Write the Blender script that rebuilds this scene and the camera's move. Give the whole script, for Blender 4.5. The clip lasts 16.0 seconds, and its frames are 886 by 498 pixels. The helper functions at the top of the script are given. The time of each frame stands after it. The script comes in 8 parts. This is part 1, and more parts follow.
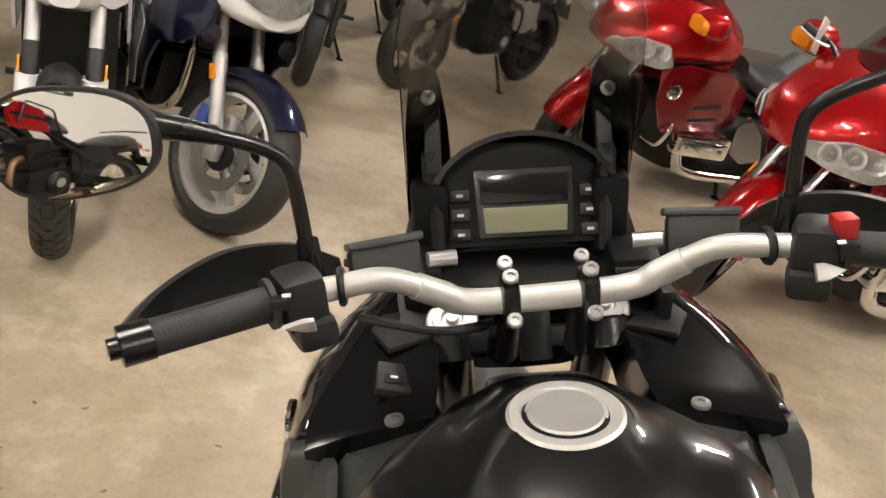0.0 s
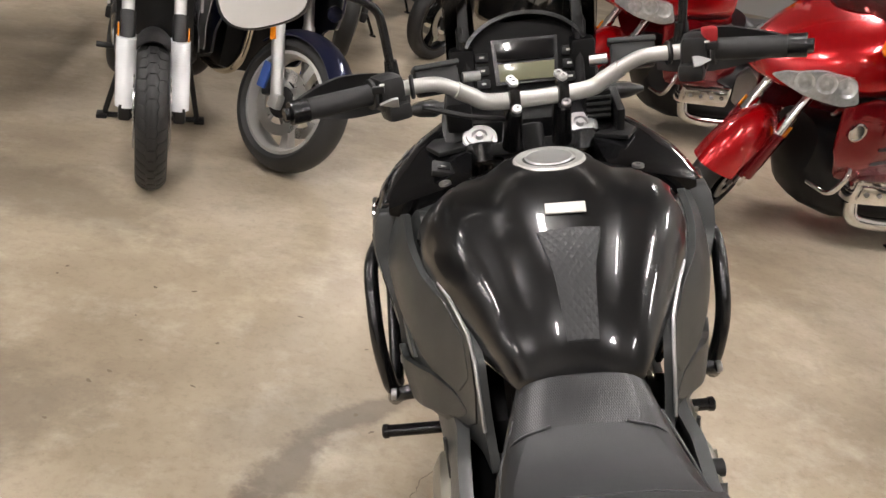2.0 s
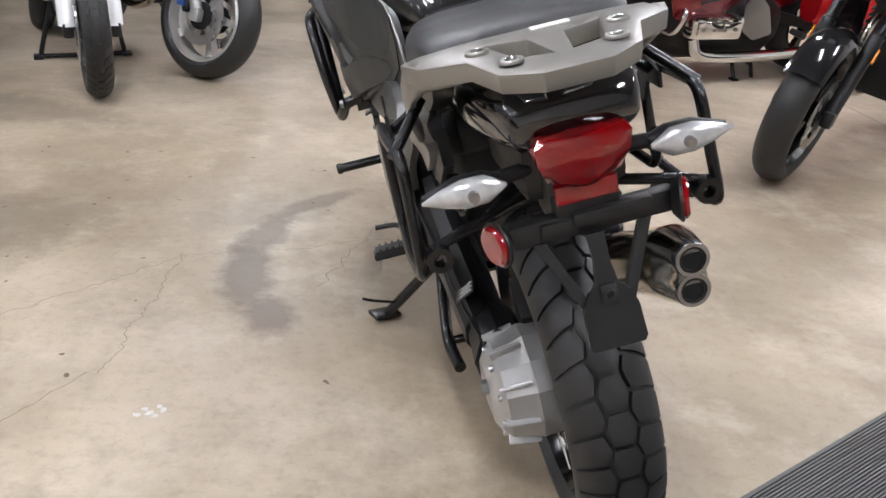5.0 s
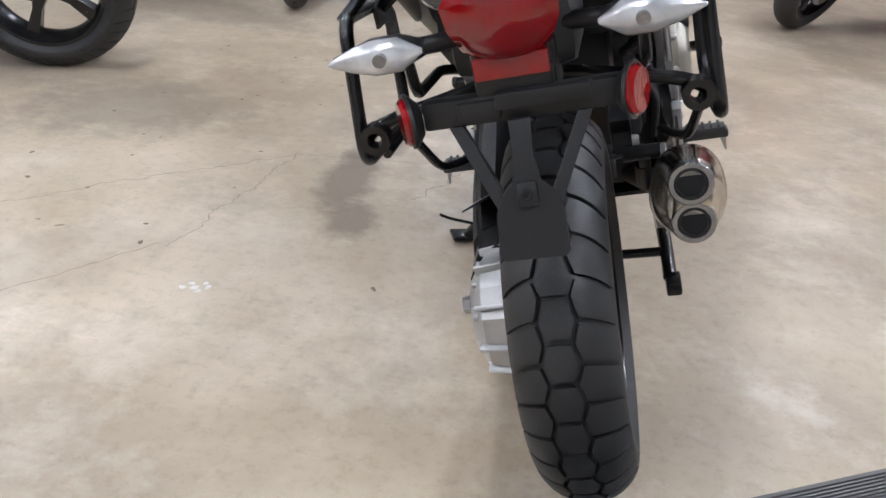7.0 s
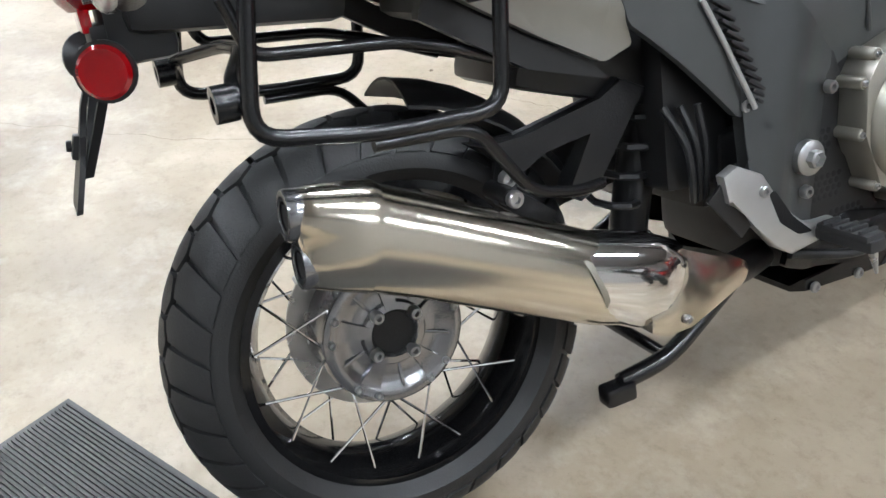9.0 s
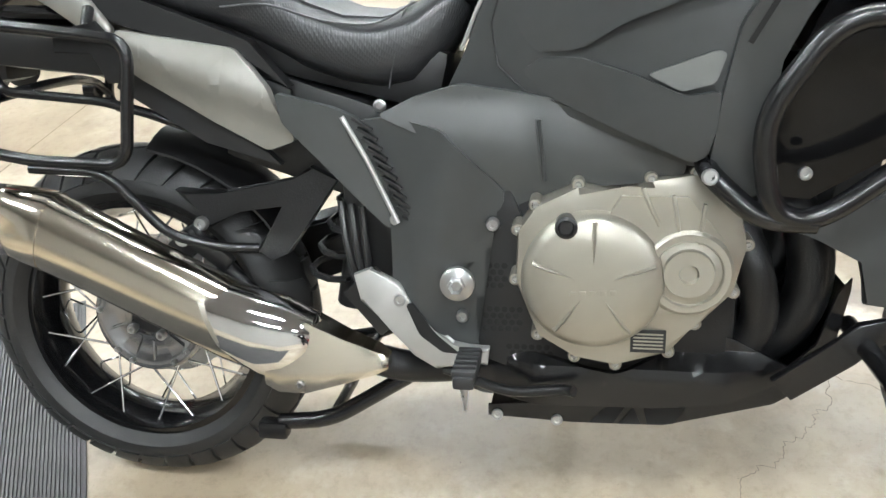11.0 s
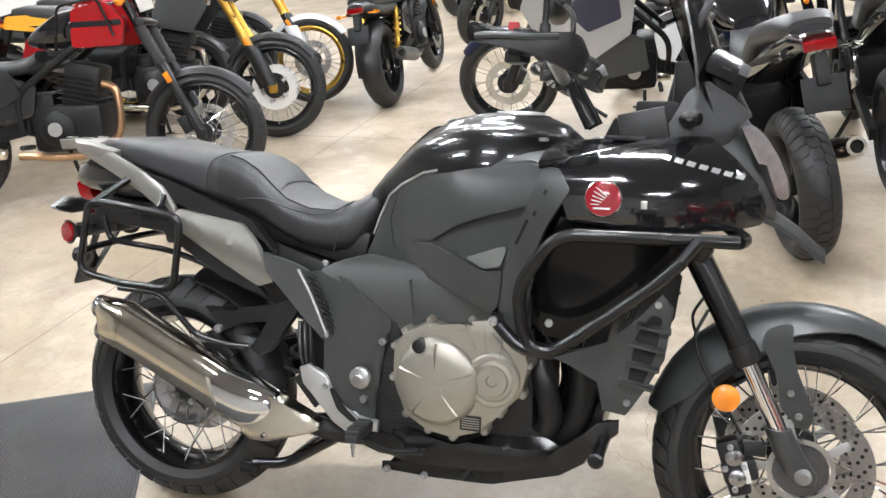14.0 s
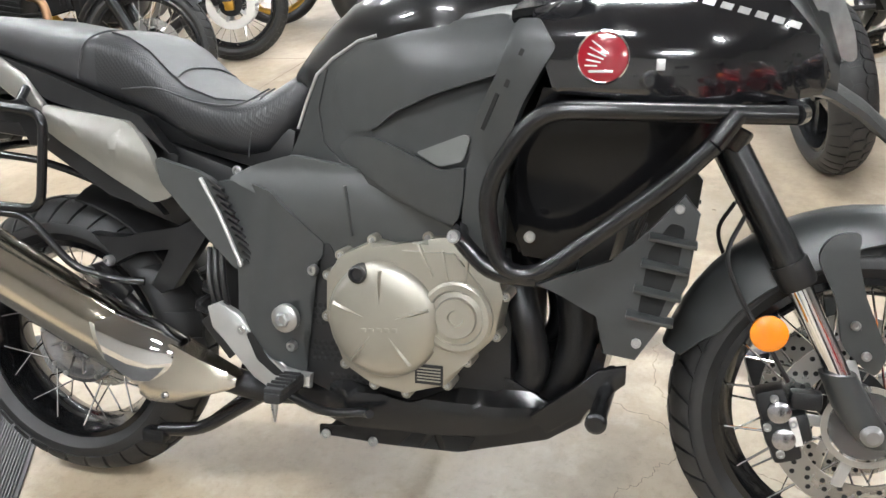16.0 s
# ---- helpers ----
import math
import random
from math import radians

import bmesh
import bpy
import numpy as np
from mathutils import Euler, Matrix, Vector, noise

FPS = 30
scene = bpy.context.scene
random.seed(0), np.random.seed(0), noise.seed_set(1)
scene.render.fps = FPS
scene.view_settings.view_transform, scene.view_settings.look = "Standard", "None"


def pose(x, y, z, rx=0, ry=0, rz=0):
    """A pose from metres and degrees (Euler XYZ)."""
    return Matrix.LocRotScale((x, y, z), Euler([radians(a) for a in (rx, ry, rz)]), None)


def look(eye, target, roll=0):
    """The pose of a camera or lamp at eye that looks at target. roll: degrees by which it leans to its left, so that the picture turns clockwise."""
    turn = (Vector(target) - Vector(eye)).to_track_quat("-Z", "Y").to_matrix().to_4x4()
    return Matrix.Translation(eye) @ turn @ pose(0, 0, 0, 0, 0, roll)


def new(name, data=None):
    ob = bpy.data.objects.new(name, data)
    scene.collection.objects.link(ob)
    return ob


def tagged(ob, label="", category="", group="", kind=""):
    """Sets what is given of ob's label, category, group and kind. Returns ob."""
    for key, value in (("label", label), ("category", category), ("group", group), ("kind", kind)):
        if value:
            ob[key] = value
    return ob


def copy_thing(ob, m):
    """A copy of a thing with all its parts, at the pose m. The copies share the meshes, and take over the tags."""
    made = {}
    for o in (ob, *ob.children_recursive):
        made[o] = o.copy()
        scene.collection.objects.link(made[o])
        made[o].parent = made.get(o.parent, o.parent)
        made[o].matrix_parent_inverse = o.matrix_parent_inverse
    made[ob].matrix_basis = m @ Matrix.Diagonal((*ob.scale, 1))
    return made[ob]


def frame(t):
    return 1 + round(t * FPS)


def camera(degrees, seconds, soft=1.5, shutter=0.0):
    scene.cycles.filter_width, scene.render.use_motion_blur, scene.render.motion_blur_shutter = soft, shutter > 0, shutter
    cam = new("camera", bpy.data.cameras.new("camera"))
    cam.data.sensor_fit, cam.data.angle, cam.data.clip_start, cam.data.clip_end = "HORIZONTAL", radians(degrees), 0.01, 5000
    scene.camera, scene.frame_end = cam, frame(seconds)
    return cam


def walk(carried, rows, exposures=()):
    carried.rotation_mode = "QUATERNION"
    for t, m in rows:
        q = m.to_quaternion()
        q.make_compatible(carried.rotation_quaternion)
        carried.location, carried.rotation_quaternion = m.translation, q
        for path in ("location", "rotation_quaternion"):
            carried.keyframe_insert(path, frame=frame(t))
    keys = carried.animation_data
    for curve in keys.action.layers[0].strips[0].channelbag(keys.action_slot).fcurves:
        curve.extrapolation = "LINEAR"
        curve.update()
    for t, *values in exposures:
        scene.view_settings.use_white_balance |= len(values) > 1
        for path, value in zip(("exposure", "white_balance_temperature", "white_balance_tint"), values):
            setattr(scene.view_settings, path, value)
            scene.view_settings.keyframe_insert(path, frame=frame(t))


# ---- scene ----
cam = camera(53.5, 16.0)
PATH = [
    (0, (-0.503, 0.199, 1.527), (-0.381, 2.027, 0.724), 13.9),
    (0.5, (-0.543, 0.071, 1.526), (-0.451, 1.896, 0.713), 12.8),
    (1, (-0.53, -0.077, 1.528), (-0.46, 1.749, 0.715), 12.3),
    (1.5, (-0.483, -0.267, 1.506), (-0.429, 1.556, 0.684), 11.6),
    (2, (-0.481, -0.453, 1.496), (-0.427, 1.366, 0.668), 10.9),
    (2.5, (-0.5, -0.659, 1.483), (-0.434, 1.157, 0.647), 10.2),
    (3, (-0.48, -0.851, 1.457), (-0.4, 0.966, 0.624), 9.1),
    (3.5, (-0.462, -1.046, 1.409), (-0.354, 0.775, 0.59), 7.8),
    (4, (-0.493, -1.202, 1.347), (-0.342, 0.626, 0.549), 6.3),
    (4.5, (-0.517, -1.309, 1.262), (-0.313, 0.509, 0.452), 5.1),
    (5, (-0.479, -1.349, 1.171), (-0.244, 0.46, 0.35), 4.0),
    (5.2, (-0.455, -1.363, 1.123), (-0.219, 0.441, 0.291), 3.7),
    (7.3, (0.124, -1.174, 1.055), (-0.41, 0.482, 0.069), 4.0),
    (7.5, (0.255, -1.109, 1.061), (-0.442, 0.47, 0.051), 3.6),
    (8, (0.542, -0.906, 1.123), (-0.488, 0.432, 0.051), 3.3),
    (8.2, (0.64, -0.787, 1.111), (-0.515, 0.429, 0.022), 2.6),
    (10.3, (1.159, 0.527, 1.177), (-0.519, 0.343, 0.103), -5.0),
    (10.5, (1.184, 0.644, 1.196), (-0.488, 0.394, 0.128), -4.6),
    (11, (1.154, 0.87, 1.246), (-0.498, 0.466, 0.193), -4.1),
    (11.5, (1.118, 1.07, 1.335), (-0.512, 0.572, 0.288), -3.8),
    (12, (1.243, 1.245, 1.403), (-0.399, 0.687, 0.406), -3.2),
    (12.5, (1.374, 1.314, 1.482), (-0.292, 0.725, 0.545), -2.9),
    (13, (1.511, 1.365, 1.53), (-0.175, 0.742, 0.652), -3.1),
    (13.5, (1.618, 1.441, 1.562), (-0.084, 0.785, 0.742), -3.4),
    (14, (1.696, 1.503, 1.587), (-0.017, 0.818, 0.813), -3.7),
    (14.5, (1.718, 1.536, 1.587), (0.009, 0.826, 0.827), -4.0),
    (15, (1.683, 1.553, 1.566), (-0.021, 0.838, 0.802), -4.5),
    (15.5, (1.53, 1.517, 1.456), (-0.156, 0.809, 0.645), -5.0),
    (16, (1.269, 1.411, 1.306), (-0.398, 0.753, 0.418), -4.8),
]
walk(cam, [(t, look(eye, target, roll)) for t, eye, target, roll in PATH],
     [(0.0, 0.42, 7050, 12), (1.5, 0.38, 6700, 13), (3.5, 0.33, 6050, 14), (5.0, 0.48, 5850, 14), (8.0, 0.54, 5500, 11), (10.5, 1.06, 5800, 4), (11.4, 1.22, 5850, 4), (12.0, 1.24, 5900, 6), (13.0, 0.97, 5900, 9), (14.5, 0.92, 5900, 9), (16.0, 1.12, 5950, 8)])

# ---------------------------------------------------------------- room light
world = bpy.data.worlds.new("room_air")
world.use_nodes = True
world.node_tree.nodes["Background"].inputs[0].default_value = (0.9, 0.92, 1.0, 1)
world.node_tree.nodes["Background"].inputs[1].default_value = 0.25
scene.world = world
LAMP_POWER = 92.0


# ---------------------------------------------------------------- materials
def node_mat(name):
    m = bpy.data.materials.new(name)
    m.use_nodes = True
    nt = m.node_tree
    return m, nt, nt.nodes["Principled BSDF"]


def mat(name, color, rough=0.5, metal=0.0, coat=0.0, vary=0.12, scale=30.0, bump=0.0, bump_scale=200.0, spec=0.5, rvary=0.1):
    """Plain surface with grain at two sizes: blotches in colour and gloss, and a fine relief."""
    m, nt, b = node_mat(name)
    tc = nt.nodes.new("ShaderNodeTexCoord")
    n1 = nt.nodes.new("ShaderNodeTexNoise")
    n1.inputs["Scale"].default_value, n1.inputs["Detail"].default_value = scale, 6
    nt.links.new(tc.outputs["Object"], n1.inputs["Vector"])
    mix = nt.nodes.new("ShaderNodeMix")
    mix.data_type = "RGBA"
    lo = [c * (1 - vary) for c in color]
    hi = [min(1, c * (1 + vary)) for c in color]
    mix.inputs[6].default_value, mix.inputs[7].default_value = (*lo, 1), (*hi, 1)
    nt.links.new(n1.outputs["Fac"], mix.inputs[0])
    nt.links.new(mix.outputs[2], b.inputs["Base Color"])
    n3 = nt.nodes.new("ShaderNodeTexNoise")
    n3.inputs["Scale"].default_value, n3.inputs["Detail"].default_value = scale * 0.3, 8
    nt.links.new(tc.outputs["Object"], n3.inputs["Vector"])
    rr = nt.nodes.new("ShaderNodeMapRange")
    rr.inputs["To Min"].default_value, rr.inputs["To Max"].default_value = max(0.02, rough - rvary), min(1, rough + rvary)
    nt.links.new(n3.outputs["Fac"], rr.inputs["Value"])
    nt.links.new(rr.outputs[0], b.inputs["Roughness"])
    b.inputs["Metallic"].default_value = metal
    b.inputs["Specular IOR Level"].default_value = spec
    if coat:
        b.inputs["Coat Weight"].default_value, b.inputs["Coat Roughness"].default_value = coat, 0.03
    if bump:
        n2 = nt.nodes.new("ShaderNodeTexNoise")
        n2.inputs["Scale"].default_value, n2.inputs["Detail"].default_value = bump_scale, 3
        nt.links.new(tc.outputs["Object"], n2.inputs["Vector"])
        bp = nt.nodes.new("ShaderNodeBump")
        bp.inputs["Strength"].default_value, bp.inputs["Distance"].default_value = bump, 0.002
        nt.links.new(n2.outputs["Fac"], bp.inputs["Height"])
        nt.links.new(bp.outputs[0], b.inputs["Normal"])
    return m


def lens_mat(name, color, rough=0.12, trans=0.6):
    m, nt, b = node_mat(name)
    b.inputs["Base Color"].default_value = (*color, 1)
    b.inputs["Roughness"].default_value = rough
    b.inputs["Transmission Weight"].default_value = trans
    b.inputs["Coat Weight"].default_value = 0.6
    tc = nt.nodes.new("ShaderNodeTexCoord")
    w = nt.nodes.new("ShaderNodeTexVoronoi")
    w.inputs["Scale"].default_value = 160
    nt.links.new(tc.outputs["Object"], w.inputs["Vector"])
    bp = nt.nodes.new("ShaderNodeBump")
    bp.inputs["Strength"].default_value, bp.inputs["Distance"].default_value = 0.05, 0.002
    nt.links.new(w.outputs["Distance"], bp.inputs["Height"])
    nt.links.new(bp.outputs[0], b.inputs["Normal"])
    return m


def weave_mat(name, color, rough, scale, strength, turn=(0.0, 0.0, 0.785), crossed=True):
    """Vinyl or rubber with a fine diagonal weave or diamond relief."""
    m, nt, b = node_mat(name)
    b.inputs["Roughness"].default_value = rough
    tc = nt.nodes.new("ShaderNodeTexCoord")
    n = nt.nodes.new("ShaderNodeTexNoise")
    n.inputs["Scale"].default_value, n.inputs["Detail"].default_value = 40, 6
    nt.links.new(tc.outputs["Object"], n.inputs["Vector"])
    mix = nt.nodes.new("ShaderNodeMix")
    mix.data_type = "RGBA"
    mix.inputs[6].default_value, mix.inputs[7].default_value = (*[c * 0.85 for c in color], 1), (*[c * 1.15 for c in color], 1)
    nt.links.new(n.outputs["Fac"], mix.inputs[0])
    nt.links.new(mix.outputs[2], b.inputs["Base Color"])
    outs = []
    for s in (1, -1):
        mp = nt.nodes.new("ShaderNodeMapping")
        mp.inputs["Rotation"].default_value = [s * a for a in turn]
        nt.links.new(tc.outputs["Object"], mp.inputs["Vector"])
        w = nt.nodes.new("ShaderNodeTexWave")
        w.wave_profile = "TRI"
        w.inputs["Scale"].default_value, w.inputs["Distortion"].default_value = scale, 0.0
        nt.links.new(mp.outputs[0], w.inputs["Vector"])
        outs.append(w.outputs["Fac"])
    mx = nt.nodes.new("ShaderNodeMath")
    mx.operation = "MAXIMUM" if crossed else "ADD"
    nt.links.new(outs[0], mx.inputs[0])
    nt.links.new(outs[1], mx.inputs[1])
    bp = nt.nodes.new("ShaderNodeBump")
    bp.inputs["Strength"].default_value, bp.inputs["Distance"].default_value = strength, 0.001
    nt.links.new(mx.outputs[0], bp.inputs["Height"])
    nt.links.new(bp.outputs[0], b.inputs["Normal"])
    return m


def floor_mat():
    """Old sealed concrete: sandy blotches, grey stains, fine pits, patchy sheen."""
    m, nt, b = node_mat("sealed_concrete")
    tc = nt.nodes.new("ShaderNodeTexCoord")

    def noise_at(scale, detail=8, rough=0.6, dist=0.0):
        n = nt.nodes.new("ShaderNodeTexNoise")
        n.inputs["Scale"].default_value, n.inputs["Detail"].default_value = scale, detail
        n.inputs["Roughness"].default_value, n.inputs["Distortion"].default_value = rough, dist
        nt.links.new(tc.outputs["Object"], n.inputs["Vector"])
        return n.outputs["Fac"]

    def ramp(src, stops):
        r = nt.nodes.new("ShaderNodeValToRGB")
        while len(r.color_ramp.elements) < len(stops):
            r.color_ramp.elements.new(0.5)
        for e, (p, c) in zip(r.color_ramp.elements, stops):
            e.position, e.color = p, (*c, 1)
        nt.links.new(src, r.inputs[0])
        return r.outputs[0]

    def mixed(a, c, fac, mode="MIX"):
        x = nt.nodes.new("ShaderNodeMix")
        x.data_type, x.blend_type = "RGBA", mode
        nt.links.new(fac, x.inputs[0]) if not isinstance(fac, float) else setattr(x.inputs[0], "default_value", fac)
        nt.links.new(a, x.inputs[6])
        nt.links.new(c, x.inputs[7])
        return x.outputs[2]

    base = ramp(noise_at(0.85, 10, 0.58, 0.25), [(0.30, (0.22, 0.172, 0.12)), (0.48, (0.35, 0.288, 0.207)), (0.68, (0.53, 0.455, 0.352))])
    grain = ramp(noise_at(30, 10, 0.8), [(0.30, (0.50, 0.475, 0.44)), (0.50, (1, 1, 1))])
    c1 = mixed(base, grain, 0.5, "MULTIPLY")
    worn = ramp(noise_at(2.6, 14, 0.72), [(0.50, (0, 0, 0)), (0.74, (0.42, 0.42, 0.42))])
    pale = nt.nodes.new("ShaderNodeRGB")
    pale.outputs[0].default_value = (0.74, 0.68, 0.58, 1)
    c1 = mixed(c1, pale.outputs[0], worn)
    stain_f = ramp(noise_at(2.2, 12, 0.72), [(0.54, (0, 0, 0)), (0.72, (0.45, 0.45, 0.45))])
    grey = nt.nodes.new("ShaderNodeRGB")
    grey.outputs[0].default_value = (0.145, 0.117, 0.088, 1)
    c2 = mixed(c1, grey.outputs[0], stain_f)
    # old oil stains: a hooked streak and a few broad dull patches
    edge = noise_at(9, 8, 0.7)
    for cx, cy, rx, ry, turn, strength in ((-0.56, 1.62, 0.20, 0.055, 0.75, 0.75), (-0.72, 1.32, 0.22, 0.075, 1.25, 0.75), (-0.745, 1.02, 0.26, 0.085, 1.62, 0.8), (-0.67, 0.78, 0.14, 0.08, 2.0, 0.8),
                                           (-1.62, 1.35, 0.42, 0.30, 0.3, 0.55), (-0.75, 1.50, 0.25, 0.16, 0.3, 0.3), (-2.0, 2.7, 0.7, 0.22, -0.3, 0.45), (-1.25, 0.35, 0.3, 0.2, 1.0, 0.25), (0.9, 1.1, 0.5, 0.3, 0.5, 0.25), (-0.2, 0.75, 0.25, 0.5, 0.2, 0.35)):
        mp = nt.nodes.new("ShaderNodeMapping")
        mp.vector_type = "TEXTURE"
        mp.inputs["Location"].default_value, mp.inputs["Rotation"].default_value, mp.inputs["Scale"].default_value = (cx, cy, 0), (0, 0, turn), (rx, ry, 1)
        nt.links.new(tc.outputs["Object"], mp.inputs["Vector"])
        ln = nt.nodes.new("ShaderNodeVectorMath")
        ln.operation = "LENGTH"
        nt.links.new(mp.outputs[0], ln.inputs[0])
        ad = nt.nodes.new("ShaderNodeMath")
        ad.operation = "MULTIPLY_ADD"
        nt.links.new(edge, ad.inputs[0])
        ad.inputs[1].default_value = 1.7
        nt.links.new(ln.outputs["Value"], ad.inputs[2])
        f = nt.nodes.new("ShaderNodeMapRange")
        f.inputs["From Min"].default_value, f.inputs["From Max"].default_value = 1.95, 1.45
        f.inputs["To Min"].default_value, f.inputs["To Max"].default_value = 0.0, strength
        nt.links.new(ad.outputs[0], f.inputs["Value"])
        c2 = mixed(c2, grey.outputs[0], f.outputs[0])
    pit = ramp(noise_at(95, 5, 0.8), [(0.30, (0.26, 0.24, 0.21)), (0.355, (1, 1, 1))])
    c3 = mixed(c2, pit, 0.8, "MULTIPLY")
    nt.links.new(c3, b.inputs["Base Color"])
    rr = nt.nodes.new("ShaderNodeMapRange")
    rr.inputs["To Min"].default_value, rr.inputs["To Max"].default_value = 0.20, 0.62
    nt.links.new(noise_at(3.5, 8, 0.7), rr.inputs["Value"])
    nt.links.new(rr.outputs[0], b.inputs["Roughness"])
    bp = nt.nodes.new("ShaderNodeBump")
    bp.inputs["Strength"].default_value, bp.inputs["Distance"].default_value = 0.035, 0.004
    nt.links.new(noise_at(45, 6, 0.7), bp.inputs["Height"])
    nt.links.new(bp.outputs[0], b.inputs["Normal"])
    return m


def flake_mat(name, color, flake, rough=0.3, coat=1.0):
    """Metallic paint under clear coat, with fine flakes."""
    m, nt, b = node_mat(name)
    tc = nt.nodes.new("ShaderNodeTexCoord")
    v = nt.nodes.new("ShaderNodeTexNoise")
    v.inputs["Scale"].default_value, v.inputs["Detail"].default_value = 1400, 2
    nt.links.new(tc.outputs["Object"], v.inputs["Vector"])
    r = nt.nodes.new("ShaderNodeValToRGB")
    r.color_ramp.elements[0].position, r.color_ramp.elements[0].color = 0.45, (*color, 1)
    r.color_ramp.elements[1].position, r.color_ramp.elements[1].color = 0.75, (*flake, 1)
    nt.links.new(v.outputs["Fac"], r.inputs[0])
    nt.links.new(r.outputs[0], b.inputs["Base Color"])
    b.inputs["Metallic"].default_value, b.inputs["Roughness"].default_value = 0.55, rough
    b.inputs["Coat Weight"].default_value, b.inputs["Coat Roughness"].default_value = coat, 0.025
    return m


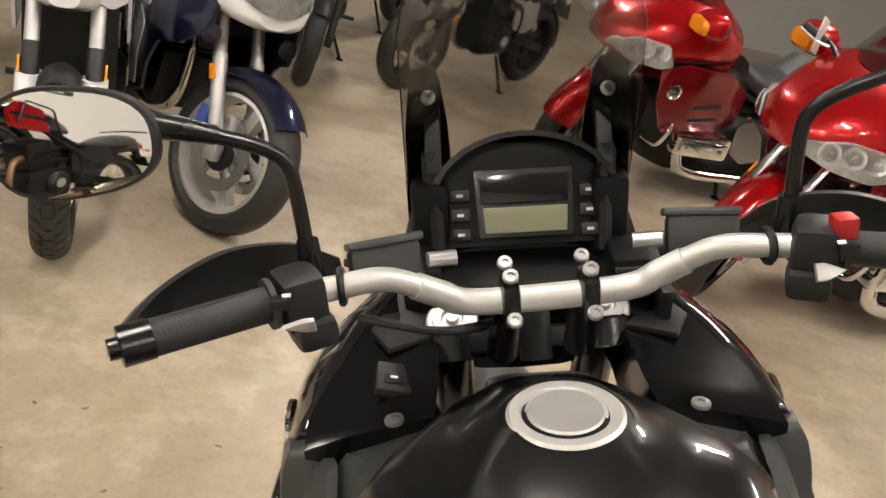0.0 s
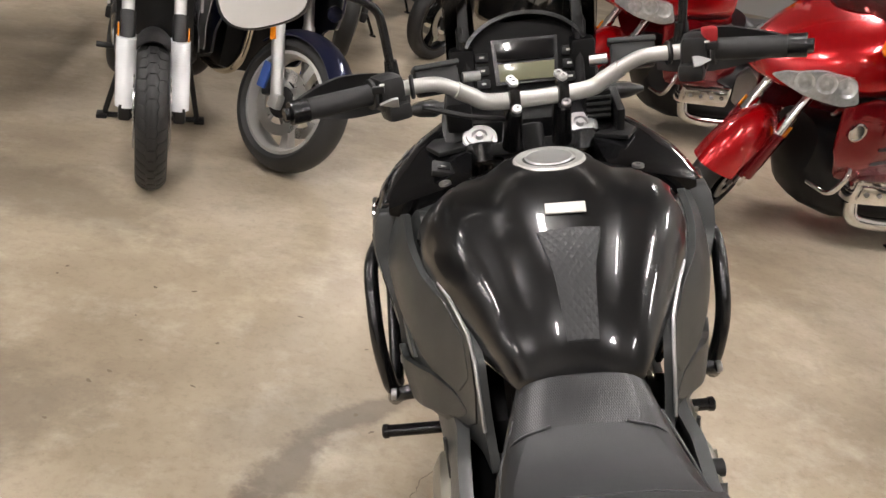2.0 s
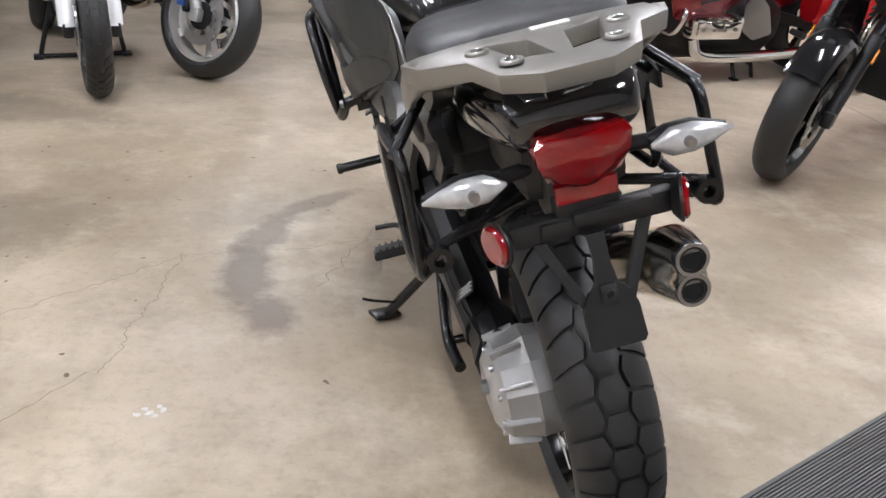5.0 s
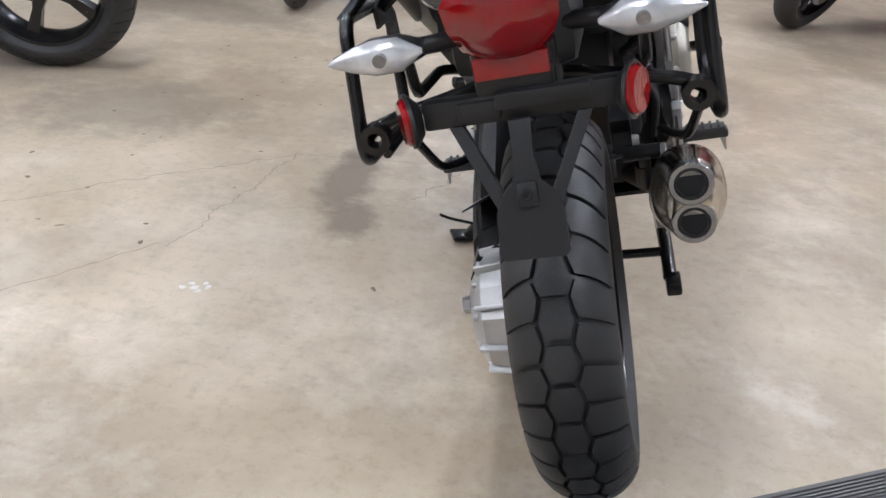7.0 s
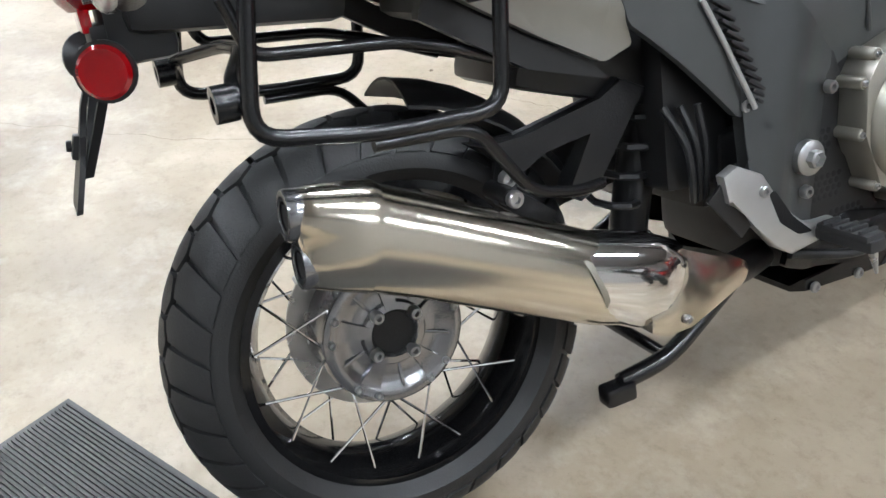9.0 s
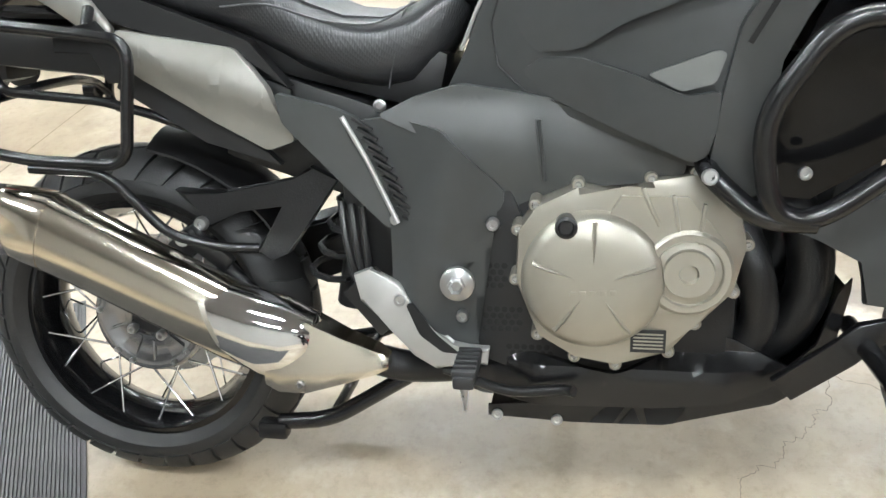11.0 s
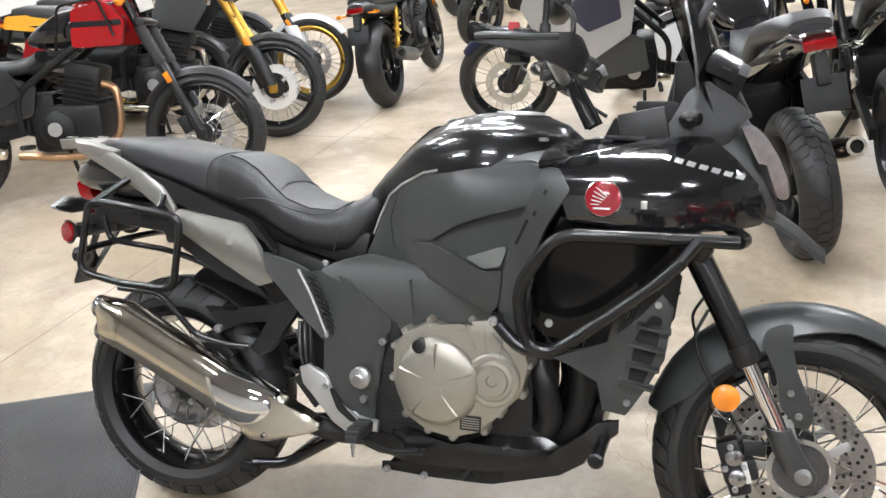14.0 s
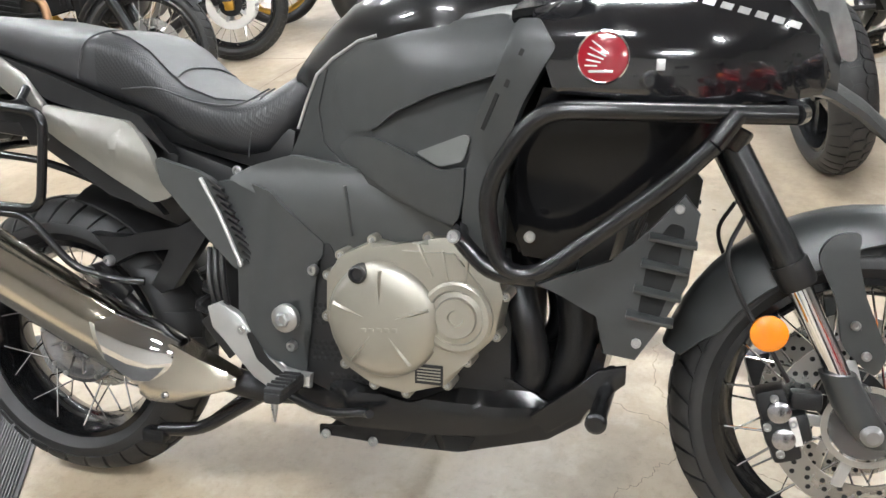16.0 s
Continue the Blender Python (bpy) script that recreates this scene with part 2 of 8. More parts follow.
M = dict(
    floor=floor_mat(),
    wall=mat("painted_wall", (0.40, 0.39, 0.375), 0.7, vary=0.06, scale=2, bump=0.1, bump_scale=60),
    whitewall=mat("white_painted_wall", (0.78, 0.77, 0.75), 0.6, vary=0.05, scale=2, bump=0.1, bump_scale=60),
    ceiling=mat("ceiling_board", (0.20, 0.20, 0.205), 0.9, vary=0.05, scale=3),
    gloss=flake_mat("black_metallic_paint", (0.0064, 0.0064, 0.0069), (0.027, 0.0268, 0.0285), 0.29),
    glossplain=mat("black_gloss_paint", (0.007, 0.007, 0.008), 0.12, coat=1.0, vary=0.1, rvary=0.03),
    panel=mat("dark_grey_matt_plastic", (0.0375, 0.0398, 0.0400), 0.33, vary=0.15, bump=0.12, bump_scale=900, rvary=0.06),
    plastic=mat("black_plastic", (0.009, 0.009, 0.0096), 0.42, vary=0.2, bump=0.15, bump_scale=700),
    satin=mat("black_powder_coat", (0.006, 0.006, 0.0066), 0.24, vary=0.2, bump=0.1, bump_scale=500, rvary=0.08),
    castblack=mat("black_cast_metal", (0.013, 0.013, 0.014), 0.4, 0.3, vary=0.3, bump=0.25, bump_scale=300),
    dashblack=mat("dull_black_plastic", (0.0055, 0.0055, 0.006), 0.5, vary=0.2, bump=0.15, bump_scale=700, spec=0.22),
    engineblack=mat("black_engine_enamel", (0.006, 0.006, 0.0065), 0.42, vary=0.4, scale=40, bump=0.3, bump_scale=300, spec=0.3),
    rimblack=mat("black_anodised_rim", (0.004, 0.004, 0.0044), 0.13, vary=0.2, rvary=0.04),
    rubber=mat("tyre_rubber", (0.016, 0.016, 0.0163), 0.52, vary=0.25, scale=18, bump=0.25, bump_scale=350),
    grip=mat("grip_rubber", (0.016, 0.016, 0.017), 0.6, vary=0.2, bump=0.3, bump_scale=500),
    champagne=mat("champagne_grey_paint", (0.25, 0.242, 0.222), 0.34, 0.5, vary=0.05, rvary=0.05, bump=0.04, bump_scale=900),
    cover=mat("champagne_cast_alloy", (0.35, 0.333, 0.287), 0.38, 0.75, vary=0.06, rvary=0.06, bump=0.1, bump_scale=700),
    silver=mat("cast_silver_alloy", (0.46, 0.46, 0.455), 0.4, 0.7, vary=0.1, bump=0.12, bump_scale=500),
    alu=mat("brushed_aluminium", (0.62, 0.61, 0.58), 0.3, 0.9, vary=0.06, bump=0.05, bump_scale=800),
    steel=mat("polished_steel", (0.62, 0.575, 0.49), 0.16, 1.0, vary=0.05, scale=8, rvary=0.05),
    gunmetal=mat("gunmetal_cast", (0.30, 0.30, 0.31), 0.2, 0.9, vary=0.15, bump=0.1, bump_scale=400),
    chrome=mat("chrome", (0.78, 0.78, 0.78), 0.07, 1.0, vary=0.03, rvary=0.03),
    bolt=mat("zinc_bolt", (0.42, 0.42, 0.42), 0.3, 0.9, vary=0.1),
    # soot in pipe ends, and shade of openings painted near black
    darkhole=mat("soot_and_opening_shade", (0.004, 0.004, 0.004), 0.8),
    vinyl=mat("seat_vinyl", (0.040, 0.0405, 0.043), 0.34, vary=0.1, bump=0.3, bump_scale=650, rvary=0.05),
    vinylsmooth=mat("seat_vinyl_suede", (0.036, 0.0365, 0.039), 0.44, vary=0.08, bump=0.3, bump_scale=1200),
    weave=weave_mat("carbon_look_vinyl", (0.022, 0.0225, 0.024), 0.32, 110, 0.35, (0.6, 0.0, 0.5)),
    pad=weave_mat("tank_pad_rubber", (0.026, 0.027, 0.029), 0.42, 38, 0.8),
    redlens=lens_mat("red_lens", (0.25, 0.001, 0.003), 0.04, 0.12),
    orangelens=lens_mat("orange_lens", (0.86, 0.265, 0.007), 0.2, 0.15),
    reflector=mat("lamp_reflector", (0.60, 0.61, 0.62), 0.2, 0.45, vary=0.45, scale=45, bump=1.0, bump_scale=40),
    lcd=mat("lcd_glass", (0.2, 0.2, 0.13), 0.15, coat=0.5, vary=0.04),
    white=mat("white_label", (0.6, 0.59, 0.56), 0.5, vary=0.04),
    badge=mat("red_enamel", (0.22, 0.010, 0.018), 0.2, coat=0.8, vary=0.06),
    markred=mat("red_switch", (0.36, 0.012, 0.016), 0.4),
    redpaint=flake_mat("candy_red_paint", (0.42, 0.003, 0.006), (0.58, 0.006, 0.011), 0.24, 0.8),
    redpaint2=flake_mat("dark_red_paint", (0.17, 0.002, 0.006), (0.26, 0.004, 0.010), 0.25, 0.8),
    bluepaint=flake_mat("dark_blue_paint", (0.004, 0.0065, 0.028), (0.012, 0.018, 0.075), 0.28),
    whitepaint=mat("white_paint", (0.74, 0.75, 0.77), 0.22, coat=0.8, vary=0.04),
    yellowpaint=mat("yellow_paint", (0.75, 0.36, 0.02), 0.3, coat=0.6, vary=0.06),
    greypaint=flake_mat("silver_grey_paint", (0.3, 0.31, 0.32), (0.5, 0.51, 0.52), 0.32),
    gold=mat("gold_anodised", (0.6, 0.36, 0.06), 0.3, 0.9, vary=0.08),
    bronze=mat("heat_tinted_pipe", (0.42, 0.26, 0.15), 0.3, 0.95, vary=0.2, scale=14),
    brakedisc=mat("brake_disc_steel", (0.5, 0.49, 0.47), 0.28, 0.95, vary=0.1),
    mat=mat("ribbed_rubber_mat", (0.082, 0.081, 0.081), 0.6, vary=0.25, scale=6, bump=0.2, bump_scale=300),
    crack=mat("crack_shadow", (0.17, 0.135, 0.10), 0.9, vary=0.4, scale=20),
    paintblob=mat("dried_paint", (0.6, 0.6, 0.58), 0.6, vary=0.35, scale=60),
    barmetal=mat("satin_silver_bar", (0.53, 0.525, 0.505), 0.38, 0.55, vary=0.05, bump=0.05, bump_scale=700),
    bluepad=mat("blue_plastic", (0.03, 0.08, 0.3), 0.4),
    ventgrey=mat("grey_vent_plastic", (0.13, 0.135, 0.13), 0.4, vary=0.1, bump=0.1, bump_scale=500),
    spar=mat("grey_frame_paint", (0.052, 0.0545, 0.0545), 0.38, vary=0.12, bump=0.1, bump_scale=800, rvary=0.06),
    glossdeep=mat("deep_black_gloss", (0.005, 0.005, 0.0055), 0.12, vary=0.1, spec=0.22, rvary=0.03),
)


def glass(name, color, rough=0.02, ior=1.12):
    m, nt, b = node_mat(name)
    b.inputs["Base Color"].default_value, b.inputs["Roughness"].default_value = (*color, 1), rough
    b.inputs["Transmission Weight"].default_value, b.inputs["IOR"].default_value = 1.0, ior
    return m


M["smoke"] = glass("smoked_acrylic", (0.58, 0.565, 0.55), 0.03, 1.38)
M["clearlens"] = glass("clear_lens", (0.95, 0.96, 0.97))
M["mirror"] = mat("mirror_glass", (0.9, 0.9, 0.9), 0.02, 1.0, vary=0.0, rvary=0.0)
mm, nt_, b_ = node_mat("lamp_diffuser")
b_.inputs["Emission Color"].default_value, b_.inputs["Emission Strength"].default_value = (1.0, 0.965, 0.91, 1), LAMP_POWER
M["diffuser"] = mm


# ---------------------------------------------------------------- mesh helpers
def part(name, bm, material, parent=None, label="", m=None, sharp=38, flat=False):
    """Link a bmesh as one mesh object, under a thing or under a part."""
    if m is not None:
        bm.transform(m)
    bmesh.ops.recalc_face_normals(bm, faces=bm.faces[:])
    me = bpy.data.meshes.new(name)
    for f in bm.faces:
        f.smooth = not flat
    bm.to_mesh(me)
    bm.free()
    if not flat:
        me.set_sharp_from_angle(angle=radians(sharp))
    me.materials.append(M[material])
    ob = new(name, me)
    if parent is not None:
        ob.parent = parent
    if label:
        ob["label"] = label
    return ob


def root(name, m, label, category, group=""):
    ob = new(name)
    ob.matrix_world = m
    ob.empty_display_size = 0.1
    return tagged(ob, label, category, group)


def V(*a):
    return Vector(a)


def box(c, s, bevel=0.004, rot=(0, 0, 0), seg=2, bm=None):
    b = bm or bmesh.new()
    got = bmesh.ops.create_cube(b, size=1)
    vs = got["verts"]
    bmesh.ops.transform(b, matrix=pose(*c, *rot) @ Matrix.Diagonal((*s, 1)), verts=vs)
    if bevel:
        es = list({e for v in vs for e in v.link_edges})
        bmesh.ops.bevel(b, geom=es, offset=min(bevel, min(s) * 0.45), segments=seg, affect="EDGES", profile=0.6)
    return b


def smooth_path(pts, n=6, closed=False):
    pts = [Vector(p) for p in pts]
    out, k = [], len(pts)
    for i in range(k if closed else k - 1):
        p0 = pts[(i - 1) % k] if closed or i > 0 else pts[i] * 2 - pts[i + 1]
        p1, p2 = pts[i], pts[(i + 1) % k]
        p3 = pts[(i + 2) % k] if closed or i + 2 < k else p2 * 2 - p1
        for j in range(n):
            t = j / n
            out.append(0.5 * ((2 * p1) + (p2 - p0) * t + (2 * p0 - 5 * p1 + 4 * p2 - p3) * t * t + (3 * p1 - p0 - 3 * p2 + p3) * t ** 3))
    if not closed:
        out.append(pts[-1])
    return out


def rounded_path(pts, r=0.03, n=5, closed=False):
    """Straight runs with bent corners, as bent tubes have."""
    pts = [Vector(p) for p in pts]
    k, out = len(pts), []
    for i, p in enumerate(pts):
        if not closed and i in (0, k - 1):
            out.append(p)
            continue
        a, c = pts[(i - 1) % k], pts[(i + 1) % k]
        ra, rc = min(r, (a - p).length * 0.45), min(r, (c - p).length * 0.45)
        s, e = p + (a - p).normalized() * ra, p + (c - p).normalized() * rc
        for j in range(n + 1):
            t = j / n
            out.append(s * (1 - t) ** 2 + p * 2 * t * (1 - t) + e * t * t)
    return out


def tube(pts, r, sides=10, closed=False, bm=None, r2=None, caps=True):
    """A round tube along points; r2: the radius at the end."""
    b = bm or bmesh.new()
    pts = [Vector(p) for p in pts]
    k = len(pts)
    rings, up = [], None
    for i, p in enumerate(pts):
        d = (pts[(i + 1) % k] - pts[i - 1]) if closed else (pts[min(i + 1, k - 1)] - pts[max(i - 1, 0)])
        d.normalize()
        if up is None:
            up = d.orthogonal().normalized()
        up = (up - d * up.dot(d)).normalized()
        side = d.cross(up)
        rad = r if r2 is None else r + (r2 - r) * i / (k - 1)
        rings.append([b.verts.new(p + (up * math.cos(a) + side * math.sin(a)) * rad) for a in [2 * math.pi * j / sides for j in range(sides)]])
    for i in range(k if closed else k - 1):
        A, B = rings[i], rings[(i + 1) % k]
        for j in range(sides):
            b.faces.new((A[j], A[(j + 1) % sides], B[(j + 1) % sides], B[j]))
    if not closed and caps:
        b.faces.new(rings[0][::-1])
        b.faces.new(rings[-1])
    return b


def rod(p, q, r, sides=12, bm=None, r2=None):
    return tube([p, q], r, sides, bm=bm, r2=r2)


def loft(rings, close_ring=True, caps=True, bm=None):
    b = bm or bmesh.new()
    vs = [[b.verts.new(p) for p in ring] for ring in rings]
    n = len(vs[0])
    for A, B in zip(vs, vs[1:]):
        for j in range(n if close_ring else n - 1):
            b.faces.new((A[j], A[(j + 1) % n], B[(j + 1) % n], B[j]))
    if caps and close_ring:
        b.faces.new(vs[0][::-1])
        b.faces.new(vs[-1])
    return b


def egg(y, zb, zt, w, p=2.4, n=20, cx=0.0, wb=None):
    """A ring across the bike at y: a rounded box from zb to zt, half-width w (wb at the bottom)."""
    out = []
    zc, h = (zb + zt) / 2, (zt - zb) / 2
    for j in range(n):
        a = 2 * math.pi * j / n
        ca, sa = math.cos(a), math.sin(a)
        ww = w if wb is None else w + (wb - w) * (0.5 - 0.5 * sa)
        out.append((cx + ww * math.copysign(abs(ca) ** (2 / p), ca), y, zc + h * math.copysign(abs(sa) ** (2 / p), sa)))
    return out


def lathe(profile, seg=48, axis="x", center=(0, 0, 0), bm=None, closed=False):
    """Turn (along, radius) pairs about an axis."""
    b = bm or bmesh.new()
    c = Vector(center)
    rings = []
    for al, r in profile:
        ring = []
        for j in range(seg):
            a = 2 * math.pi * j / seg
            u, v = r * math.cos(a), r * math.sin(a)
            p = {"x": (al, u, v), "y": (u, al, v), "z": (u, v, al)}[axis]
            ring.append(b.verts.new(c + Vector(p)))
        rings.append(ring)
    pairs = list(zip(rings, rings[1:])) + ([(rings[-1], rings[0])] if closed else [])
    for A, B in pairs:
        for j in range(seg):
            b.faces.new((A[j], A[(j + 1) % seg], B[(j + 1) % seg], B[j]))
    if not closed:
        b.faces.new(rings[0][::-1])
        b.faces.new(rings[-1])
    return b


def plate(poly, x0, x1, bevel=0.003, bm=None, plane="yz"):
    """A flat plate: a polygon (two coordinates) given thickness along the third."""
    b = bm or bmesh.new()
    def at(u, v, w):
        return {"yz": (w, u, v), "xy": (u, v, w), "xz": (u, w, v)}[plane]
    A = [b.verts.new(at(u, v, x0)) for u, v in poly]
    B = [b.verts.new(at(u, v, x1)) for u, v in poly]
    n = len(poly)
    fs = [b.faces.new(A[::-1]), b.faces.new(B)]
    for j in range(n):
        fs.append(b.faces.new((A[j], A[(j + 1) % n], B[(j + 1) % n], B[j])))
    if bevel:
        es = [e for f in fs[:2] for e in f.edges]
        bmesh.ops.bevel(b, geom=es, offset=bevel, segments=2, affect="EDGES", profile=0.6)
    bmesh.ops.triangulate(b, faces=[f for f in b.faces if len(f.verts) > 4])
    return b


def skin(poly, xf, thick=0.006, cell=0.03, side=1, round_poly=0.0):
    """A curved body panel: a polygon in y, z, set out to x = xf(y, z), with a thickness inward."""
    if round_poly:
        q = rounded_path([(0, u, v) for u, v in poly], round_poly, 4, True)
        poly = [(p.y, p.z) for p in q]
    b = bmesh.new()
    f = b.faces.new([b.verts.new((0, u, v)) for u, v in poly])
    bmesh.ops.triangulate(b, faces=[f])
    for ax, k in (((0, 1, 0), 0), ((0, 0, 1), 1)):
        lo, hi = min(p[k] for p in poly), max(p[k] for p in poly)
        n = max(1, int((hi - lo) / cell))
        for i in range(1, n):
            c = lo + (hi - lo) * i / n
            co = (0, c, 0) if k == 0 else (0, 0, c)
            bmesh.ops.bisect_plane(b, geom=b.verts[:] + b.edges[:] + b.faces[:], plane_co=co, plane_no=ax)
    bmesh.ops.dissolve_limit(b, angle_limit=0.01, verts=[], edges=[])
    for v in b.verts:
        v.co.x = xf(v.co.y, v.co.z)
    top = b.faces[:]
    got = bmesh.ops.extrude_face_region(b, geom=top)
    for g in got["geom"]:
        if isinstance(g, bmesh.types.BMVert):
            g.co.x -= thick
    if thick >= 0.009:
        bmesh.ops.recalc_face_normals(b, faces=b.faces[:])
        es = [e for e in b.edges if len(e.link_faces) == 2 and e.calc_face_angle(0) > 1.0 and min(v.co.x - xf(v.co.y, v.co.z) for v in e.verts) > -0.001]
        bmesh.ops.bevel(b, geom=es, offset=0.003, segments=2, affect="EDGES", profile=0.6, clamp_overlap=True)
    if side < 0:
        b.transform(Matrix.Diagonal((-1, 1, 1, 1)))
    return b


def merge(*bms):
    """One bmesh out of several."""
    me = bpy.data.meshes.new("tmp")
    out = bmesh.new()
    for b in bms:
        b.to_mesh(me)
        out.from_mesh(me)
        b.free()
    bpy.data.meshes.remove(me)
    return out


def lerp(table, x):
    """Straight lines through (x, value) pairs."""
    return float(np.interp(x, [a for a, _ in table], [b for _, b in table]))


def ease(table, x):
    """A smooth line without overshoot through (x, value) pairs."""
    xs, ys = [a for a, _ in table], [b for _, b in table]
    if x <= xs[0] or x >= xs[-1]:
        return ys[0] if x <= xs[0] else ys[-1]
    k = max(i for i in range(len(xs) - 1) if xs[i] <= x)

    def slope(i):
        if i in (0, len(xs) - 1):
            return 0.0
        a, b = (ys[i] - ys[i - 1]) / (xs[i] - xs[i - 1]), (ys[i + 1] - ys[i]) / (xs[i + 1] - xs[i])
        return 0.0 if a * b <= 0 else 2 * a * b / (a + b)

    h = xs[k + 1] - xs[k]
    t = (x - xs[k]) / h
    return ys[k] * (1 + 2 * t) * (1 - t) ** 2 + slope(k) * h * t * (1 - t) ** 2 + ys[k + 1] * t * t * (3 - 2 * t) + slope(k + 1) * h * t * t * (t - 1)


def bolt(p, d, r=0.008, h=0.006):
    """A socket-head bolt at p facing d."""
    d = Vector(d).normalized()
    b = lathe([(0, r), (h * 0.75, r), (h, r * 0.8), (h, r * 0.45), (h * 0.4, r * 0.42)], 12, "z")
    b.transform(Matrix.Translation(p) @ d.to_track_quat("Z", "Y").to_matrix().to_4x4())
    return b

# ---------------------------------------------------------------- the room
def slab(name, poly, z0, z1, material, label, plane="xy", category=""):
    ob = part(name, plate(poly, z0, z1, 0, plane=plane), material, None, flat=True)
    return tagged(ob, label, category or name.split("_")[0], kind="structure")


X0, X1, Y0, Y1, H = -14.0, 7.0, -8.0, 13.0, 4.0
slab("floor", [(X0, Y0), (X1, Y0), (X1, Y1), (X0, Y1)], -0.2, 0.0, "floor", "sandy sealed concrete showroom floor with stains and cracks")
slab("ceiling", [(X0, Y0), (X1, Y0), (X1, Y1), (X0, Y1)], H, H + 0.15, "ceiling", "dark painted showroom ceiling")
slab("wall_west", [(Y0, 0), (Y1, 0), (Y1, H), (Y0, H)], X0 - 0.2, X0, "wall", "plain greige painted showroom wall", "yz")
slab("wall_east", [(Y0, 0), (Y1, 0), (Y1, H), (Y0, H)], X1, X1 + 0.2, "wall", "plain greige painted showroom wall", "yz")
slab("wall_south", [(X0, 0), (X1, 0), (X1, H), (X0, H)], Y0 - 0.2, Y0, "whitewall", "plain white painted showroom wall", "xz")
slab("wall_north", [(X0, 0), (X1, 0), (X1, H), (X0, H)], Y1, Y1 + 0.2, "wall", "plain greige painted showroom wall", "xz")


def ceiling_light(x, y):
    r = root("ceiling_light", pose(x, y, H - 0.09), "long white fluorescent ceiling light with a glowing diffuser", "ceiling light", "ceiling lights")
    part("frame", box((0, 0, 0.05), (0.22, 1.4, 0.08), 0.01), "wall", r)
    part("diffuser", box((0, 0, 0.0), (0.17, 1.32, 0.03), 0.008), "diffuser", r)
    return r


first_light = ceiling_light(-1.3, 1.2)
for lx, ly in [(-1.3, -2.6), (-1.3, 8.0), (1.9, -2.6), (1.9, 1.2), (1.9, 5.4), (-4.8, -4.5), (-4.8, -0.7), (-4.8, 3.1),
               (-8.3, -4.5), (-8.3, -0.7), (-8.3, 3.1), (-11.8, -4.5), (-11.8, -0.7), (-11.8, 3.1), (4.9, 1.2), (4.9, 5.0)]:
    copy_thing(first_light, pose(lx, ly, H - 0.09))


# ---------------------------------------------------------------- wheels
def crown(R, rc, v):
    """Across a tyre's tread: x and radius at the arc length v from the middle."""
    a = v / rc
    return rc * math.sin(a), R - rc * (1 - math.cos(a))


def tyre_mesh(R, width, rim, seg=64, plain=0.0):
    rc = width * 0.56
    prof = []
    for k in range(-7, 8):
        x, r = crown(R - plain, rc, rc * 1.2 * k / 7)
        prof.append((x, r))
    e, er = prof[-1]
    side = [(e * 1.0, er - 0.012), (e * 0.93, (er + rim) / 2), (e * 0.78, rim + 0.006), (e * 0.62, rim - 0.006)]
    ring = [(-a, r) for a, r in side[::-1]] + prof + side
    return lathe(ring, seg, "x", closed=True)


def tread_mesh(R, width, count, depth=0.010):
    """Raised tread blocks: a chain of six-sided blocks down the middle and long swept shoulder blocks to each side."""
    rc = width * 0.56
    bm = bmesh.new()
    pitch = 2 * math.pi / count
    half, edge = 0.17 * width, rc * 1.18
    g, gw = 0.07, 0.0075

    def zig(u):
        return half * (0.58 + 0.42 * (1 - abs(2 * (u % 1.0) - 1)))

    def at(u, v, d):
        x, r = crown(R, rc, v)
        n = v / rc
        a = (u + 0.42 * (abs(v) / edge) ** 2) * pitch
        rr, xx = r - d * math.cos(n), x - d * math.sin(n)
        return bm.verts.new((xx, rr * math.cos(a), rr * math.sin(a)))

    def block(us, lo, hi, cols):
        grid = [[at(u, lo(u) + (hi(u) - lo(u)) * c / cols, 0.0 if 0 < c < cols and 0 < k < len(us) - 1 else 0.0008) for c in range(cols + 1)] for k, u in enumerate(us)]
        n = len(us)
        for k in range(n - 1):
            for c in range(cols):
                bm.faces.new((grid[k][c], grid[k][c + 1], grid[k + 1][c + 1], grid[k + 1][c]))
        rim = [(us[0], c) for c in range(cols + 1)] + [(u, cols) for u in us[1:]] + [(us[-1], c) for c in range(cols - 1, -1, -1)] + [(u, 0) for u in us[-2:0:-1]]
        top = [grid[us.index(u)][c] for u, c in rim]
        bot = [at(u, lo(u) + (hi(u) - lo(u)) * c / cols, depth) for u, c in rim]
        for j in range(len(rim)):
            k = (j + 1) % len(rim)
            bm.faces.new((top[j], top[k], bot[k], bot[j]))

    for i in range(count):
        j = 0.05 * math.sin(i * 2.3)
        block([i + g, i + 0.25, i + 0.5 + j, i + 0.75, i + 1 - g], lambda u: -zig(u), zig, 4)
        for s in (1, -1):
            us = [i + 0.5 + t for t in (g, 0.25, 0.5 + j, 0.75, 1 - g)]
            block(us, lambda u: s * (zig(u) + gw), lambda u: s * edge, 6)
    return bm


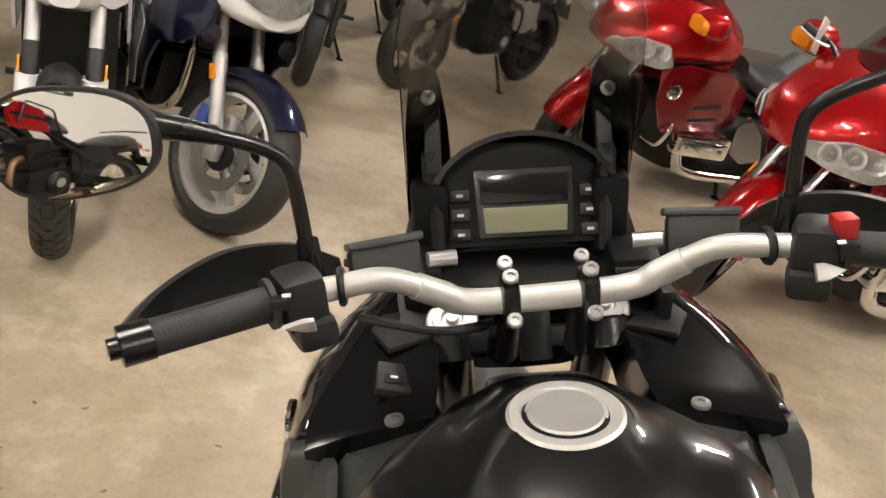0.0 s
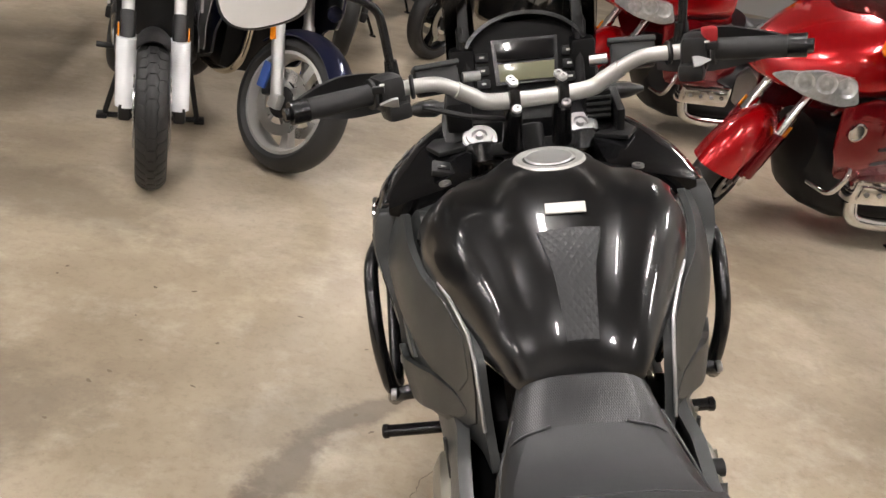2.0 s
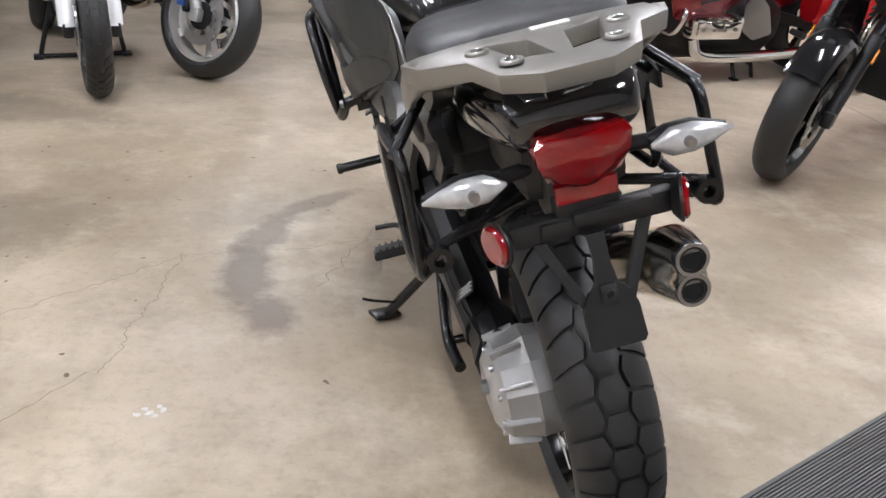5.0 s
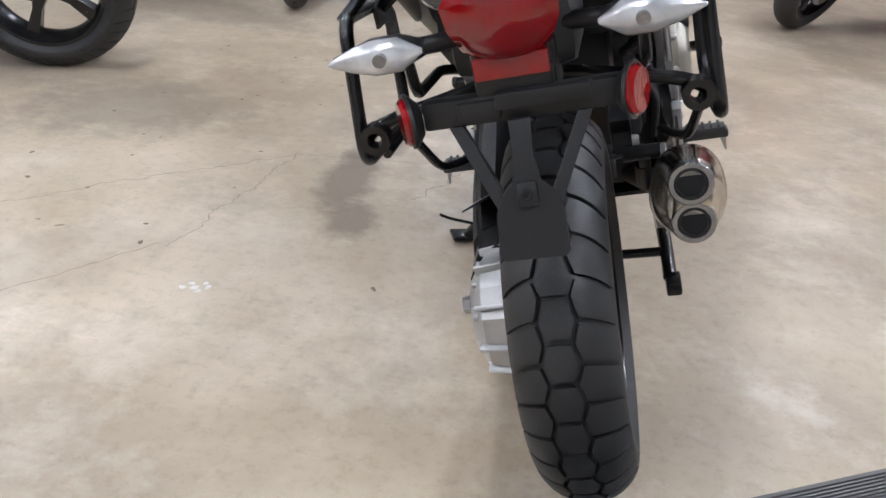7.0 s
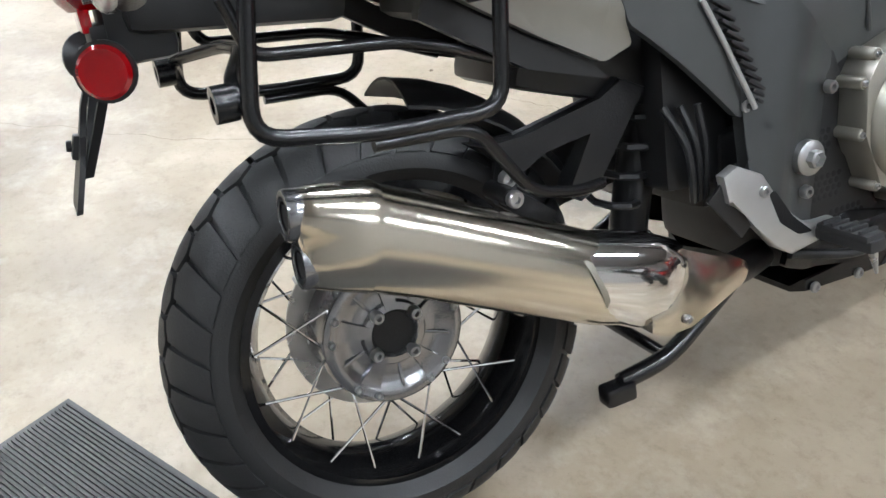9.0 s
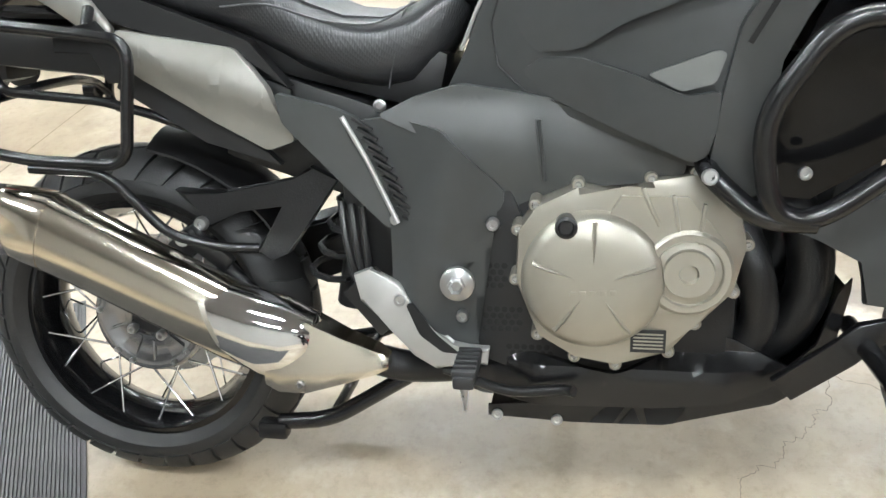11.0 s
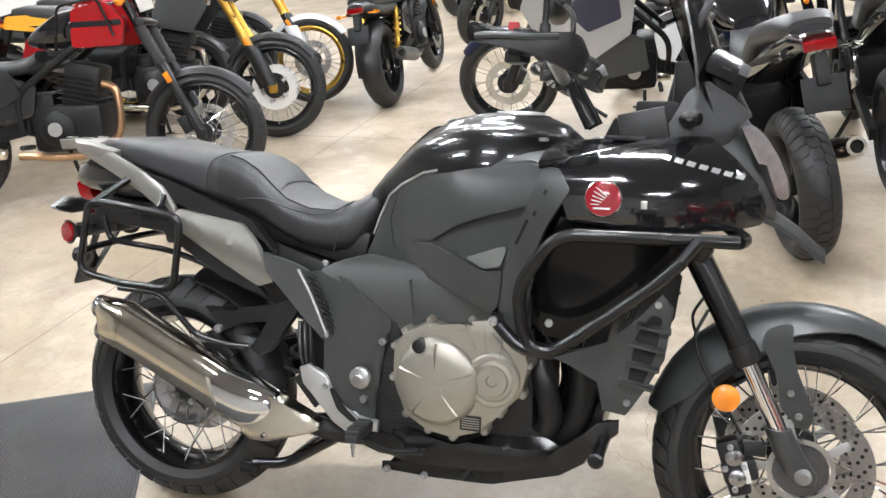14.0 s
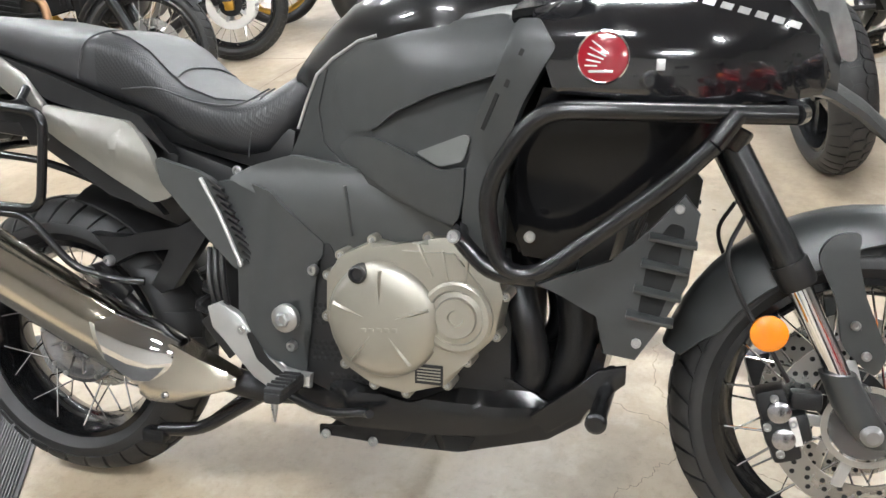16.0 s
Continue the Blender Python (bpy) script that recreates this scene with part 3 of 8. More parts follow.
def spoked_wheel(r, name, center, R, width, rim, m, spokes=32, tread=36, rimmat="satin", hubr=0.05, steer=None, hubw=0.058):
    """Tyre with tread, black rim, hub and crossed wire spokes, under the bike r."""
    C = Matrix.Translation(center)
    S = steer or Matrix.Identity(4)
    wheel = part(name, lathe([(-width * 0.40, rim + 0.004), (-width * 0.42, rim - 0.008), (-width * 0.24, rim - 0.022), (0, rim - 0.034), (width * 0.24, rim - 0.022), (width * 0.42, rim - 0.008), (width * 0.40, rim + 0.004), (0, rim - 0.015)], 64, "x", closed=True), rimmat, r, "black spoked wheel", S @ C)
    part("tyre", tyre_mesh(R, width, rim, 72, 0.0095 if tread else 0.0), "rubber", wheel, "", S @ C)
    if tread:
        part("tread", tread_mesh(R, width, tread), "rubber", wheel, "chunky dual-sport tread blocks", S @ C, sharp=48)
    part("hub", lathe([(-0.06, 0.02), (-0.058, hubr), (-0.045, hubr), (-0.04, hubr * 0.7), (hubw * 0.7, hubr * 0.7), (hubw * 0.78, hubr), (hubw, hubr), (hubw + 0.002, 0.02)], 32, "x"), "castblack", wheel, "", S @ C)
    for i in range(spokes):
        a = 2 * math.pi * i / spokes
        s = 1 if i % 2 else -1
        lean = 0.55 if (i // 2) % 2 else -0.55
        p = V(hubw * 0.88 if s > 0 else -0.05, hubr * math.cos(a + lean), hubr * math.sin(a + lean))
        q = V(s * width * 0.3, (rim - 0.018) * math.cos(a), (rim - 0.018) * math.sin(a))
        part("spoke", rod(p, q, 0.0021, 6), "chrome", wheel, "", S @ C)
    return wheel


def cast_wheel(r, name, center, R, width, rim, rimmat="silver", arms=5, steer=None, seg=48, tread=0):
    C = Matrix.Translation(center)
    S = steer or Matrix.Identity(4)
    wheel = part(name, lathe([(-width * 0.40, rim + 0.004), (-width * 0.42, rim - 0.010), (-width * 0.26, rim - 0.022), (0, rim - 0.03), (width * 0.26, rim - 0.022), (width * 0.42, rim - 0.010), (width * 0.40, rim + 0.004), (0, rim - 0.012)], seg, "x", closed=True), rimmat, r, "", S @ C)
    part("tyre", tyre_mesh(R, width, rim, seg, 0.005 if tread else 0.0), "rubber", wheel, "", S @ C)
    if tread:
        part("tread", tread_mesh(R, width, tread, 0.006), "rubber", wheel, "", S @ C, sharp=48)
    part("hub", lathe([(-0.05, 0.02), (-0.05, 0.045), (0.05, 0.045), (0.05, 0.02)], 24, "x"), rimmat, wheel, "", S @ C)
    for i in range(arms):
        a = 2 * math.pi * i / arms
        b = loft([[(x, rr, z) for x, z in ((-w, -h), (w, -h), (w, h), (-w, h))] for rr, w, h in ((0.03, 0.03, 0.03), (rim * 0.5, 0.02, 0.016), (rim - 0.02, 0.028, 0.024))])
        part("wheel_arm", b, rimmat, wheel, "", S @ C @ Matrix.Rotation(a, 4, "X"))
    return wheel


def disc(r, x, center, radius, inner, steer=None, holes=0, name="brake_disc", material="brakedisc", carrier="castblack", share=0.72):
    S = (steer or Matrix.Identity(4)) @ Matrix.Translation(center)
    b = lathe([(x - 0.0025, inner), (x - 0.0025, radius), (x + 0.0025, radius), (x + 0.0025, inner)], 56, "x", closed=True)
    d = part(name, b, material, r, "", S)
    part("disc_carrier", lathe([(x - 0.004, 0.03), (x - 0.004, inner * share), (x + 0.004, inner * share), (x + 0.004, 0.03)], 32, "x"), carrier, d, "", S)
    for i in range(5):
        a = 2 * math.pi * i / 5 + 0.3
        part("disc_arm", box((x, 0, inner * 0.8), (0.006, 0.02, inner * 0.6), 0.002), "silver", d, "", S @ Matrix.Rotation(a, 4, "X"))
    if holes:
        bm = bmesh.new()
        for i in range(holes):
            a = 2 * math.pi * i / holes
            rr = inner + (radius - inner) * (0.25 + 0.25 * (i % 3))
            for sx in (-1, 1):
                lathe([(x + sx * 0.0026, 0.0001), (x + sx * 0.0029, 0.0046)], 8, "x", (0, rr * math.cos(a), rr * math.sin(a)), bm)
        # dark dots on both faces paint the shade of drilled holes
        part("disc_hole_shade", bm, "darkhole", d, "", S)
    return d

# ---------------------------------------------------------------- the black adventure motorcycle
BIKE = pose(0.0444, 0, 0, 0, -15.5, 3.27) @ Matrix.Translation((0, 0, 0.012))
RW, FW = V(0, 0.023, 0.310), V(0, 1.618, 0.311)
HEAD = V(0, 1.19, 1.08)
AXIS = (HEAD - V(0, 1.56, 0.328)).normalized()
STEER = Matrix.Translation(HEAD) @ Matrix.Rotation(radians(3.0), 4, AXIS) @ Matrix.Translation(-HEAD)


def fairing_x(y, z):
    """Half-width of the black bodywork round the radiator."""
    zw = ease([(0.55, 0.235), (0.66, 0.270), (0.75, 0.292), (0.84, 0.308), (0.905, 0.318), (0.95, 0.311), (0.985, 0.288), (1.008, 0.262), (1.03, 0.226), (1.06, 0.17)], z)
    yw = ease([(0.95, 0.90), (1.08, 0.985), (1.2, 1.0), (1.32, 0.92), (1.42, 0.74), (1.5, 0.50), (1.55, 0.32)], y)
    return zw * yw


def strut_x(y, z):
    """Half-width of the edge panel between the side panel and the fairing."""
    return max(fairing_x(y, z) + 0.004, tank_side_x(1.06, z) * 0.985 + 0.008)


def tank_side_x(y, z):
    """Half-width of the matt side panels beside the tank."""
    yw = ease([(0.55, 0.128), (0.65, 0.142), (0.70, 0.156), (0.75, 0.182), (0.80, 0.209), (0.85, 0.231), (0.95, 0.256), (1.05, 0.274), (1.12, 0.282)], y)
    zw = ease([(0.62, 0.95), (0.70, 0.99), (0.80, 1.0), (0.88, 0.985), (0.94, 0.93), (1.0, 0.80)], z)
    return yw * zw


def raised_x(y, z):
    """The parts of the side panel that stand proud round its scoop."""
    t = min(1.0, max(0.0, (y - 0.70) / 0.26))
    return tank_side_x(y, z) + 0.001 + 0.022 * t * t * (3 - 2 * t)



def adventure_bike():
    r = root("motorcycle", BIKE, "black adventure touring motorcycle leaning on its side stand", "motorcycle")
    I = Matrix.Identity(4)

    # wheels
    rear = spoked_wheel(r, "rear_wheel", RW, 0.318, 0.146, 0.222, I, 36, 34, rimmat="rimblack", hubr=0.096, hubw=0.026)
    hub_at = Matrix.Translation(RW)
    dr = lathe([(-0.05, 0.108), (0.024, 0.108), (0.034, 0.105), (0.037, 0.100), (0.036, 0.088), (0.029, 0.080), (0.027, 0.064), (0.029, 0.050), (0.034, 0.046), (0.036, 0.036), (0.030, 0.031), (0.0, 0.029), (0.0, 0.001)], 48, "x")
    hub = part("hub_cover", dr, "gunmetal", rear, "dark cast hub cover with broad ribs and bolts", hub_at)
    part("hub_bore", lathe([(0.001, 0.0285), (0.002, 0.001)], 28, "x"), "darkhole", hub, "", hub_at)
    for i in range(5):
        a = 2 * math.pi * i / 5
        wedge = loft([[(x0, -w, rr), (x0, w, rr), (x1, w * 0.8, rr), (x1, -w * 0.8, rr)] for rr, w, x0, x1 in ((0.040, 0.010, 0.02, 0.036), (0.062, 0.014, 0.012, 0.033), (0.086, 0.021, 0.016, 0.034), (0.098, 0.024, 0.02, 0.038))])
        part("hub_rib", wedge, "gunmetal", hub, "", hub_at @ Matrix.Rotation(a, 4, "X"), sharp=25)
        part("hub_rib", box((0.024, 0, 0.070), (0.016, 0.005, 0.045), 0.002, (0, 8, 0)), "gunmetal", hub, "", hub_at @ Matrix.Rotation(a + 0.63, 4, "X"))
        for da in (0.18, -0.18):
            part("hub_bolt", bolt((0.037, 0.095 * math.cos(a + da), 0.095 * math.sin(a + da)), (1, 0, 0), 0.0055), "bolt", hub, "", hub_at @ Matrix.Rotation(math.pi / 2, 4, "X"))
    for i in range(4):
        a = 2 * math.pi * i / 4 + 0.6
        part("wheel_nut", bolt((0.030, 0.040 * math.cos(a), 0.040 * math.sin(a)), (1, 0, 0), 0.0095, 0.016), "bolt", hub, "", hub_at)
    front = spoked_wheel(r, "front_wheel", FW, 0.323, 0.104, 0.243, I, 36, 36, rimmat="rimblack", hubr=0.06, steer=STEER)
    for sx in (-1, 1):
        disc(r, sx * 0.075, FW, 0.155, 0.108, STEER, holes=72, carrier="gunmetal", share=0.55)
    part("abs_ring", lathe([(0.083, 0.062), (0.083, 0.072), (0.086, 0.072), (0.086, 0.062)], 40, "x", closed=True), "alu", r, "", STEER @ Matrix.Translation(FW))

    # fork
    for sx in (-1, 1):
        up, mid, low = V(sx * 0.0985, 1.222, 1.048), V(sx * 0.0985, 1.477, 0.580), V(sx * 0.0985, 1.590, 0.350)
        leg = part("fork_leg", tube([up, up.lerp(mid, 0.5), mid, mid + (mid - up) * 0.03], 0.0285, 20), "satin", r, "black upper fork tube", STEER)
        part("fork_seal", lathe([(-0.02, 0.031), (0.02, 0.031), (0.025, 0.028)], 20, "z"), "plastic", leg, "", STEER @ Matrix.Translation(mid + (mid - up) * 0.02) @ (mid - up).to_track_quat("Z", "Y").to_matrix().to_4x4())
        part("slider", rod(mid, low, 0.0195, 20), "chrome", leg, "polished fork slider", STEER)
        part("fork_foot", loft([egg_at(p, w, d) for p, w, d in ((low.lerp(mid, 0.25), 0.027, 0.03), (low, 0.03, 0.034), (V(sx * 0.1, 1.618, 0.311), 0.02, 0.034), (V(sx * 0.1, 1.63, 0.284), 0.012, 0.018))]), "panel", leg, "grey cast fork foot", STEER)
        part("fork_cap", lathe([(-0.012, 0.034), (0.002, 0.034), (0.005, 0.031), (0.005, 0.026), (0.009, 0.025), (0.010, 0.015), (0.004, 0.013), (0.004, 0.008), (0.013, 0.007)], 28, "z"), "silver", leg, "bare metal fork cap", STEER @ Matrix.Translation(up) @ (up - mid).to_track_quat("Z", "Y").to_matrix().to_4x4())
        cal = part("brake_caliper", merge(box((sx * 0.105, 1.475, 0.315), (0.05, 0.05, 0.13), 0.012, (18, 0, 0)), box((sx * 0.118, 1.487, 0.31), (0.035, 0.075, 0.05), 0.01, (18, 0, 0)), box((sx * 0.11, 1.515, 0.36), (0.03, 0.05, 0.03), 0.006)), "castblack", r, "dark grey brake caliper", STEER)
        for dy, dz in ((-0.004, 0.028), (0.006, -0.018)):
            part("caliper_piston", lathe([(0, 0.019), (sx * 0.010, 0.019), (sx * 0.013, 0.015), (sx * 0.013, 0.001)], 20, "x"), "gunmetal", cal, "", STEER @ Matrix.Translation((sx * 0.130, 1.476 + dy, 0.315 + dz)))
        part("caliper_mark", box((sx * 0.1372, 1.500, 0.312), (0.002, 0.012, 0.05), 0.0005, (18, 0, 0)), "white", cal, "", STEER)
        for k, (dy, dz) in enumerate(((-0.012, 0.05), (0.004, -0.045), (0.02, 0.01), (-0.02, 0.0))):
            part("caliper_bolt", bolt((sx * 0.135, 1.475 + dy, 0.315 + dz), (sx, 0, 0), 0.007), "bolt", cal, "", STEER)
        part("axle_nut", lathe([(0, 0.018), (0.008, 0.018), (0.016, 0.011), (0.016, 0.004)], 16, "x"), "bolt", r, "", STEER @ Matrix.Translation((sx * 0.118, 1.618, 0.311)) @ Matrix.Rotation(0 if sx > 0 else math.pi, 4, "Z"))
        part("side_reflector", lathe([(0, 0.03), (0.006, 0.03), (0.009, 0.026), (0.009, 0.002)], 24, "x"), "orangelens", r, "round orange side reflector", STEER @ Matrix.Translation((sx * 0.134, 1.447, 0.475)) @ Matrix.Rotation(0 if sx > 0 else math.pi, 4, "Z"))
        part("brake_hose", tube(smooth_path([(sx * 0.10, 1.40, 0.66), (sx * 0.13, 1.375, 0.60), (sx * 0.13, 1.40, 0.53), (sx * 0.125, 1.45, 0.45), (sx * 0.115, 1.485, 0.39)]), 0.004, 8), "plastic", r, "", STEER)
    for z, y, back in ((1.016, 1.226, 0.046), (0.80, 1.362, 0.04)):
        b = plate([(-0.128, -0.005), (-0.115, -0.030), (-0.055, -back), (0.055, -back), (0.115, -0.030), (0.128, -0.005), (0.128, 0.018), (0.10, 0.034), (-0.10, 0.034), (-0.128, 0.018)], -0.016, 0.010, 0.006, plane="xy")
        clamp = part("fork_clamp", b, "dashblack", r, "black cast fork clamp", STEER @ pose(0, y, z, -28))
        for sx in (-1, 1):
            part("clamp_collar", lathe([(-0.024, 0.038), (-0.022, 0.043), (0.012, 0.043), (0.016, 0.039), (0.016, 0.030)], 28, "z"), "satin", clamp, "", STEER @ pose(sx * 0.0985, y, z, -28))
    lock_at = STEER @ pose(0, 1.185, 1.062, -28)
    lock = part("ignition_lock", lathe([(-0.05, 0.020), (0.004, 0.022), (0.010, 0.021), (0.012, 0.018)], 24, "z"), "dashblack", r, "black ignition lock with a bare metal face", lock_at)
    part("lock_face", lathe([(0.010, 0.018), (0.0125, 0.0175), (0.0125, 0.009), (0.010, 0.008), (0.010, 0.001)], 24, "z"), "silver", lock, "", lock_at)
    part("key_slot", box((0, 0, 0.0106), (0.0025, 0.011, 0.001), 0), "darkhole", lock, "", lock_at)

    # front fender: an arched shell with side struts
    rings = []
    for k in range(23):
        a = radians(163 - 150 * k / 22)
        rad = 0.352 + 0.012 * math.sin(math.pi * k / 22)
        w = lerp([(0, 0.058), (5, 0.074), (12, 0.080), (18, 0.066), (22, 0.040)], k)
        drop = lerp([(0, 0.03), (2, 0.075), (8, 0.085), (10, 0.06), (13, 0.035), (22, 0.025)], k)
        outer = [(w * math.copysign(min(1.0, abs(t)) ** 0.8, t), (rad - drop * abs(t) ** 2.6)) for t in np.linspace(-1, 1, 13)]
        inner = [(x * 0.95, rr - 0.004) for x, rr in outer[::-1]]
        rings.append([(x, FW.y + rr * math.cos(a), FW.z + rr * math.sin(a)) for x, rr in outer + inner])
    fen = part("front_fender", loft(rings), "panel", r, "dark grey matt front mudguard", STEER)
    for sx in (-1, 1):
        b = skin([(1.515, 0.60), (1.535, 0.635), (1.582, 0.645), (1.578, 0.60), (1.587, 0.555), (1.637, 0.441), (1.622, 0.397), (1.565, 0.45), (1.552, 0.526)], lambda y, z: 0.092 + 0.012 * math.sin((z - 0.4) * 9), 0.012, 0.03, sx, 0.02)
        part("fender_strut", b, "panel", fen, "", STEER)
        for y, z in ((1.582, 0.49), (1.602, 0.44)):
            part("fender_bolt", bolt((sx * 0.105, y, z), (sx, 0, 0), 0.008), "bolt", fen, "", STEER)

    # engine, frame core and exhaust pipes
    eng = part("crankcase", box((0, 0.86, 0.46), (0.36, 0.36, 0.30), 0.03), "castblack", r, "black cast crankcase")
    part("cylinder_bank", box((0, 0.93, 0.65), (0.30, 0.26, 0.20), 0.03, (20, 0, 0)), "castblack", eng)
    part("gearbox_case", box((0, 0.62, 0.52), (0.26, 0.24, 0.28), 0.03), "castblack", eng)
    part("sump", box((0, 0.80, 0.30), (0.28, 0.36, 0.10), 0.03), "castblack", eng)
    part("frame_core", merge(box((0, 0.88, 0.80), (0.20, 0.40, 0.20), 0.03), box((0, 1.12, 0.90), (0.14, 0.14, 0.22), 0.03, (28, 0, 0)), box((0, 0.35, 0.80), (0.2, 0.5, 0.1), 0.02, (-14, 0, 0)), box((0, 0.12, 0.86), (0.18, 0.34, 0.08), 0.02, (-10, 0, 0))), "plastic", r)
    radi = part("radiator", box((0, 1.20, 0.70), (0.38, 0.05, 0.34), 0.01, (-14, 0, 0)), "castblack", r)
    for k in range(12):
        part("radiator_fin", box((0, 1.232, 0.57 + 0.024 * k), (0.36, 0.004, 0.004), 0), "castblack", radi)
    outline = [(0.712, 0.47), (0.715, 0.545), (0.74, 0.582), (0.80, 0.612), (0.87, 0.60), (0.90, 0.622), (0.96, 0.632), (1.02, 0.585), (1.035, 0.53), (1.02, 0.46), (0.97, 0.41), (0.935, 0.365), (0.86, 0.342), (0.80, 0.352), (0.745, 0.385)]
    cov = part("clutch_cover", plate(outline, 0.165, 0.236, 0.012), "cover", r, "champagne-grey cast engine cover with flanged bolts")
    part("cover_dome", lathe([(0.20, 0.104), (0.238, 0.103), (0.250, 0.097), (0.257, 0.086), (0.2615, 0.06), (0.263, 0.03), (0.263, 0.001)], 48, "x", (0, 0.824, 0.476)), "cover", cov)
    part("cover_disc", lathe([(0.2, 0.062), (0.246, 0.062), (0.250, 0.057), (0.250, 0.048), (0.245, 0.046), (0.247, 0.036), (0.253, 0.034), (0.253, 0.014), (0.247, 0.012), (0.247, 0.001)], 40, "x", (0, 0.955, 0.492)), "cover", cov, "round timing cap")
    part("cover_shoulder", loft([[(x, y, z) for y, z in ((0.80, 0.50), (0.86, 0.60), (0.95, 0.60), (1.0, 0.54), (0.98, 0.44), (0.86, 0.42))] for x in (0.2, 0.243)]), "cover", cov)
    for k in range(5):
        a = radians(90 + 72 * k)
        c, u, n = V(0, 0.824, 0.476), V(0, math.cos(a), math.sin(a)), V(0, -math.sin(a), math.cos(a))
        part("cover_rib", loft([[c + u * rr + n * w + V(x, 0, 0), c + u * rr + V(x + h, 0, 0), c + u * rr - n * w + V(x, 0, 0)] for rr, x, w, h in ((0.030, 0.2625, 0.0008, 0.0008), (0.062, 0.2605, 0.0035, 0.0055), (0.090, 0.251, 0.006, 0.011))]), "cover", cov)
    for k in range(5):
        part("letter_bar", box((0.2635, 0.796 + 0.014 * k, 0.462 + 0.001 * k), (0.002, 0.009, 0.007), 0.0008), "cover", cov)
    for k in range(3):
        part("cover_rib", box((0.24, 0.90 + 0.035 * k, 0.585 - 0.012 * k), (0.012, 0.006, 0.06), 0.003, (25 - 15 * k, 0, 0)), "cover", cov)
    for y, z in outline:
        c = V(0.225, 0.87 + (y - 0.87) * 1.0, 0.48 + (z - 0.48) * 1.0)
        part("cover_boss", lathe([(-0.04, 0.0095), (0.002, 0.0095), (0.004, 0.008)], 14, "x", c), "cover", cov)
        part("cover_bolt", bolt(c + V(0.003, 0, 0), (1, 0, 0), 0.005, 0.005), "bolt", cov)
    part("oil_filler_cap", lathe([(0.22, 0.016), (0.262, 0.016), (0.264, 0.012), (0.258, 0.01), (0.258, 0.001)], 16, "x", (0, 0.785, 0.558)), "plastic", cov, "black oil filler cap")
    lab = part("warning_label", box((0.238, 0.905, 0.385), (0.002, 0.05, 0.035), 0), "plastic", cov)
    for k in range(5):
        part("label_line", box((0.2395, 0.905, 0.374 + 0.0055 * k), (0.001, 0.042, 0.0022), 0), "cover", lab)
    part("left_engine_cover", merge(lathe([(-0.16, 0.12), (-0.225, 0.115), (-0.24, 0.09), (-0.243, 0.001)], 40, "x", (0, 0.83, 0.46)), plate([(0.74, 0.36), (0.72, 0.55), (0.84, 0.6), (1.0, 0.56), (0.99, 0.4), (0.86, 0.34)], -0.2, -0.15, 0.01)), "cover", r)
    for sx in (-1, 1):
        part("header_pipe", tube(smooth_path([(sx * 0.09, 1.06, 0.60), (sx * 0.13, 1.13, 0.54), (sx * 0.13, 1.14, 0.42), (sx * 0.10, 1.08, 0.33), (sx * 0.06, 0.9, 0.28)]), 0.034, 14), "castblack", r)
        part("header_pipe", tube(smooth_path([(sx * 0.07, 1.0, 0.60), (sx * 0.16, 1.05, 0.50), (sx * 0.15, 1.07, 0.38), (sx * 0.12, 1.0, 0.31), (sx * 0.05, 0.85, 0.27)]), 0.028, 14), "castblack", r)

    # skid plate with slots drawn as dark patches
    sk = part("skid_plate", loft([[(-w, y, z + 0.012), (-w * 0.8, y, z), (w * 0.8, y, z), (w, y, z + 0.012), (w, y, z + hh), (w - 0.006, y, z + hh), (w * 0.8, y, z + 0.01), (-w * 0.8, y, z + 0.01), (-w + 0.006, y, z + hh), (-w, y, z + hh)] for y, z, w, hh in ((0.665, 0.206, 0.168, 0.030), (0.80, 0.203, 0.172, 0.048), (0.94, 0.206, 0.172, 0.056), (1.10, 0.250, 0.170, 0.056), (1.155, 0.286, 0.168, 0.075), (1.18, 0.33, 0.160, 0.11), (1.20, 0.43, 0.15, 0.03))]), "satin", r, "black folded-metal skid plate")
    for sx in (-1, 1):
        for tri in ([(0.825, 0.217), (0.862, 0.217), (0.88, 0.246), (0.853, 0.246)], [(0.872, 0.217), (0.905, 0.218), (0.893, 0.247)], [(0.915, 0.219), (0.955, 0.222), (0.972, 0.250), (0.908, 0.248)]):
            # no real cut: the shade inside is a dark plate laid on
            part("slot", plate(tri, sx * 0.1722, sx * 0.1735, 0), "darkhole", sk, "dark patch painted for a shaded cut-out in the plate")
        for y, z in ((0.68, 0.222), (0.775, 0.218)):
            part("skid_bolt", bolt((sx * 0.171, y, z), (sx, 0, 0), 0.009), "bolt", sk)
        b = skin([(0.615, 0.275), (0.63, 0.325), (0.70, 0.345), (0.76, 0.335), (0.86, 0.318), (0.94, 0.345), (0.968, 0.385), (1.03, 0.37), (1.12, 0.325), (1.13, 0.312), (1.04, 0.280), (0.93, 0.264), (0.66, 0.258)], lambda y, z: 0.176 + 0.035 * max(0.0, min(1.0, (0.345 - z) / 0.02)) * max(0.0, min(1.0, (y - 0.68) / 0.06)) * max(0.0, min(1.0, (1.12 - y) / 0.1)) - 0.02 * max(0, 0.3 - z) * 5, 0.012, 0.011, sx, 0.008)
        part("lower_cowl", b, "satin", r, "black lower engine cowl", sharp=30)
        # mesh grille behind the cover
        b = plate([(0.648, 0.33), (0.652, 0.56), (0.70, 0.60), (0.72, 0.55), (0.705, 0.45), (0.765, 0.385), (0.80, 0.335), (0.728, 0.30)], sx * 0.17, sx * 0.185, 0.003)
        gr = part("engine_side_cover", b, "plastic", r)
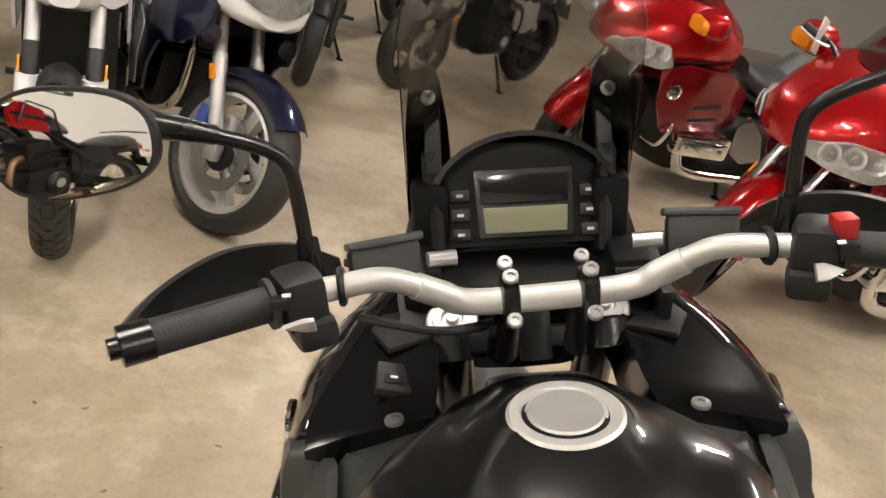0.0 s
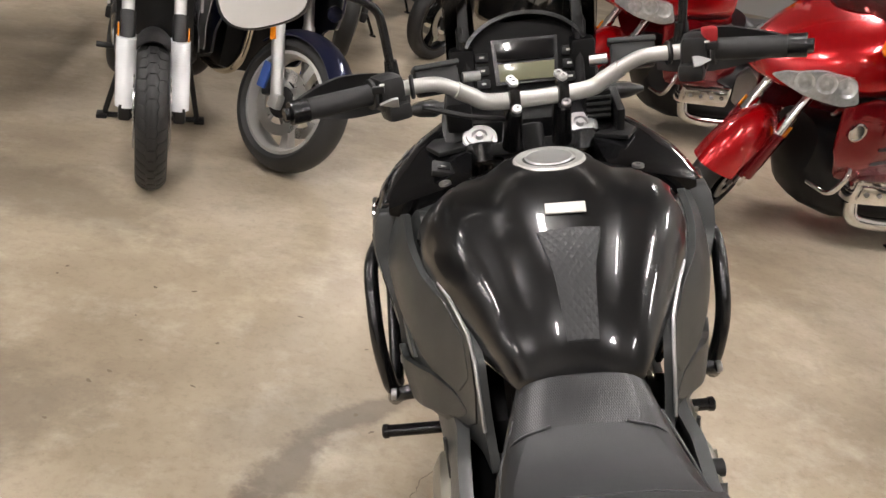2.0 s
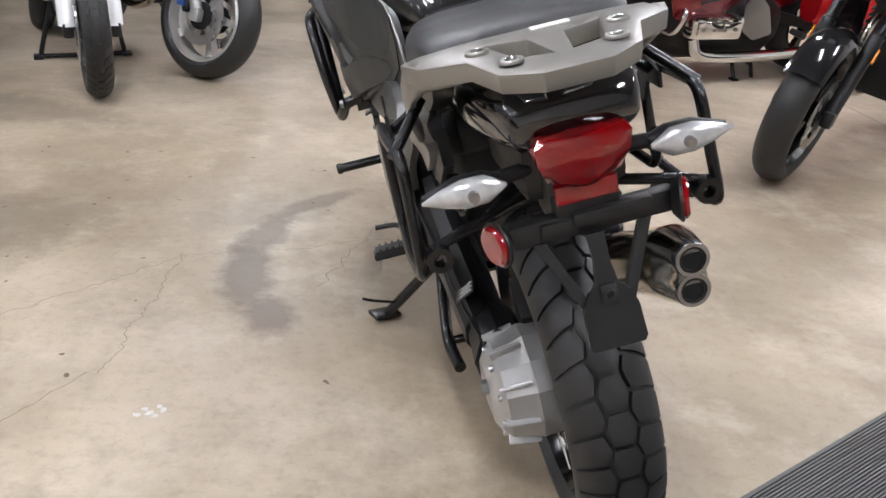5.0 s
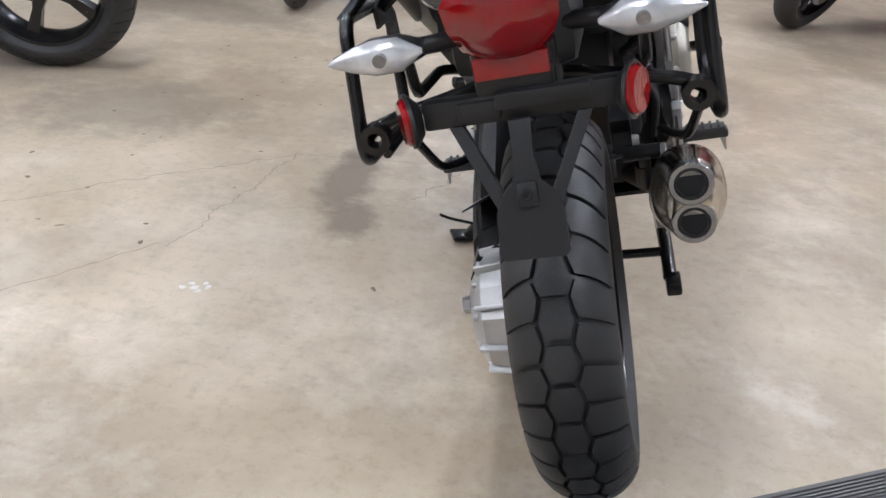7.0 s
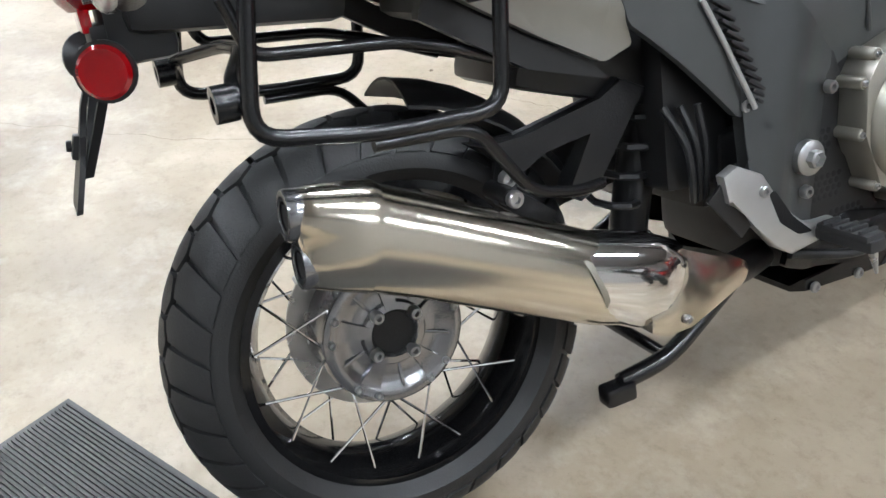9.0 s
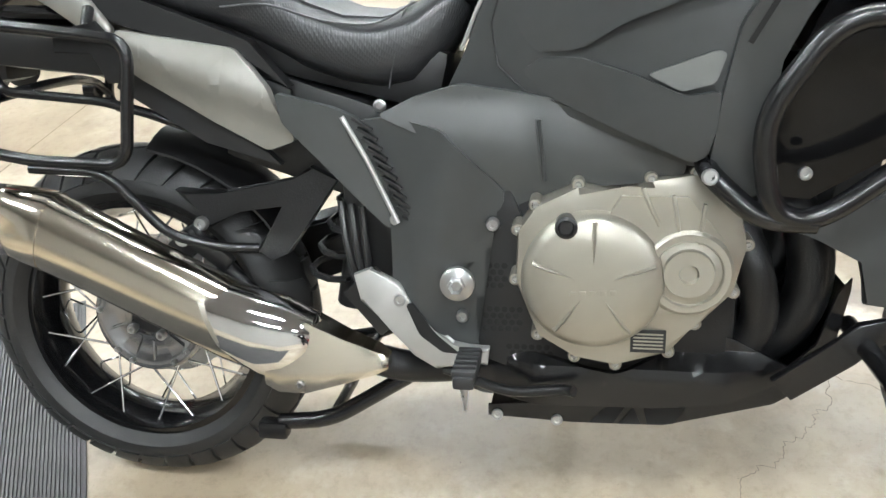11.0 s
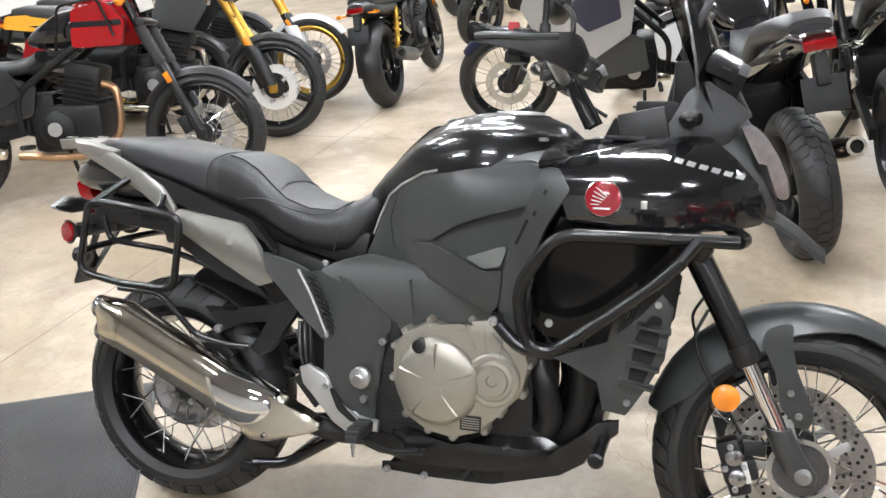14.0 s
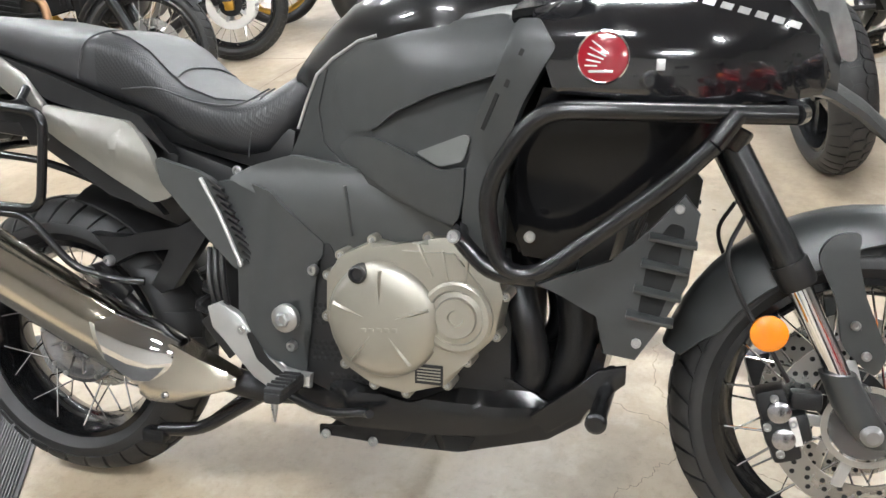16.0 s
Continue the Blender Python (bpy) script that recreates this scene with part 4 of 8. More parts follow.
        for y0, z0, rows, cols in ((0.664, 0.445, 4, 3), (0.664, 0.375, 4, 5), (0.70, 0.325, 3, 6)):
            for k, j in [(k, j) for k in range(rows) for j in range(cols)]:
                y, z = y0 + 0.0115 * j + 0.0057 * (k % 2), z0 + 0.0105 * k
                # flat dark hexagon on the cover, painting a hole's shade
                part("grille_hole_shade", lathe([(sx * 0.1853, 0.0050), (sx * 0.1857, 0.001)], 6, "x", (0, y, z)), "darkhole", gr)
        # highway peg at the front foot of the guard
        pg = part("guard_peg", lathe([(0, 0.014), (0.222, 0.014), (0.223, 0.0165), (0.234, 0.0165), (0.238, 0.012), (0.238, 0.001)], 18, "x"), "satin", r, "black guard peg", Matrix.Translation((sx * 0.135, 1.205, 0.384)) @ Matrix.Rotation(0 if sx > 0 else math.pi, 4, "Z"))
        part("peg_bracket", merge(plate([(1.11, 0.30), (1.19, 0.36), (1.235, 0.40), (1.235, 0.43), (1.19, 0.42), (1.16, 0.39), (1.08, 0.33)], sx * 0.22, sx * 0.235, 0.003)), "satin", pg)

    # frame spars, pivot plates, footrest hangers
    for sx in (-1, 1):
        spar = part("frame_spar", skin([(0.505, 0.703), (0.555, 0.728), (0.627, 0.748), (0.78, 0.725), (0.862, 0.700), (0.948, 0.645), (0.940, 0.620), (0.835, 0.606), (0.76, 0.592), (0.716, 0.572), (0.68, 0.555), (0.665, 0.60), (0.61, 0.665), (0.56, 0.68)], lambda y, z: 0.182 + 0.13 * max(0, y - 0.72) + 0.018 * math.sin(max(0, min(1, (z - 0.585) / 0.14)) * 3.1), 0.02, 0.011, sx, 0.012), "spar", r, "grey frame side cover")
        part("spar_rib", rod((sx * 0.205, 0.742, 0.70), (sx * 0.203, 0.752, 0.612), 0.0035, 8), "panel", spar)
        pv = part("pivot_plate", skin([(0.475, 0.695), (0.53, 0.701), (0.602, 0.684), (0.647, 0.639), (0.693, 0.593), (0.690, 0.568), (0.661, 0.546), (0.628, 0.505), (0.635, 0.40), (0.655, 0.345), (0.60, 0.34), (0.56, 0.37), (0.52, 0.44), (0.565, 0.505), (0.555, 0.575), (0.52, 0.63)], lambda y, z: 0.188 + 0.026 * math.exp(-(((y - 0.605 - 0.25 * (z - 0.6)) / 0.06) ** 2)), 0.022, 0.014, sx, 0.008), "panel", r, "dark grey swingarm pivot plate")
        part("pivot_nut", merge(lathe([(0, 0.026), (0.012, 0.026), (0.015, 0.022)], 24, "x"), lathe([(0.012, 0.014), (0.026, 0.014), (0.028, 0.011), (0.02, 0.008), (0.02, 0.001)], 6, "x")), "bolt", pv, "", Matrix.Translation((sx * 0.206, 0.624, 0.455)) @ Matrix.Rotation(0 if sx > 0 else math.pi, 4, "Z"))
        for y, z in ((0.677, 0.546), (0.63, 0.40)):
            part("plate_bolt", bolt((sx * 0.198, y, z), (sx, 0, 0), 0.010, 0.012), "bolt", pv)
        rs = part("rear_side_panel", skin([(0.345, 0.735), (0.44, 0.715), (0.475, 0.70), (0.52, 0.63), (0.555, 0.555), (0.545, 0.53), (0.515, 0.535), (0.42, 0.63), (0.355, 0.69)], lambda y, z: 0.175 + 0.02 * math.sin((y - 0.34) * 12), 0.016, 0.02, sx, 0.008), "spar", r, "dark grey rear side panel with slatted vent")
        vent = part("vent_frame", tube([(sx * 0.2, 0.455, 0.703), (sx * 0.2, 0.49, 0.64), (sx * 0.205, 0.535, 0.545)], 0.004, 8), "silver", rs)
        for k in range(11):
            t = k / 10
            part("vent_slat", box((sx * 0.198, 0.485 + 0.07 * t, 0.692 - 0.145 * t), (0.012, 0.034, 0.005), 0.0015, (-32, 0, 0)), "plastic", rs)
        part("panel_bolt", bolt((sx * 0.192, 0.530, 0.548), (sx, 0, 0), 0.0095), "bolt", rs)
        hang = part("footrest_hanger", plate([(0.465, 0.465), (0.490, 0.475), (0.536, 0.452), (0.558, 0.415), (0.585, 0.376), (0.615, 0.352), (0.672, 0.353), (0.669, 0.325), (0.635, 0.330), (0.59, 0.316), (0.556, 0.336), (0.52, 0.378), (0.504, 0.405), (0.474, 0.424)], sx * 0.198, sx * 0.217, 0.005), "silver", r, "silver cast footrest hanger")
        part("hanger_recess", skin([(0.565, 0.372), (0.60, 0.345), (0.628, 0.343), (0.59, 0.375), (0.555, 0.425), (0.545, 0.42)], lambda y, z: 0.2178, 0.002, 0.05, sx, 0.006), "castblack", hang)
        part("hanger_bolt", bolt((sx * 0.216, 0.536, 0.427), (sx, 0, 0), 0.009), "bolt", hang)
        peg = part("footrest", merge(box((sx * 0.268, 0.645, 0.340), (0.10, 0.032, 0.02), 0.006), box((sx * 0.268, 0.645, 0.351), (0.09, 0.036, 0.012), 0.004)), "grip", r, "rider footrest with black rubber pad")
        for k in range(5):
            part("peg_rib", box((sx * (0.235 + 0.016 * k), 0.645, 0.359), (0.006, 0.034, 0.006), 0.002), "grip", peg)
        part("peg_feeler", rod((sx * 0.306, 0.645, 0.335), (sx * 0.312, 0.648, 0.297), 0.008, 10, r2=0.002), "bolt", peg)
        part("heel_guard", box((sx * 0.205, 0.50, 0.42), (0.006, 0.07, 0.09), 0.003, (40, 0, 0)), "plastic", r)
    part("brake_pedal", tube(smooth_path([(0.2, 0.60, 0.31), (0.225, 0.70, 0.29), (0.235, 0.78, 0.30), (0.25, 0.80, 0.305)]), 0.008, 10), "castblack", r)
    part("shift_lever", tube(smooth_path([(-0.2, 0.62, 0.33), (-0.23, 0.72, 0.33), (-0.24, 0.79, 0.34), (-0.3, 0.80, 0.345)]), 0.007, 10), "castblack", r)

    # single-sided swingarm with shaft drive on the left
    part("swingarm", merge(loft([[(x, y, z + dz) for x, dz in ((a, -h), (b2, -h), (b2, h), (a, h))] for y, z, a, b2, h in ((0.62, 0.455, -0.20, -0.09, 0.05), (0.40, 0.43, -0.185, -0.095, 0.052), (0.16, 0.36, -0.165, -0.09, 0.055), (0.05, 0.335, -0.15, -0.085, 0.06))]), box((0, 0.56, 0.46), (0.30, 0.08, 0.09), 0.02)), "castblack", r, "black swingarm with drive shaft")
    def facet(y, z, cx, w, h, n=9, turn=0.2):
        return [(cx + w * math.cos(2 * math.pi * k / n + turn), y, z + h * math.sin(2 * math.pi * k / n + turn)) for k in range(n)]

    sleeve = part("shaft_cover", loft([facet(y, z, cx, w, h, 10) for y, z, cx, w, h in ((0.58, 0.49, -0.145, 0.042, 0.048), (0.42, 0.455, -0.145, 0.046, 0.052), (0.24, 0.405, -0.138, 0.046, 0.052), (0.13, 0.365, -0.13, 0.046, 0.054))]), "castblack", r, "black cast drive shaft housing", sharp=25)
    tilt = (-18, -26, 0)
    lab2 = part("caution_label", box((-0.150, 0.19, 0.441), (0.040, 0.150, 0.003), 0.001, tilt), "plastic", sleeve, "black plate with white caution lettering")
    for k in range(12):
        part("label_line", box((0, 0, 0), (0.030 - 0.006 * (k % 3), 0.0045, 0.0008), 0), "white", lab2, "", pose(-0.150, 0.19, 0.441, *tilt) @ Matrix.Translation((0.002, 0.0115 * (k - 5.5), 0.0021)))
    fd = part("final_drive", merge(loft([[(x, RW.y + rr * math.cos(a), RW.z + rr * math.sin(a) * 1.02) for a in [2 * math.pi * k / 12 + 0.15 for k in range(12)]] for x, rr in ((-0.045, 0.105), (-0.085, 0.108), (-0.105, 0.100), (-0.140, 0.094), (-0.152, 0.080), (-0.164, 0.060), (-0.168, 0.030), (-0.168, 0.001))])), "silver", r, "silver ribbed cast final drive housing", sharp=18)
    part("drive_neck", loft([facet(y, z, -0.118, w, h, 9) for y, z, w, h in ((0.16, 0.372, 0.046, 0.050), (0.12, 0.362, 0.052, 0.058), (0.06, 0.342, 0.056, 0.070))]), "castblack", fd, "black neck of the shaft housing", sharp=25)
    for i in range(9):
        a = 2 * math.pi * i / 9 + 0.3
        part("drive_rib", box((-0.120, 0, 0.098), (0.060, 0.007, 0.022), 0.003, (0, -9, 0)), "silver", fd, "", Matrix.Translation(RW) @ Matrix.Rotation(a, 4, "X"))
        part("drive_bolt", bolt((-0.148, 0.080 * math.cos(a + 0.35), 0.080 * math.sin(a + 0.35)), (-1, 0, 0), 0.0065, 0.008), "bolt", fd, "", Matrix.Translation(RW))
    part("drive_plug", lathe([(0, 0.014), (-0.012, 0.014), (-0.014, 0.010), (-0.014, 0.001)], 6, "x"), "bolt", fd, "", Matrix.Translation(RW + V(-0.164, -0.035, 0.035)))
    disc(r, -0.04, RW, 0.138, 0.10)
    part("rear_caliper", box((-0.045, 0.09, 0.44), (0.06, 0.09, 0.05), 0.01, (40, 0, 0)), "castblack", r)
    # rear strut on the right and inner fender
    part("fender_bracket", plate([(0.14, 0.570), (0.22, 0.560), (0.346, 0.585), (0.376, 0.612), (0.42, 0.590), (0.33, 0.465), (0.30, 0.452), (0.275, 0.47), (0.335, 0.552), (0.25, 0.540), (0.195, 0.505), (0.178, 0.498), (0.19, 0.532)], 0.085, 0.118, 0.005), "castblack", r, "black cast fender bracket")
    part("bracket_bolt", bolt((0.118, 0.185, 0.515), (1, 0, 0), 0.012, 0.012), "bolt", r)
    part("battery_box", box((0, 0.37, 0.66), (0.20, 0.26, 0.16), 0.02, (-18, 0, 0)), "plastic", r, "black battery box under the seat")
    part("inner_mudguard", box((0.02, 0.49, 0.55), (0.24, 0.12, 0.24), 0.02), "plastic", r, "black inner mudguard")
    part("tail_tray", box((0, 0.24, 0.735), (0.22, 0.22, 0.08), 0.02, (-20, 0, 0)), "plastic", r)
    part("rear_shock", merge(rod((0.06, 0.47, 0.62), (0.05, 0.42, 0.36), 0.03), tube([V(0.06 + 0.04 * math.cos(t * 0.7), 0.46 - 0.002 * t + 0.04 * math.sin(t * 0.7), 0.58 - 0.0045 * t) for t in range(40)], 0.006, 6)), "castblack", r)
    rings = []
    for k in range(12):
        a = radians(150 - 92 * k / 11)
        ring = []
        for rr in (0.352, 0.356):
            seq = range(7) if rr == 0.352 else range(6, -1, -1)
            for j in seq:
                t = -1 + 2 * j / 6
                q = rr - 0.03 * abs(t) ** 2
                ring.append((0.08 * t, RW.y - q * math.cos(a), RW.z + q * math.sin(a)))
        rings.append(ring)
    part("hugger", loft(rings[:7]), "plastic", r, "black rear hugger", Matrix.Identity(4))
    for k in range(3):
        part("hydraulic_hose", tube(smooth_path([(0.14 + 0.012 * k, 0.43 + 0.02 * k, 0.56), (0.17, 0.445 + 0.015 * k, 0.50), (0.16, 0.46 + 0.01 * k, 0.42)]), 0.006, 8), "plastic", r)

    # silencer
    def sil_ring(y, z, lean, w, h, pinch=0.0, x=0.19, n=40):
        """An oval across the silencer, pinched to two rounds one over the other where it ends."""
        up = V(0, lean, math.sqrt(1 - lean * lean))
        out = []
        for k in range(n):
            a = 2 * math.pi * k / n
            ca, sa = math.cos(a), math.sin(a)
            ww = w * (1 - pinch * math.exp(-(sa / 0.32) ** 2))
            out.append(V(x, y, z) + V(ww * math.copysign(abs(ca) ** 0.85, ca), 0, 0) + up * h * math.copysign(abs(sa) ** 0.92, sa))
        return out

    ex = part("silencer", loft([sil_ring(*row) for row in ((-0.046, 0.517, 0.27, 0.0515, 0.0655), (-0.03, 0.509, 0.33, 0.052, 0.064), (0.02, 0.486, 0.42, 0.0525, 0.063), (0.16, 0.418, 0.43, 0.0525, 0.0625), (0.26, 0.370, 0.30, 0.052, 0.0625), (0.29, 0.356, 0.1, 0.050, 0.060))]), "steel", r, "polished steel twin-outlet silencer")
    part("end_cap", loft([sil_ring(*row) for row in ((-0.124, 0.533, -0.09, 0.030, 0.058, 0.34), (-0.120, 0.532, -0.09, 0.034, 0.061, 0.26), (-0.10, 0.528, 0.0, 0.040, 0.063, 0.14), (-0.07, 0.522, 0.16, 0.047, 0.065, 0.04), (-0.046, 0.517, 0.27, 0.0525, 0.0665), (-0.040, 0.514, 0.28, 0.0527, 0.0667))]), "steel", ex, "slanted polished end cap", sharp=45)
    part("silencer_strap", loft([sil_ring(*row) for row in ((0.232, 0.384, -0.35, 0.0545, 0.0745), (0.238, 0.381, -0.35, 0.0550, 0.0750), (0.244, 0.378, -0.35, 0.0545, 0.0745))], caps=False), "cover", ex, "pale riveted band")
    part("heat_shield", loft([sil_ring(*row) for row in ((0.215, 0.392, -0.2, 0.030, 0.050), (0.24, 0.380, -0.25, 0.0545, 0.0715), (0.30, 0.356, -0.1, 0.0555, 0.073), (0.345, 0.345, 0.05, 0.052, 0.068), (0.385, 0.338, 0.2, 0.040, 0.052), (0.40, 0.336, 0.2, 0.022, 0.03))]), "chrome", ex, "bright bulbous collector cover")
    part("link_pipe", loft([[V(x + sx * w, y, z) for x, w, y, z, sx in ((0.19, w, y, zb, -1), (0.19, w, y, zb, 1), (0.19, w * 1.05, y, zb + 0.35 * (zt - zb), 1), (0.19, w * 0.7, y, zt, 1), (0.19, w * 0.7, y, zt, -1), (0.19, w * 1.05, y, zb + 0.35 * (zt - zb), -1))] for y, zb, zt, w in ((0.318, 0.284, 0.34, 0.044), (0.34, 0.273, 0.372, 0.046), (0.385, 0.272, 0.385, 0.044), (0.44, 0.286, 0.358, 0.036), (0.495, 0.302, 0.336, 0.028), (0.512, 0.309, 0.325, 0.018))]), "steel", ex, "polished steel link pipe cover", sharp=30)
    part("cover_screw", bolt((0.236, 0.376, 0.288), (1, 0, -0.2), 0.007), "bolt", ex)
    part("link_tube", tube(smooth_path([(0.17, 0.47, 0.31), (0.14, 0.56, 0.285), (0.05, 0.75, 0.27)]), 0.026, 14), "castblack", ex)
    d = V(0, -1, 0.10).normalized()
    for gap in (0.030, -0.030):
        m = Matrix.Translation((0.190, -0.122 - 0.09 * gap, 0.533 + gap)) @ d.to_track_quat("Z", "Y").to_matrix().to_4x4()
        tip = part("outlet", lathe([(-0.02, 0.030), (0.004, 0.0305), (0.0075, 0.0285), (0.0075, 0.0225), (0.002, 0.0205), (-0.035, 0.020)], 32, "z", closed=True), "gunmetal", ex, "", m)
        part("outlet_ring", lathe([(0.0062, 0.0220), (0.0062, 0.0180), (0.003, 0.0180), (0.003, 0.0220)], 28, "z", closed=True), "castblack", tip, "", m)
        part("outlet_inside", lathe([(0.0040, 0.0215), (0.0044, 0.001)], 24, "z"), "darkhole", tip, "", m)
    part("silencer_clamp", merge(rod((0.13, 0.20, 0.47), (0.13, 0.27, 0.40), 0.013), box((0.135, 0.20, 0.475), (0.02, 0.09, 0.03), 0.005, (-38, 0, 0)), rod((0.10, 0.17, 0.50), (0.16, 0.17, 0.50), 0.013)), "castblack", ex)
    part("clamp_bolt", bolt((0.162, 0.17, 0.50), (1, 0, 0), 0.012, 0.01), "bolt", ex)

    # seat: broad pillion pad stepping down to a narrow rider seat
    stations = [(-0.150, 0.965, 0.985, 0.122), (-0.143, 0.955, 0.999, 0.140), (-0.10, 0.94, 1.006, 0.154), (-0.02, 0.915, 1.0, 0.160), (0.06, 0.89, 0.987, 0.158), (0.13, 0.865, 0.976, 0.154), (0.20, 0.84, 0.972, 0.147), (0.255, 0.82, 0.962, 0.140), (0.30, 0.80, 0.94, 0.136),
                (0.345, 0.775, 0.90, 0.136), (0.38, 0.755, 0.874, 0.138), (0.44, 0.735, 0.852, 0.137), (0.50, 0.725, 0.847, 0.130), (0.545, 0.728, 0.862, 0.118), (0.58, 0.755, 0.885, 0.105), (0.615, 0.80, 0.905, 0.09), (0.635, 0.84, 0.91, 0.07)]
    pill = loft([egg(y, zb, zt, w, 4.2, 36, cx=-0.014 * min(1.0, max(0.0, (0.30 - y) / 0.2))) for y, zb, zt, w in stations[:7]])
    seat = part("pillion_seat", pill, "vinyl", r, "black vinyl pillion seat with seams", sharp=60)
    part("seat_seam", tube(smooth_path([(-0.148, 0.165, 0.88), (-0.140, 0.178, 0.945), (-0.10, 0.20, 0.969), (-0.04, 0.205, 0.9725), (0.04, 0.205, 0.9725), (0.10, 0.20, 0.969), (0.140, 0.178, 0.945), (0.148, 0.165, 0.88)]), 0.0022, 6), "vinyl", seat)
    ride = part("rider_seat", loft([egg(y, zb, zt, w, 4.2 - 1.2 * min(1.0, max(0.0, (y - 0.20) / 0.15)), 36, cx=-0.014 * min(1.0, max(0.0, (0.30 - y) / 0.2))) for y, zb, zt, w in stations[6:]]), "weave", r, "stepped black rider seat with carbon-look sides", sharp=60)
    part("seat_inset", loft([[(w * t + cx, y, z + 0.003 - drop * t * t) for t in (-1, -0.6, -0.2, 0.2, 0.6, 1)] + [(w * 0.97 * t + cx, y, z - drop - 0.012) for t in (1, 0, -1)] for y, z, w, drop, cx in ((0.212, 0.9705, 0.104, 0.004, -0.006), (0.255, 0.962, 0.106, 0.006, -0.003), (0.30, 0.940, 0.108, 0.009, 0), (0.345, 0.900, 0.110, 0.010, 0), (0.38, 0.874, 0.112, 0.011, 0), (0.44, 0.852, 0.108, 0.011, 0), (0.50, 0.847, 0.094, 0.010, 0), (0.535, 0.858, 0.080, 0.009, 0))]), "vinylsmooth", ride, "smooth matt seat top")
    part("seat_seam", tube(smooth_path([(-0.112, 0.36, 0.881), (-0.06, 0.352, 0.897), (0, 0.35, 0.9), (0.06, 0.352, 0.897), (0.112, 0.36, 0.881)]), 0.0018, 6), "vinyl", ride)
    for sx in (-1, 1):
        part("seat_seam", tube(smooth_path([(sx * 0.146, 0.26, 0.86), (sx * 0.136, 0.33, 0.862), (sx * 0.128, 0.41, 0.838), (sx * 0.122, 0.49, 0.832), (sx * 0.10, 0.55, 0.862)]), 0.0018, 6), "vinyl", ride)
        part("seat_seam", tube(smooth_path([(sx * 0.05, 0.535, 0.861), (sx * 0.10, 0.53, 0.842), (sx * 0.122, 0.522, 0.79), (sx * 0.118, 0.51, 0.735)]), 0.0018, 6), "vinyl", ride)
    part("seat_bolt", bolt((0.142, 0.50, 0.712), (1, 0, 0), 0.01), "bolt", ride)

    # tank
    tk = [(0.600, 0.86, 0.905, 0.088), (0.64, 0.84, 0.957, 0.112), (0.69, 0.82, 1.008, 0.138), (0.74, 0.81, 1.045, 0.164), (0.80, 0.80, 1.072, 0.193), (0.86, 0.80, 1.086, 0.215), (0.92, 0.80, 1.090, 0.226), (0.965, 0.80, 1.088, 0.204), (1.01, 0.81, 1.081, 0.168), (1.06, 0.84, 1.062, 0.130), (1.10, 0.88, 1.03, 0.085)]
    tank_rings = []
    for y, zb, zt, w in tk:
        ring = egg(y, zb, zt, w, 2.4, 44)
        ring = [(x, yy, z - 0.016 * math.exp(-((abs(x) - w * 0.56) / (w * 0.15)) ** 2) * (1 if z > (zb + zt) / 2 else 0) * (1 if 0.66 < y < 1.05 else 0.3)) for x, yy, z in ring]
        tank_rings.append(ring)
    tank = part("fuel_tank", loft(tank_rings), "gloss", r, "glossy black metallic fuel tank", sharp=70)
    part("filler_surround", lathe([(-0.010, 0.074), (0.004, 0.072), (0.006, 0.067), (0.002, 0.062), (0.002, 0.001)], 40, "z"), "plastic", tank, "black filler ring", pose(0.006, 0.948, 1.077, -1))
    cap = part("filler_cap", lathe([(0, 0.060), (0.008, 0.0595), (0.011, 0.056), (0.0105, 0.045), (0.007, 0.043), (0.0085, 0.041), (0.010, 0.001)], 44, "z"), "barmetal", tank, "brushed metal filler cap", pose(0.006, 0.948, 1.079, -1))
    part("cap_plate", lathe([(0.010, 0.039), (0.0125, 0.037), (0.0115, 0.001)], 32, "z"), "silver", cap, "smooth flap over the lock", pose(0.006, 0.948, 1.079, -1))
    part("tank_label", box((0.010, 0.783, 1.0672), (0.060, 0.021, 0.003), 0.001, (24, 0, -3)), "white", tank, "small white sticker")
    pad = part("tank_pad", loft([[(0.009 + w * t, y, z + 0.004 - 0.004 * t * t * (w / 0.05)) for t in (-1, -0.5, 0, 0.5, 1)] + [(0.009 + w * t, y, z - 0.010) for t in (1, 0, -1)] for y, z, w in ((0.745, 1.0485, 0.046), (0.732, 1.0405, 0.043), (0.705, 1.0195, 0.033), (0.68, 0.998, 0.028), (0.65, 0.9665, 0.025), (0.622, 0.933, 0.022))]), "pad", tank, "dark rubber tank pad with a fine diamond relief")

    # matt side panels, fairing and their lights
    for sx in (-1, 1):
        sp = part("tank_side_panel", skin([(0.600, 0.732), (0.63, 0.79), (0.665, 0.885), (0.70, 0.912), (0.76, 0.942), (0.87, 0.964), (1.02, 0.985), (1.075, 0.97), (1.05, 0.91), (0.998, 0.82), (0.985, 0.74), (0.968, 0.65), (0.95, 0.642), (0.785, 0.705), (0.72, 0.712), (0.66, 0.725)], tank_side_x, 0.014, 0.013, sx, 0.01), "panel", r, "dark grey matt side panel with a triangular vent", sharp=50)
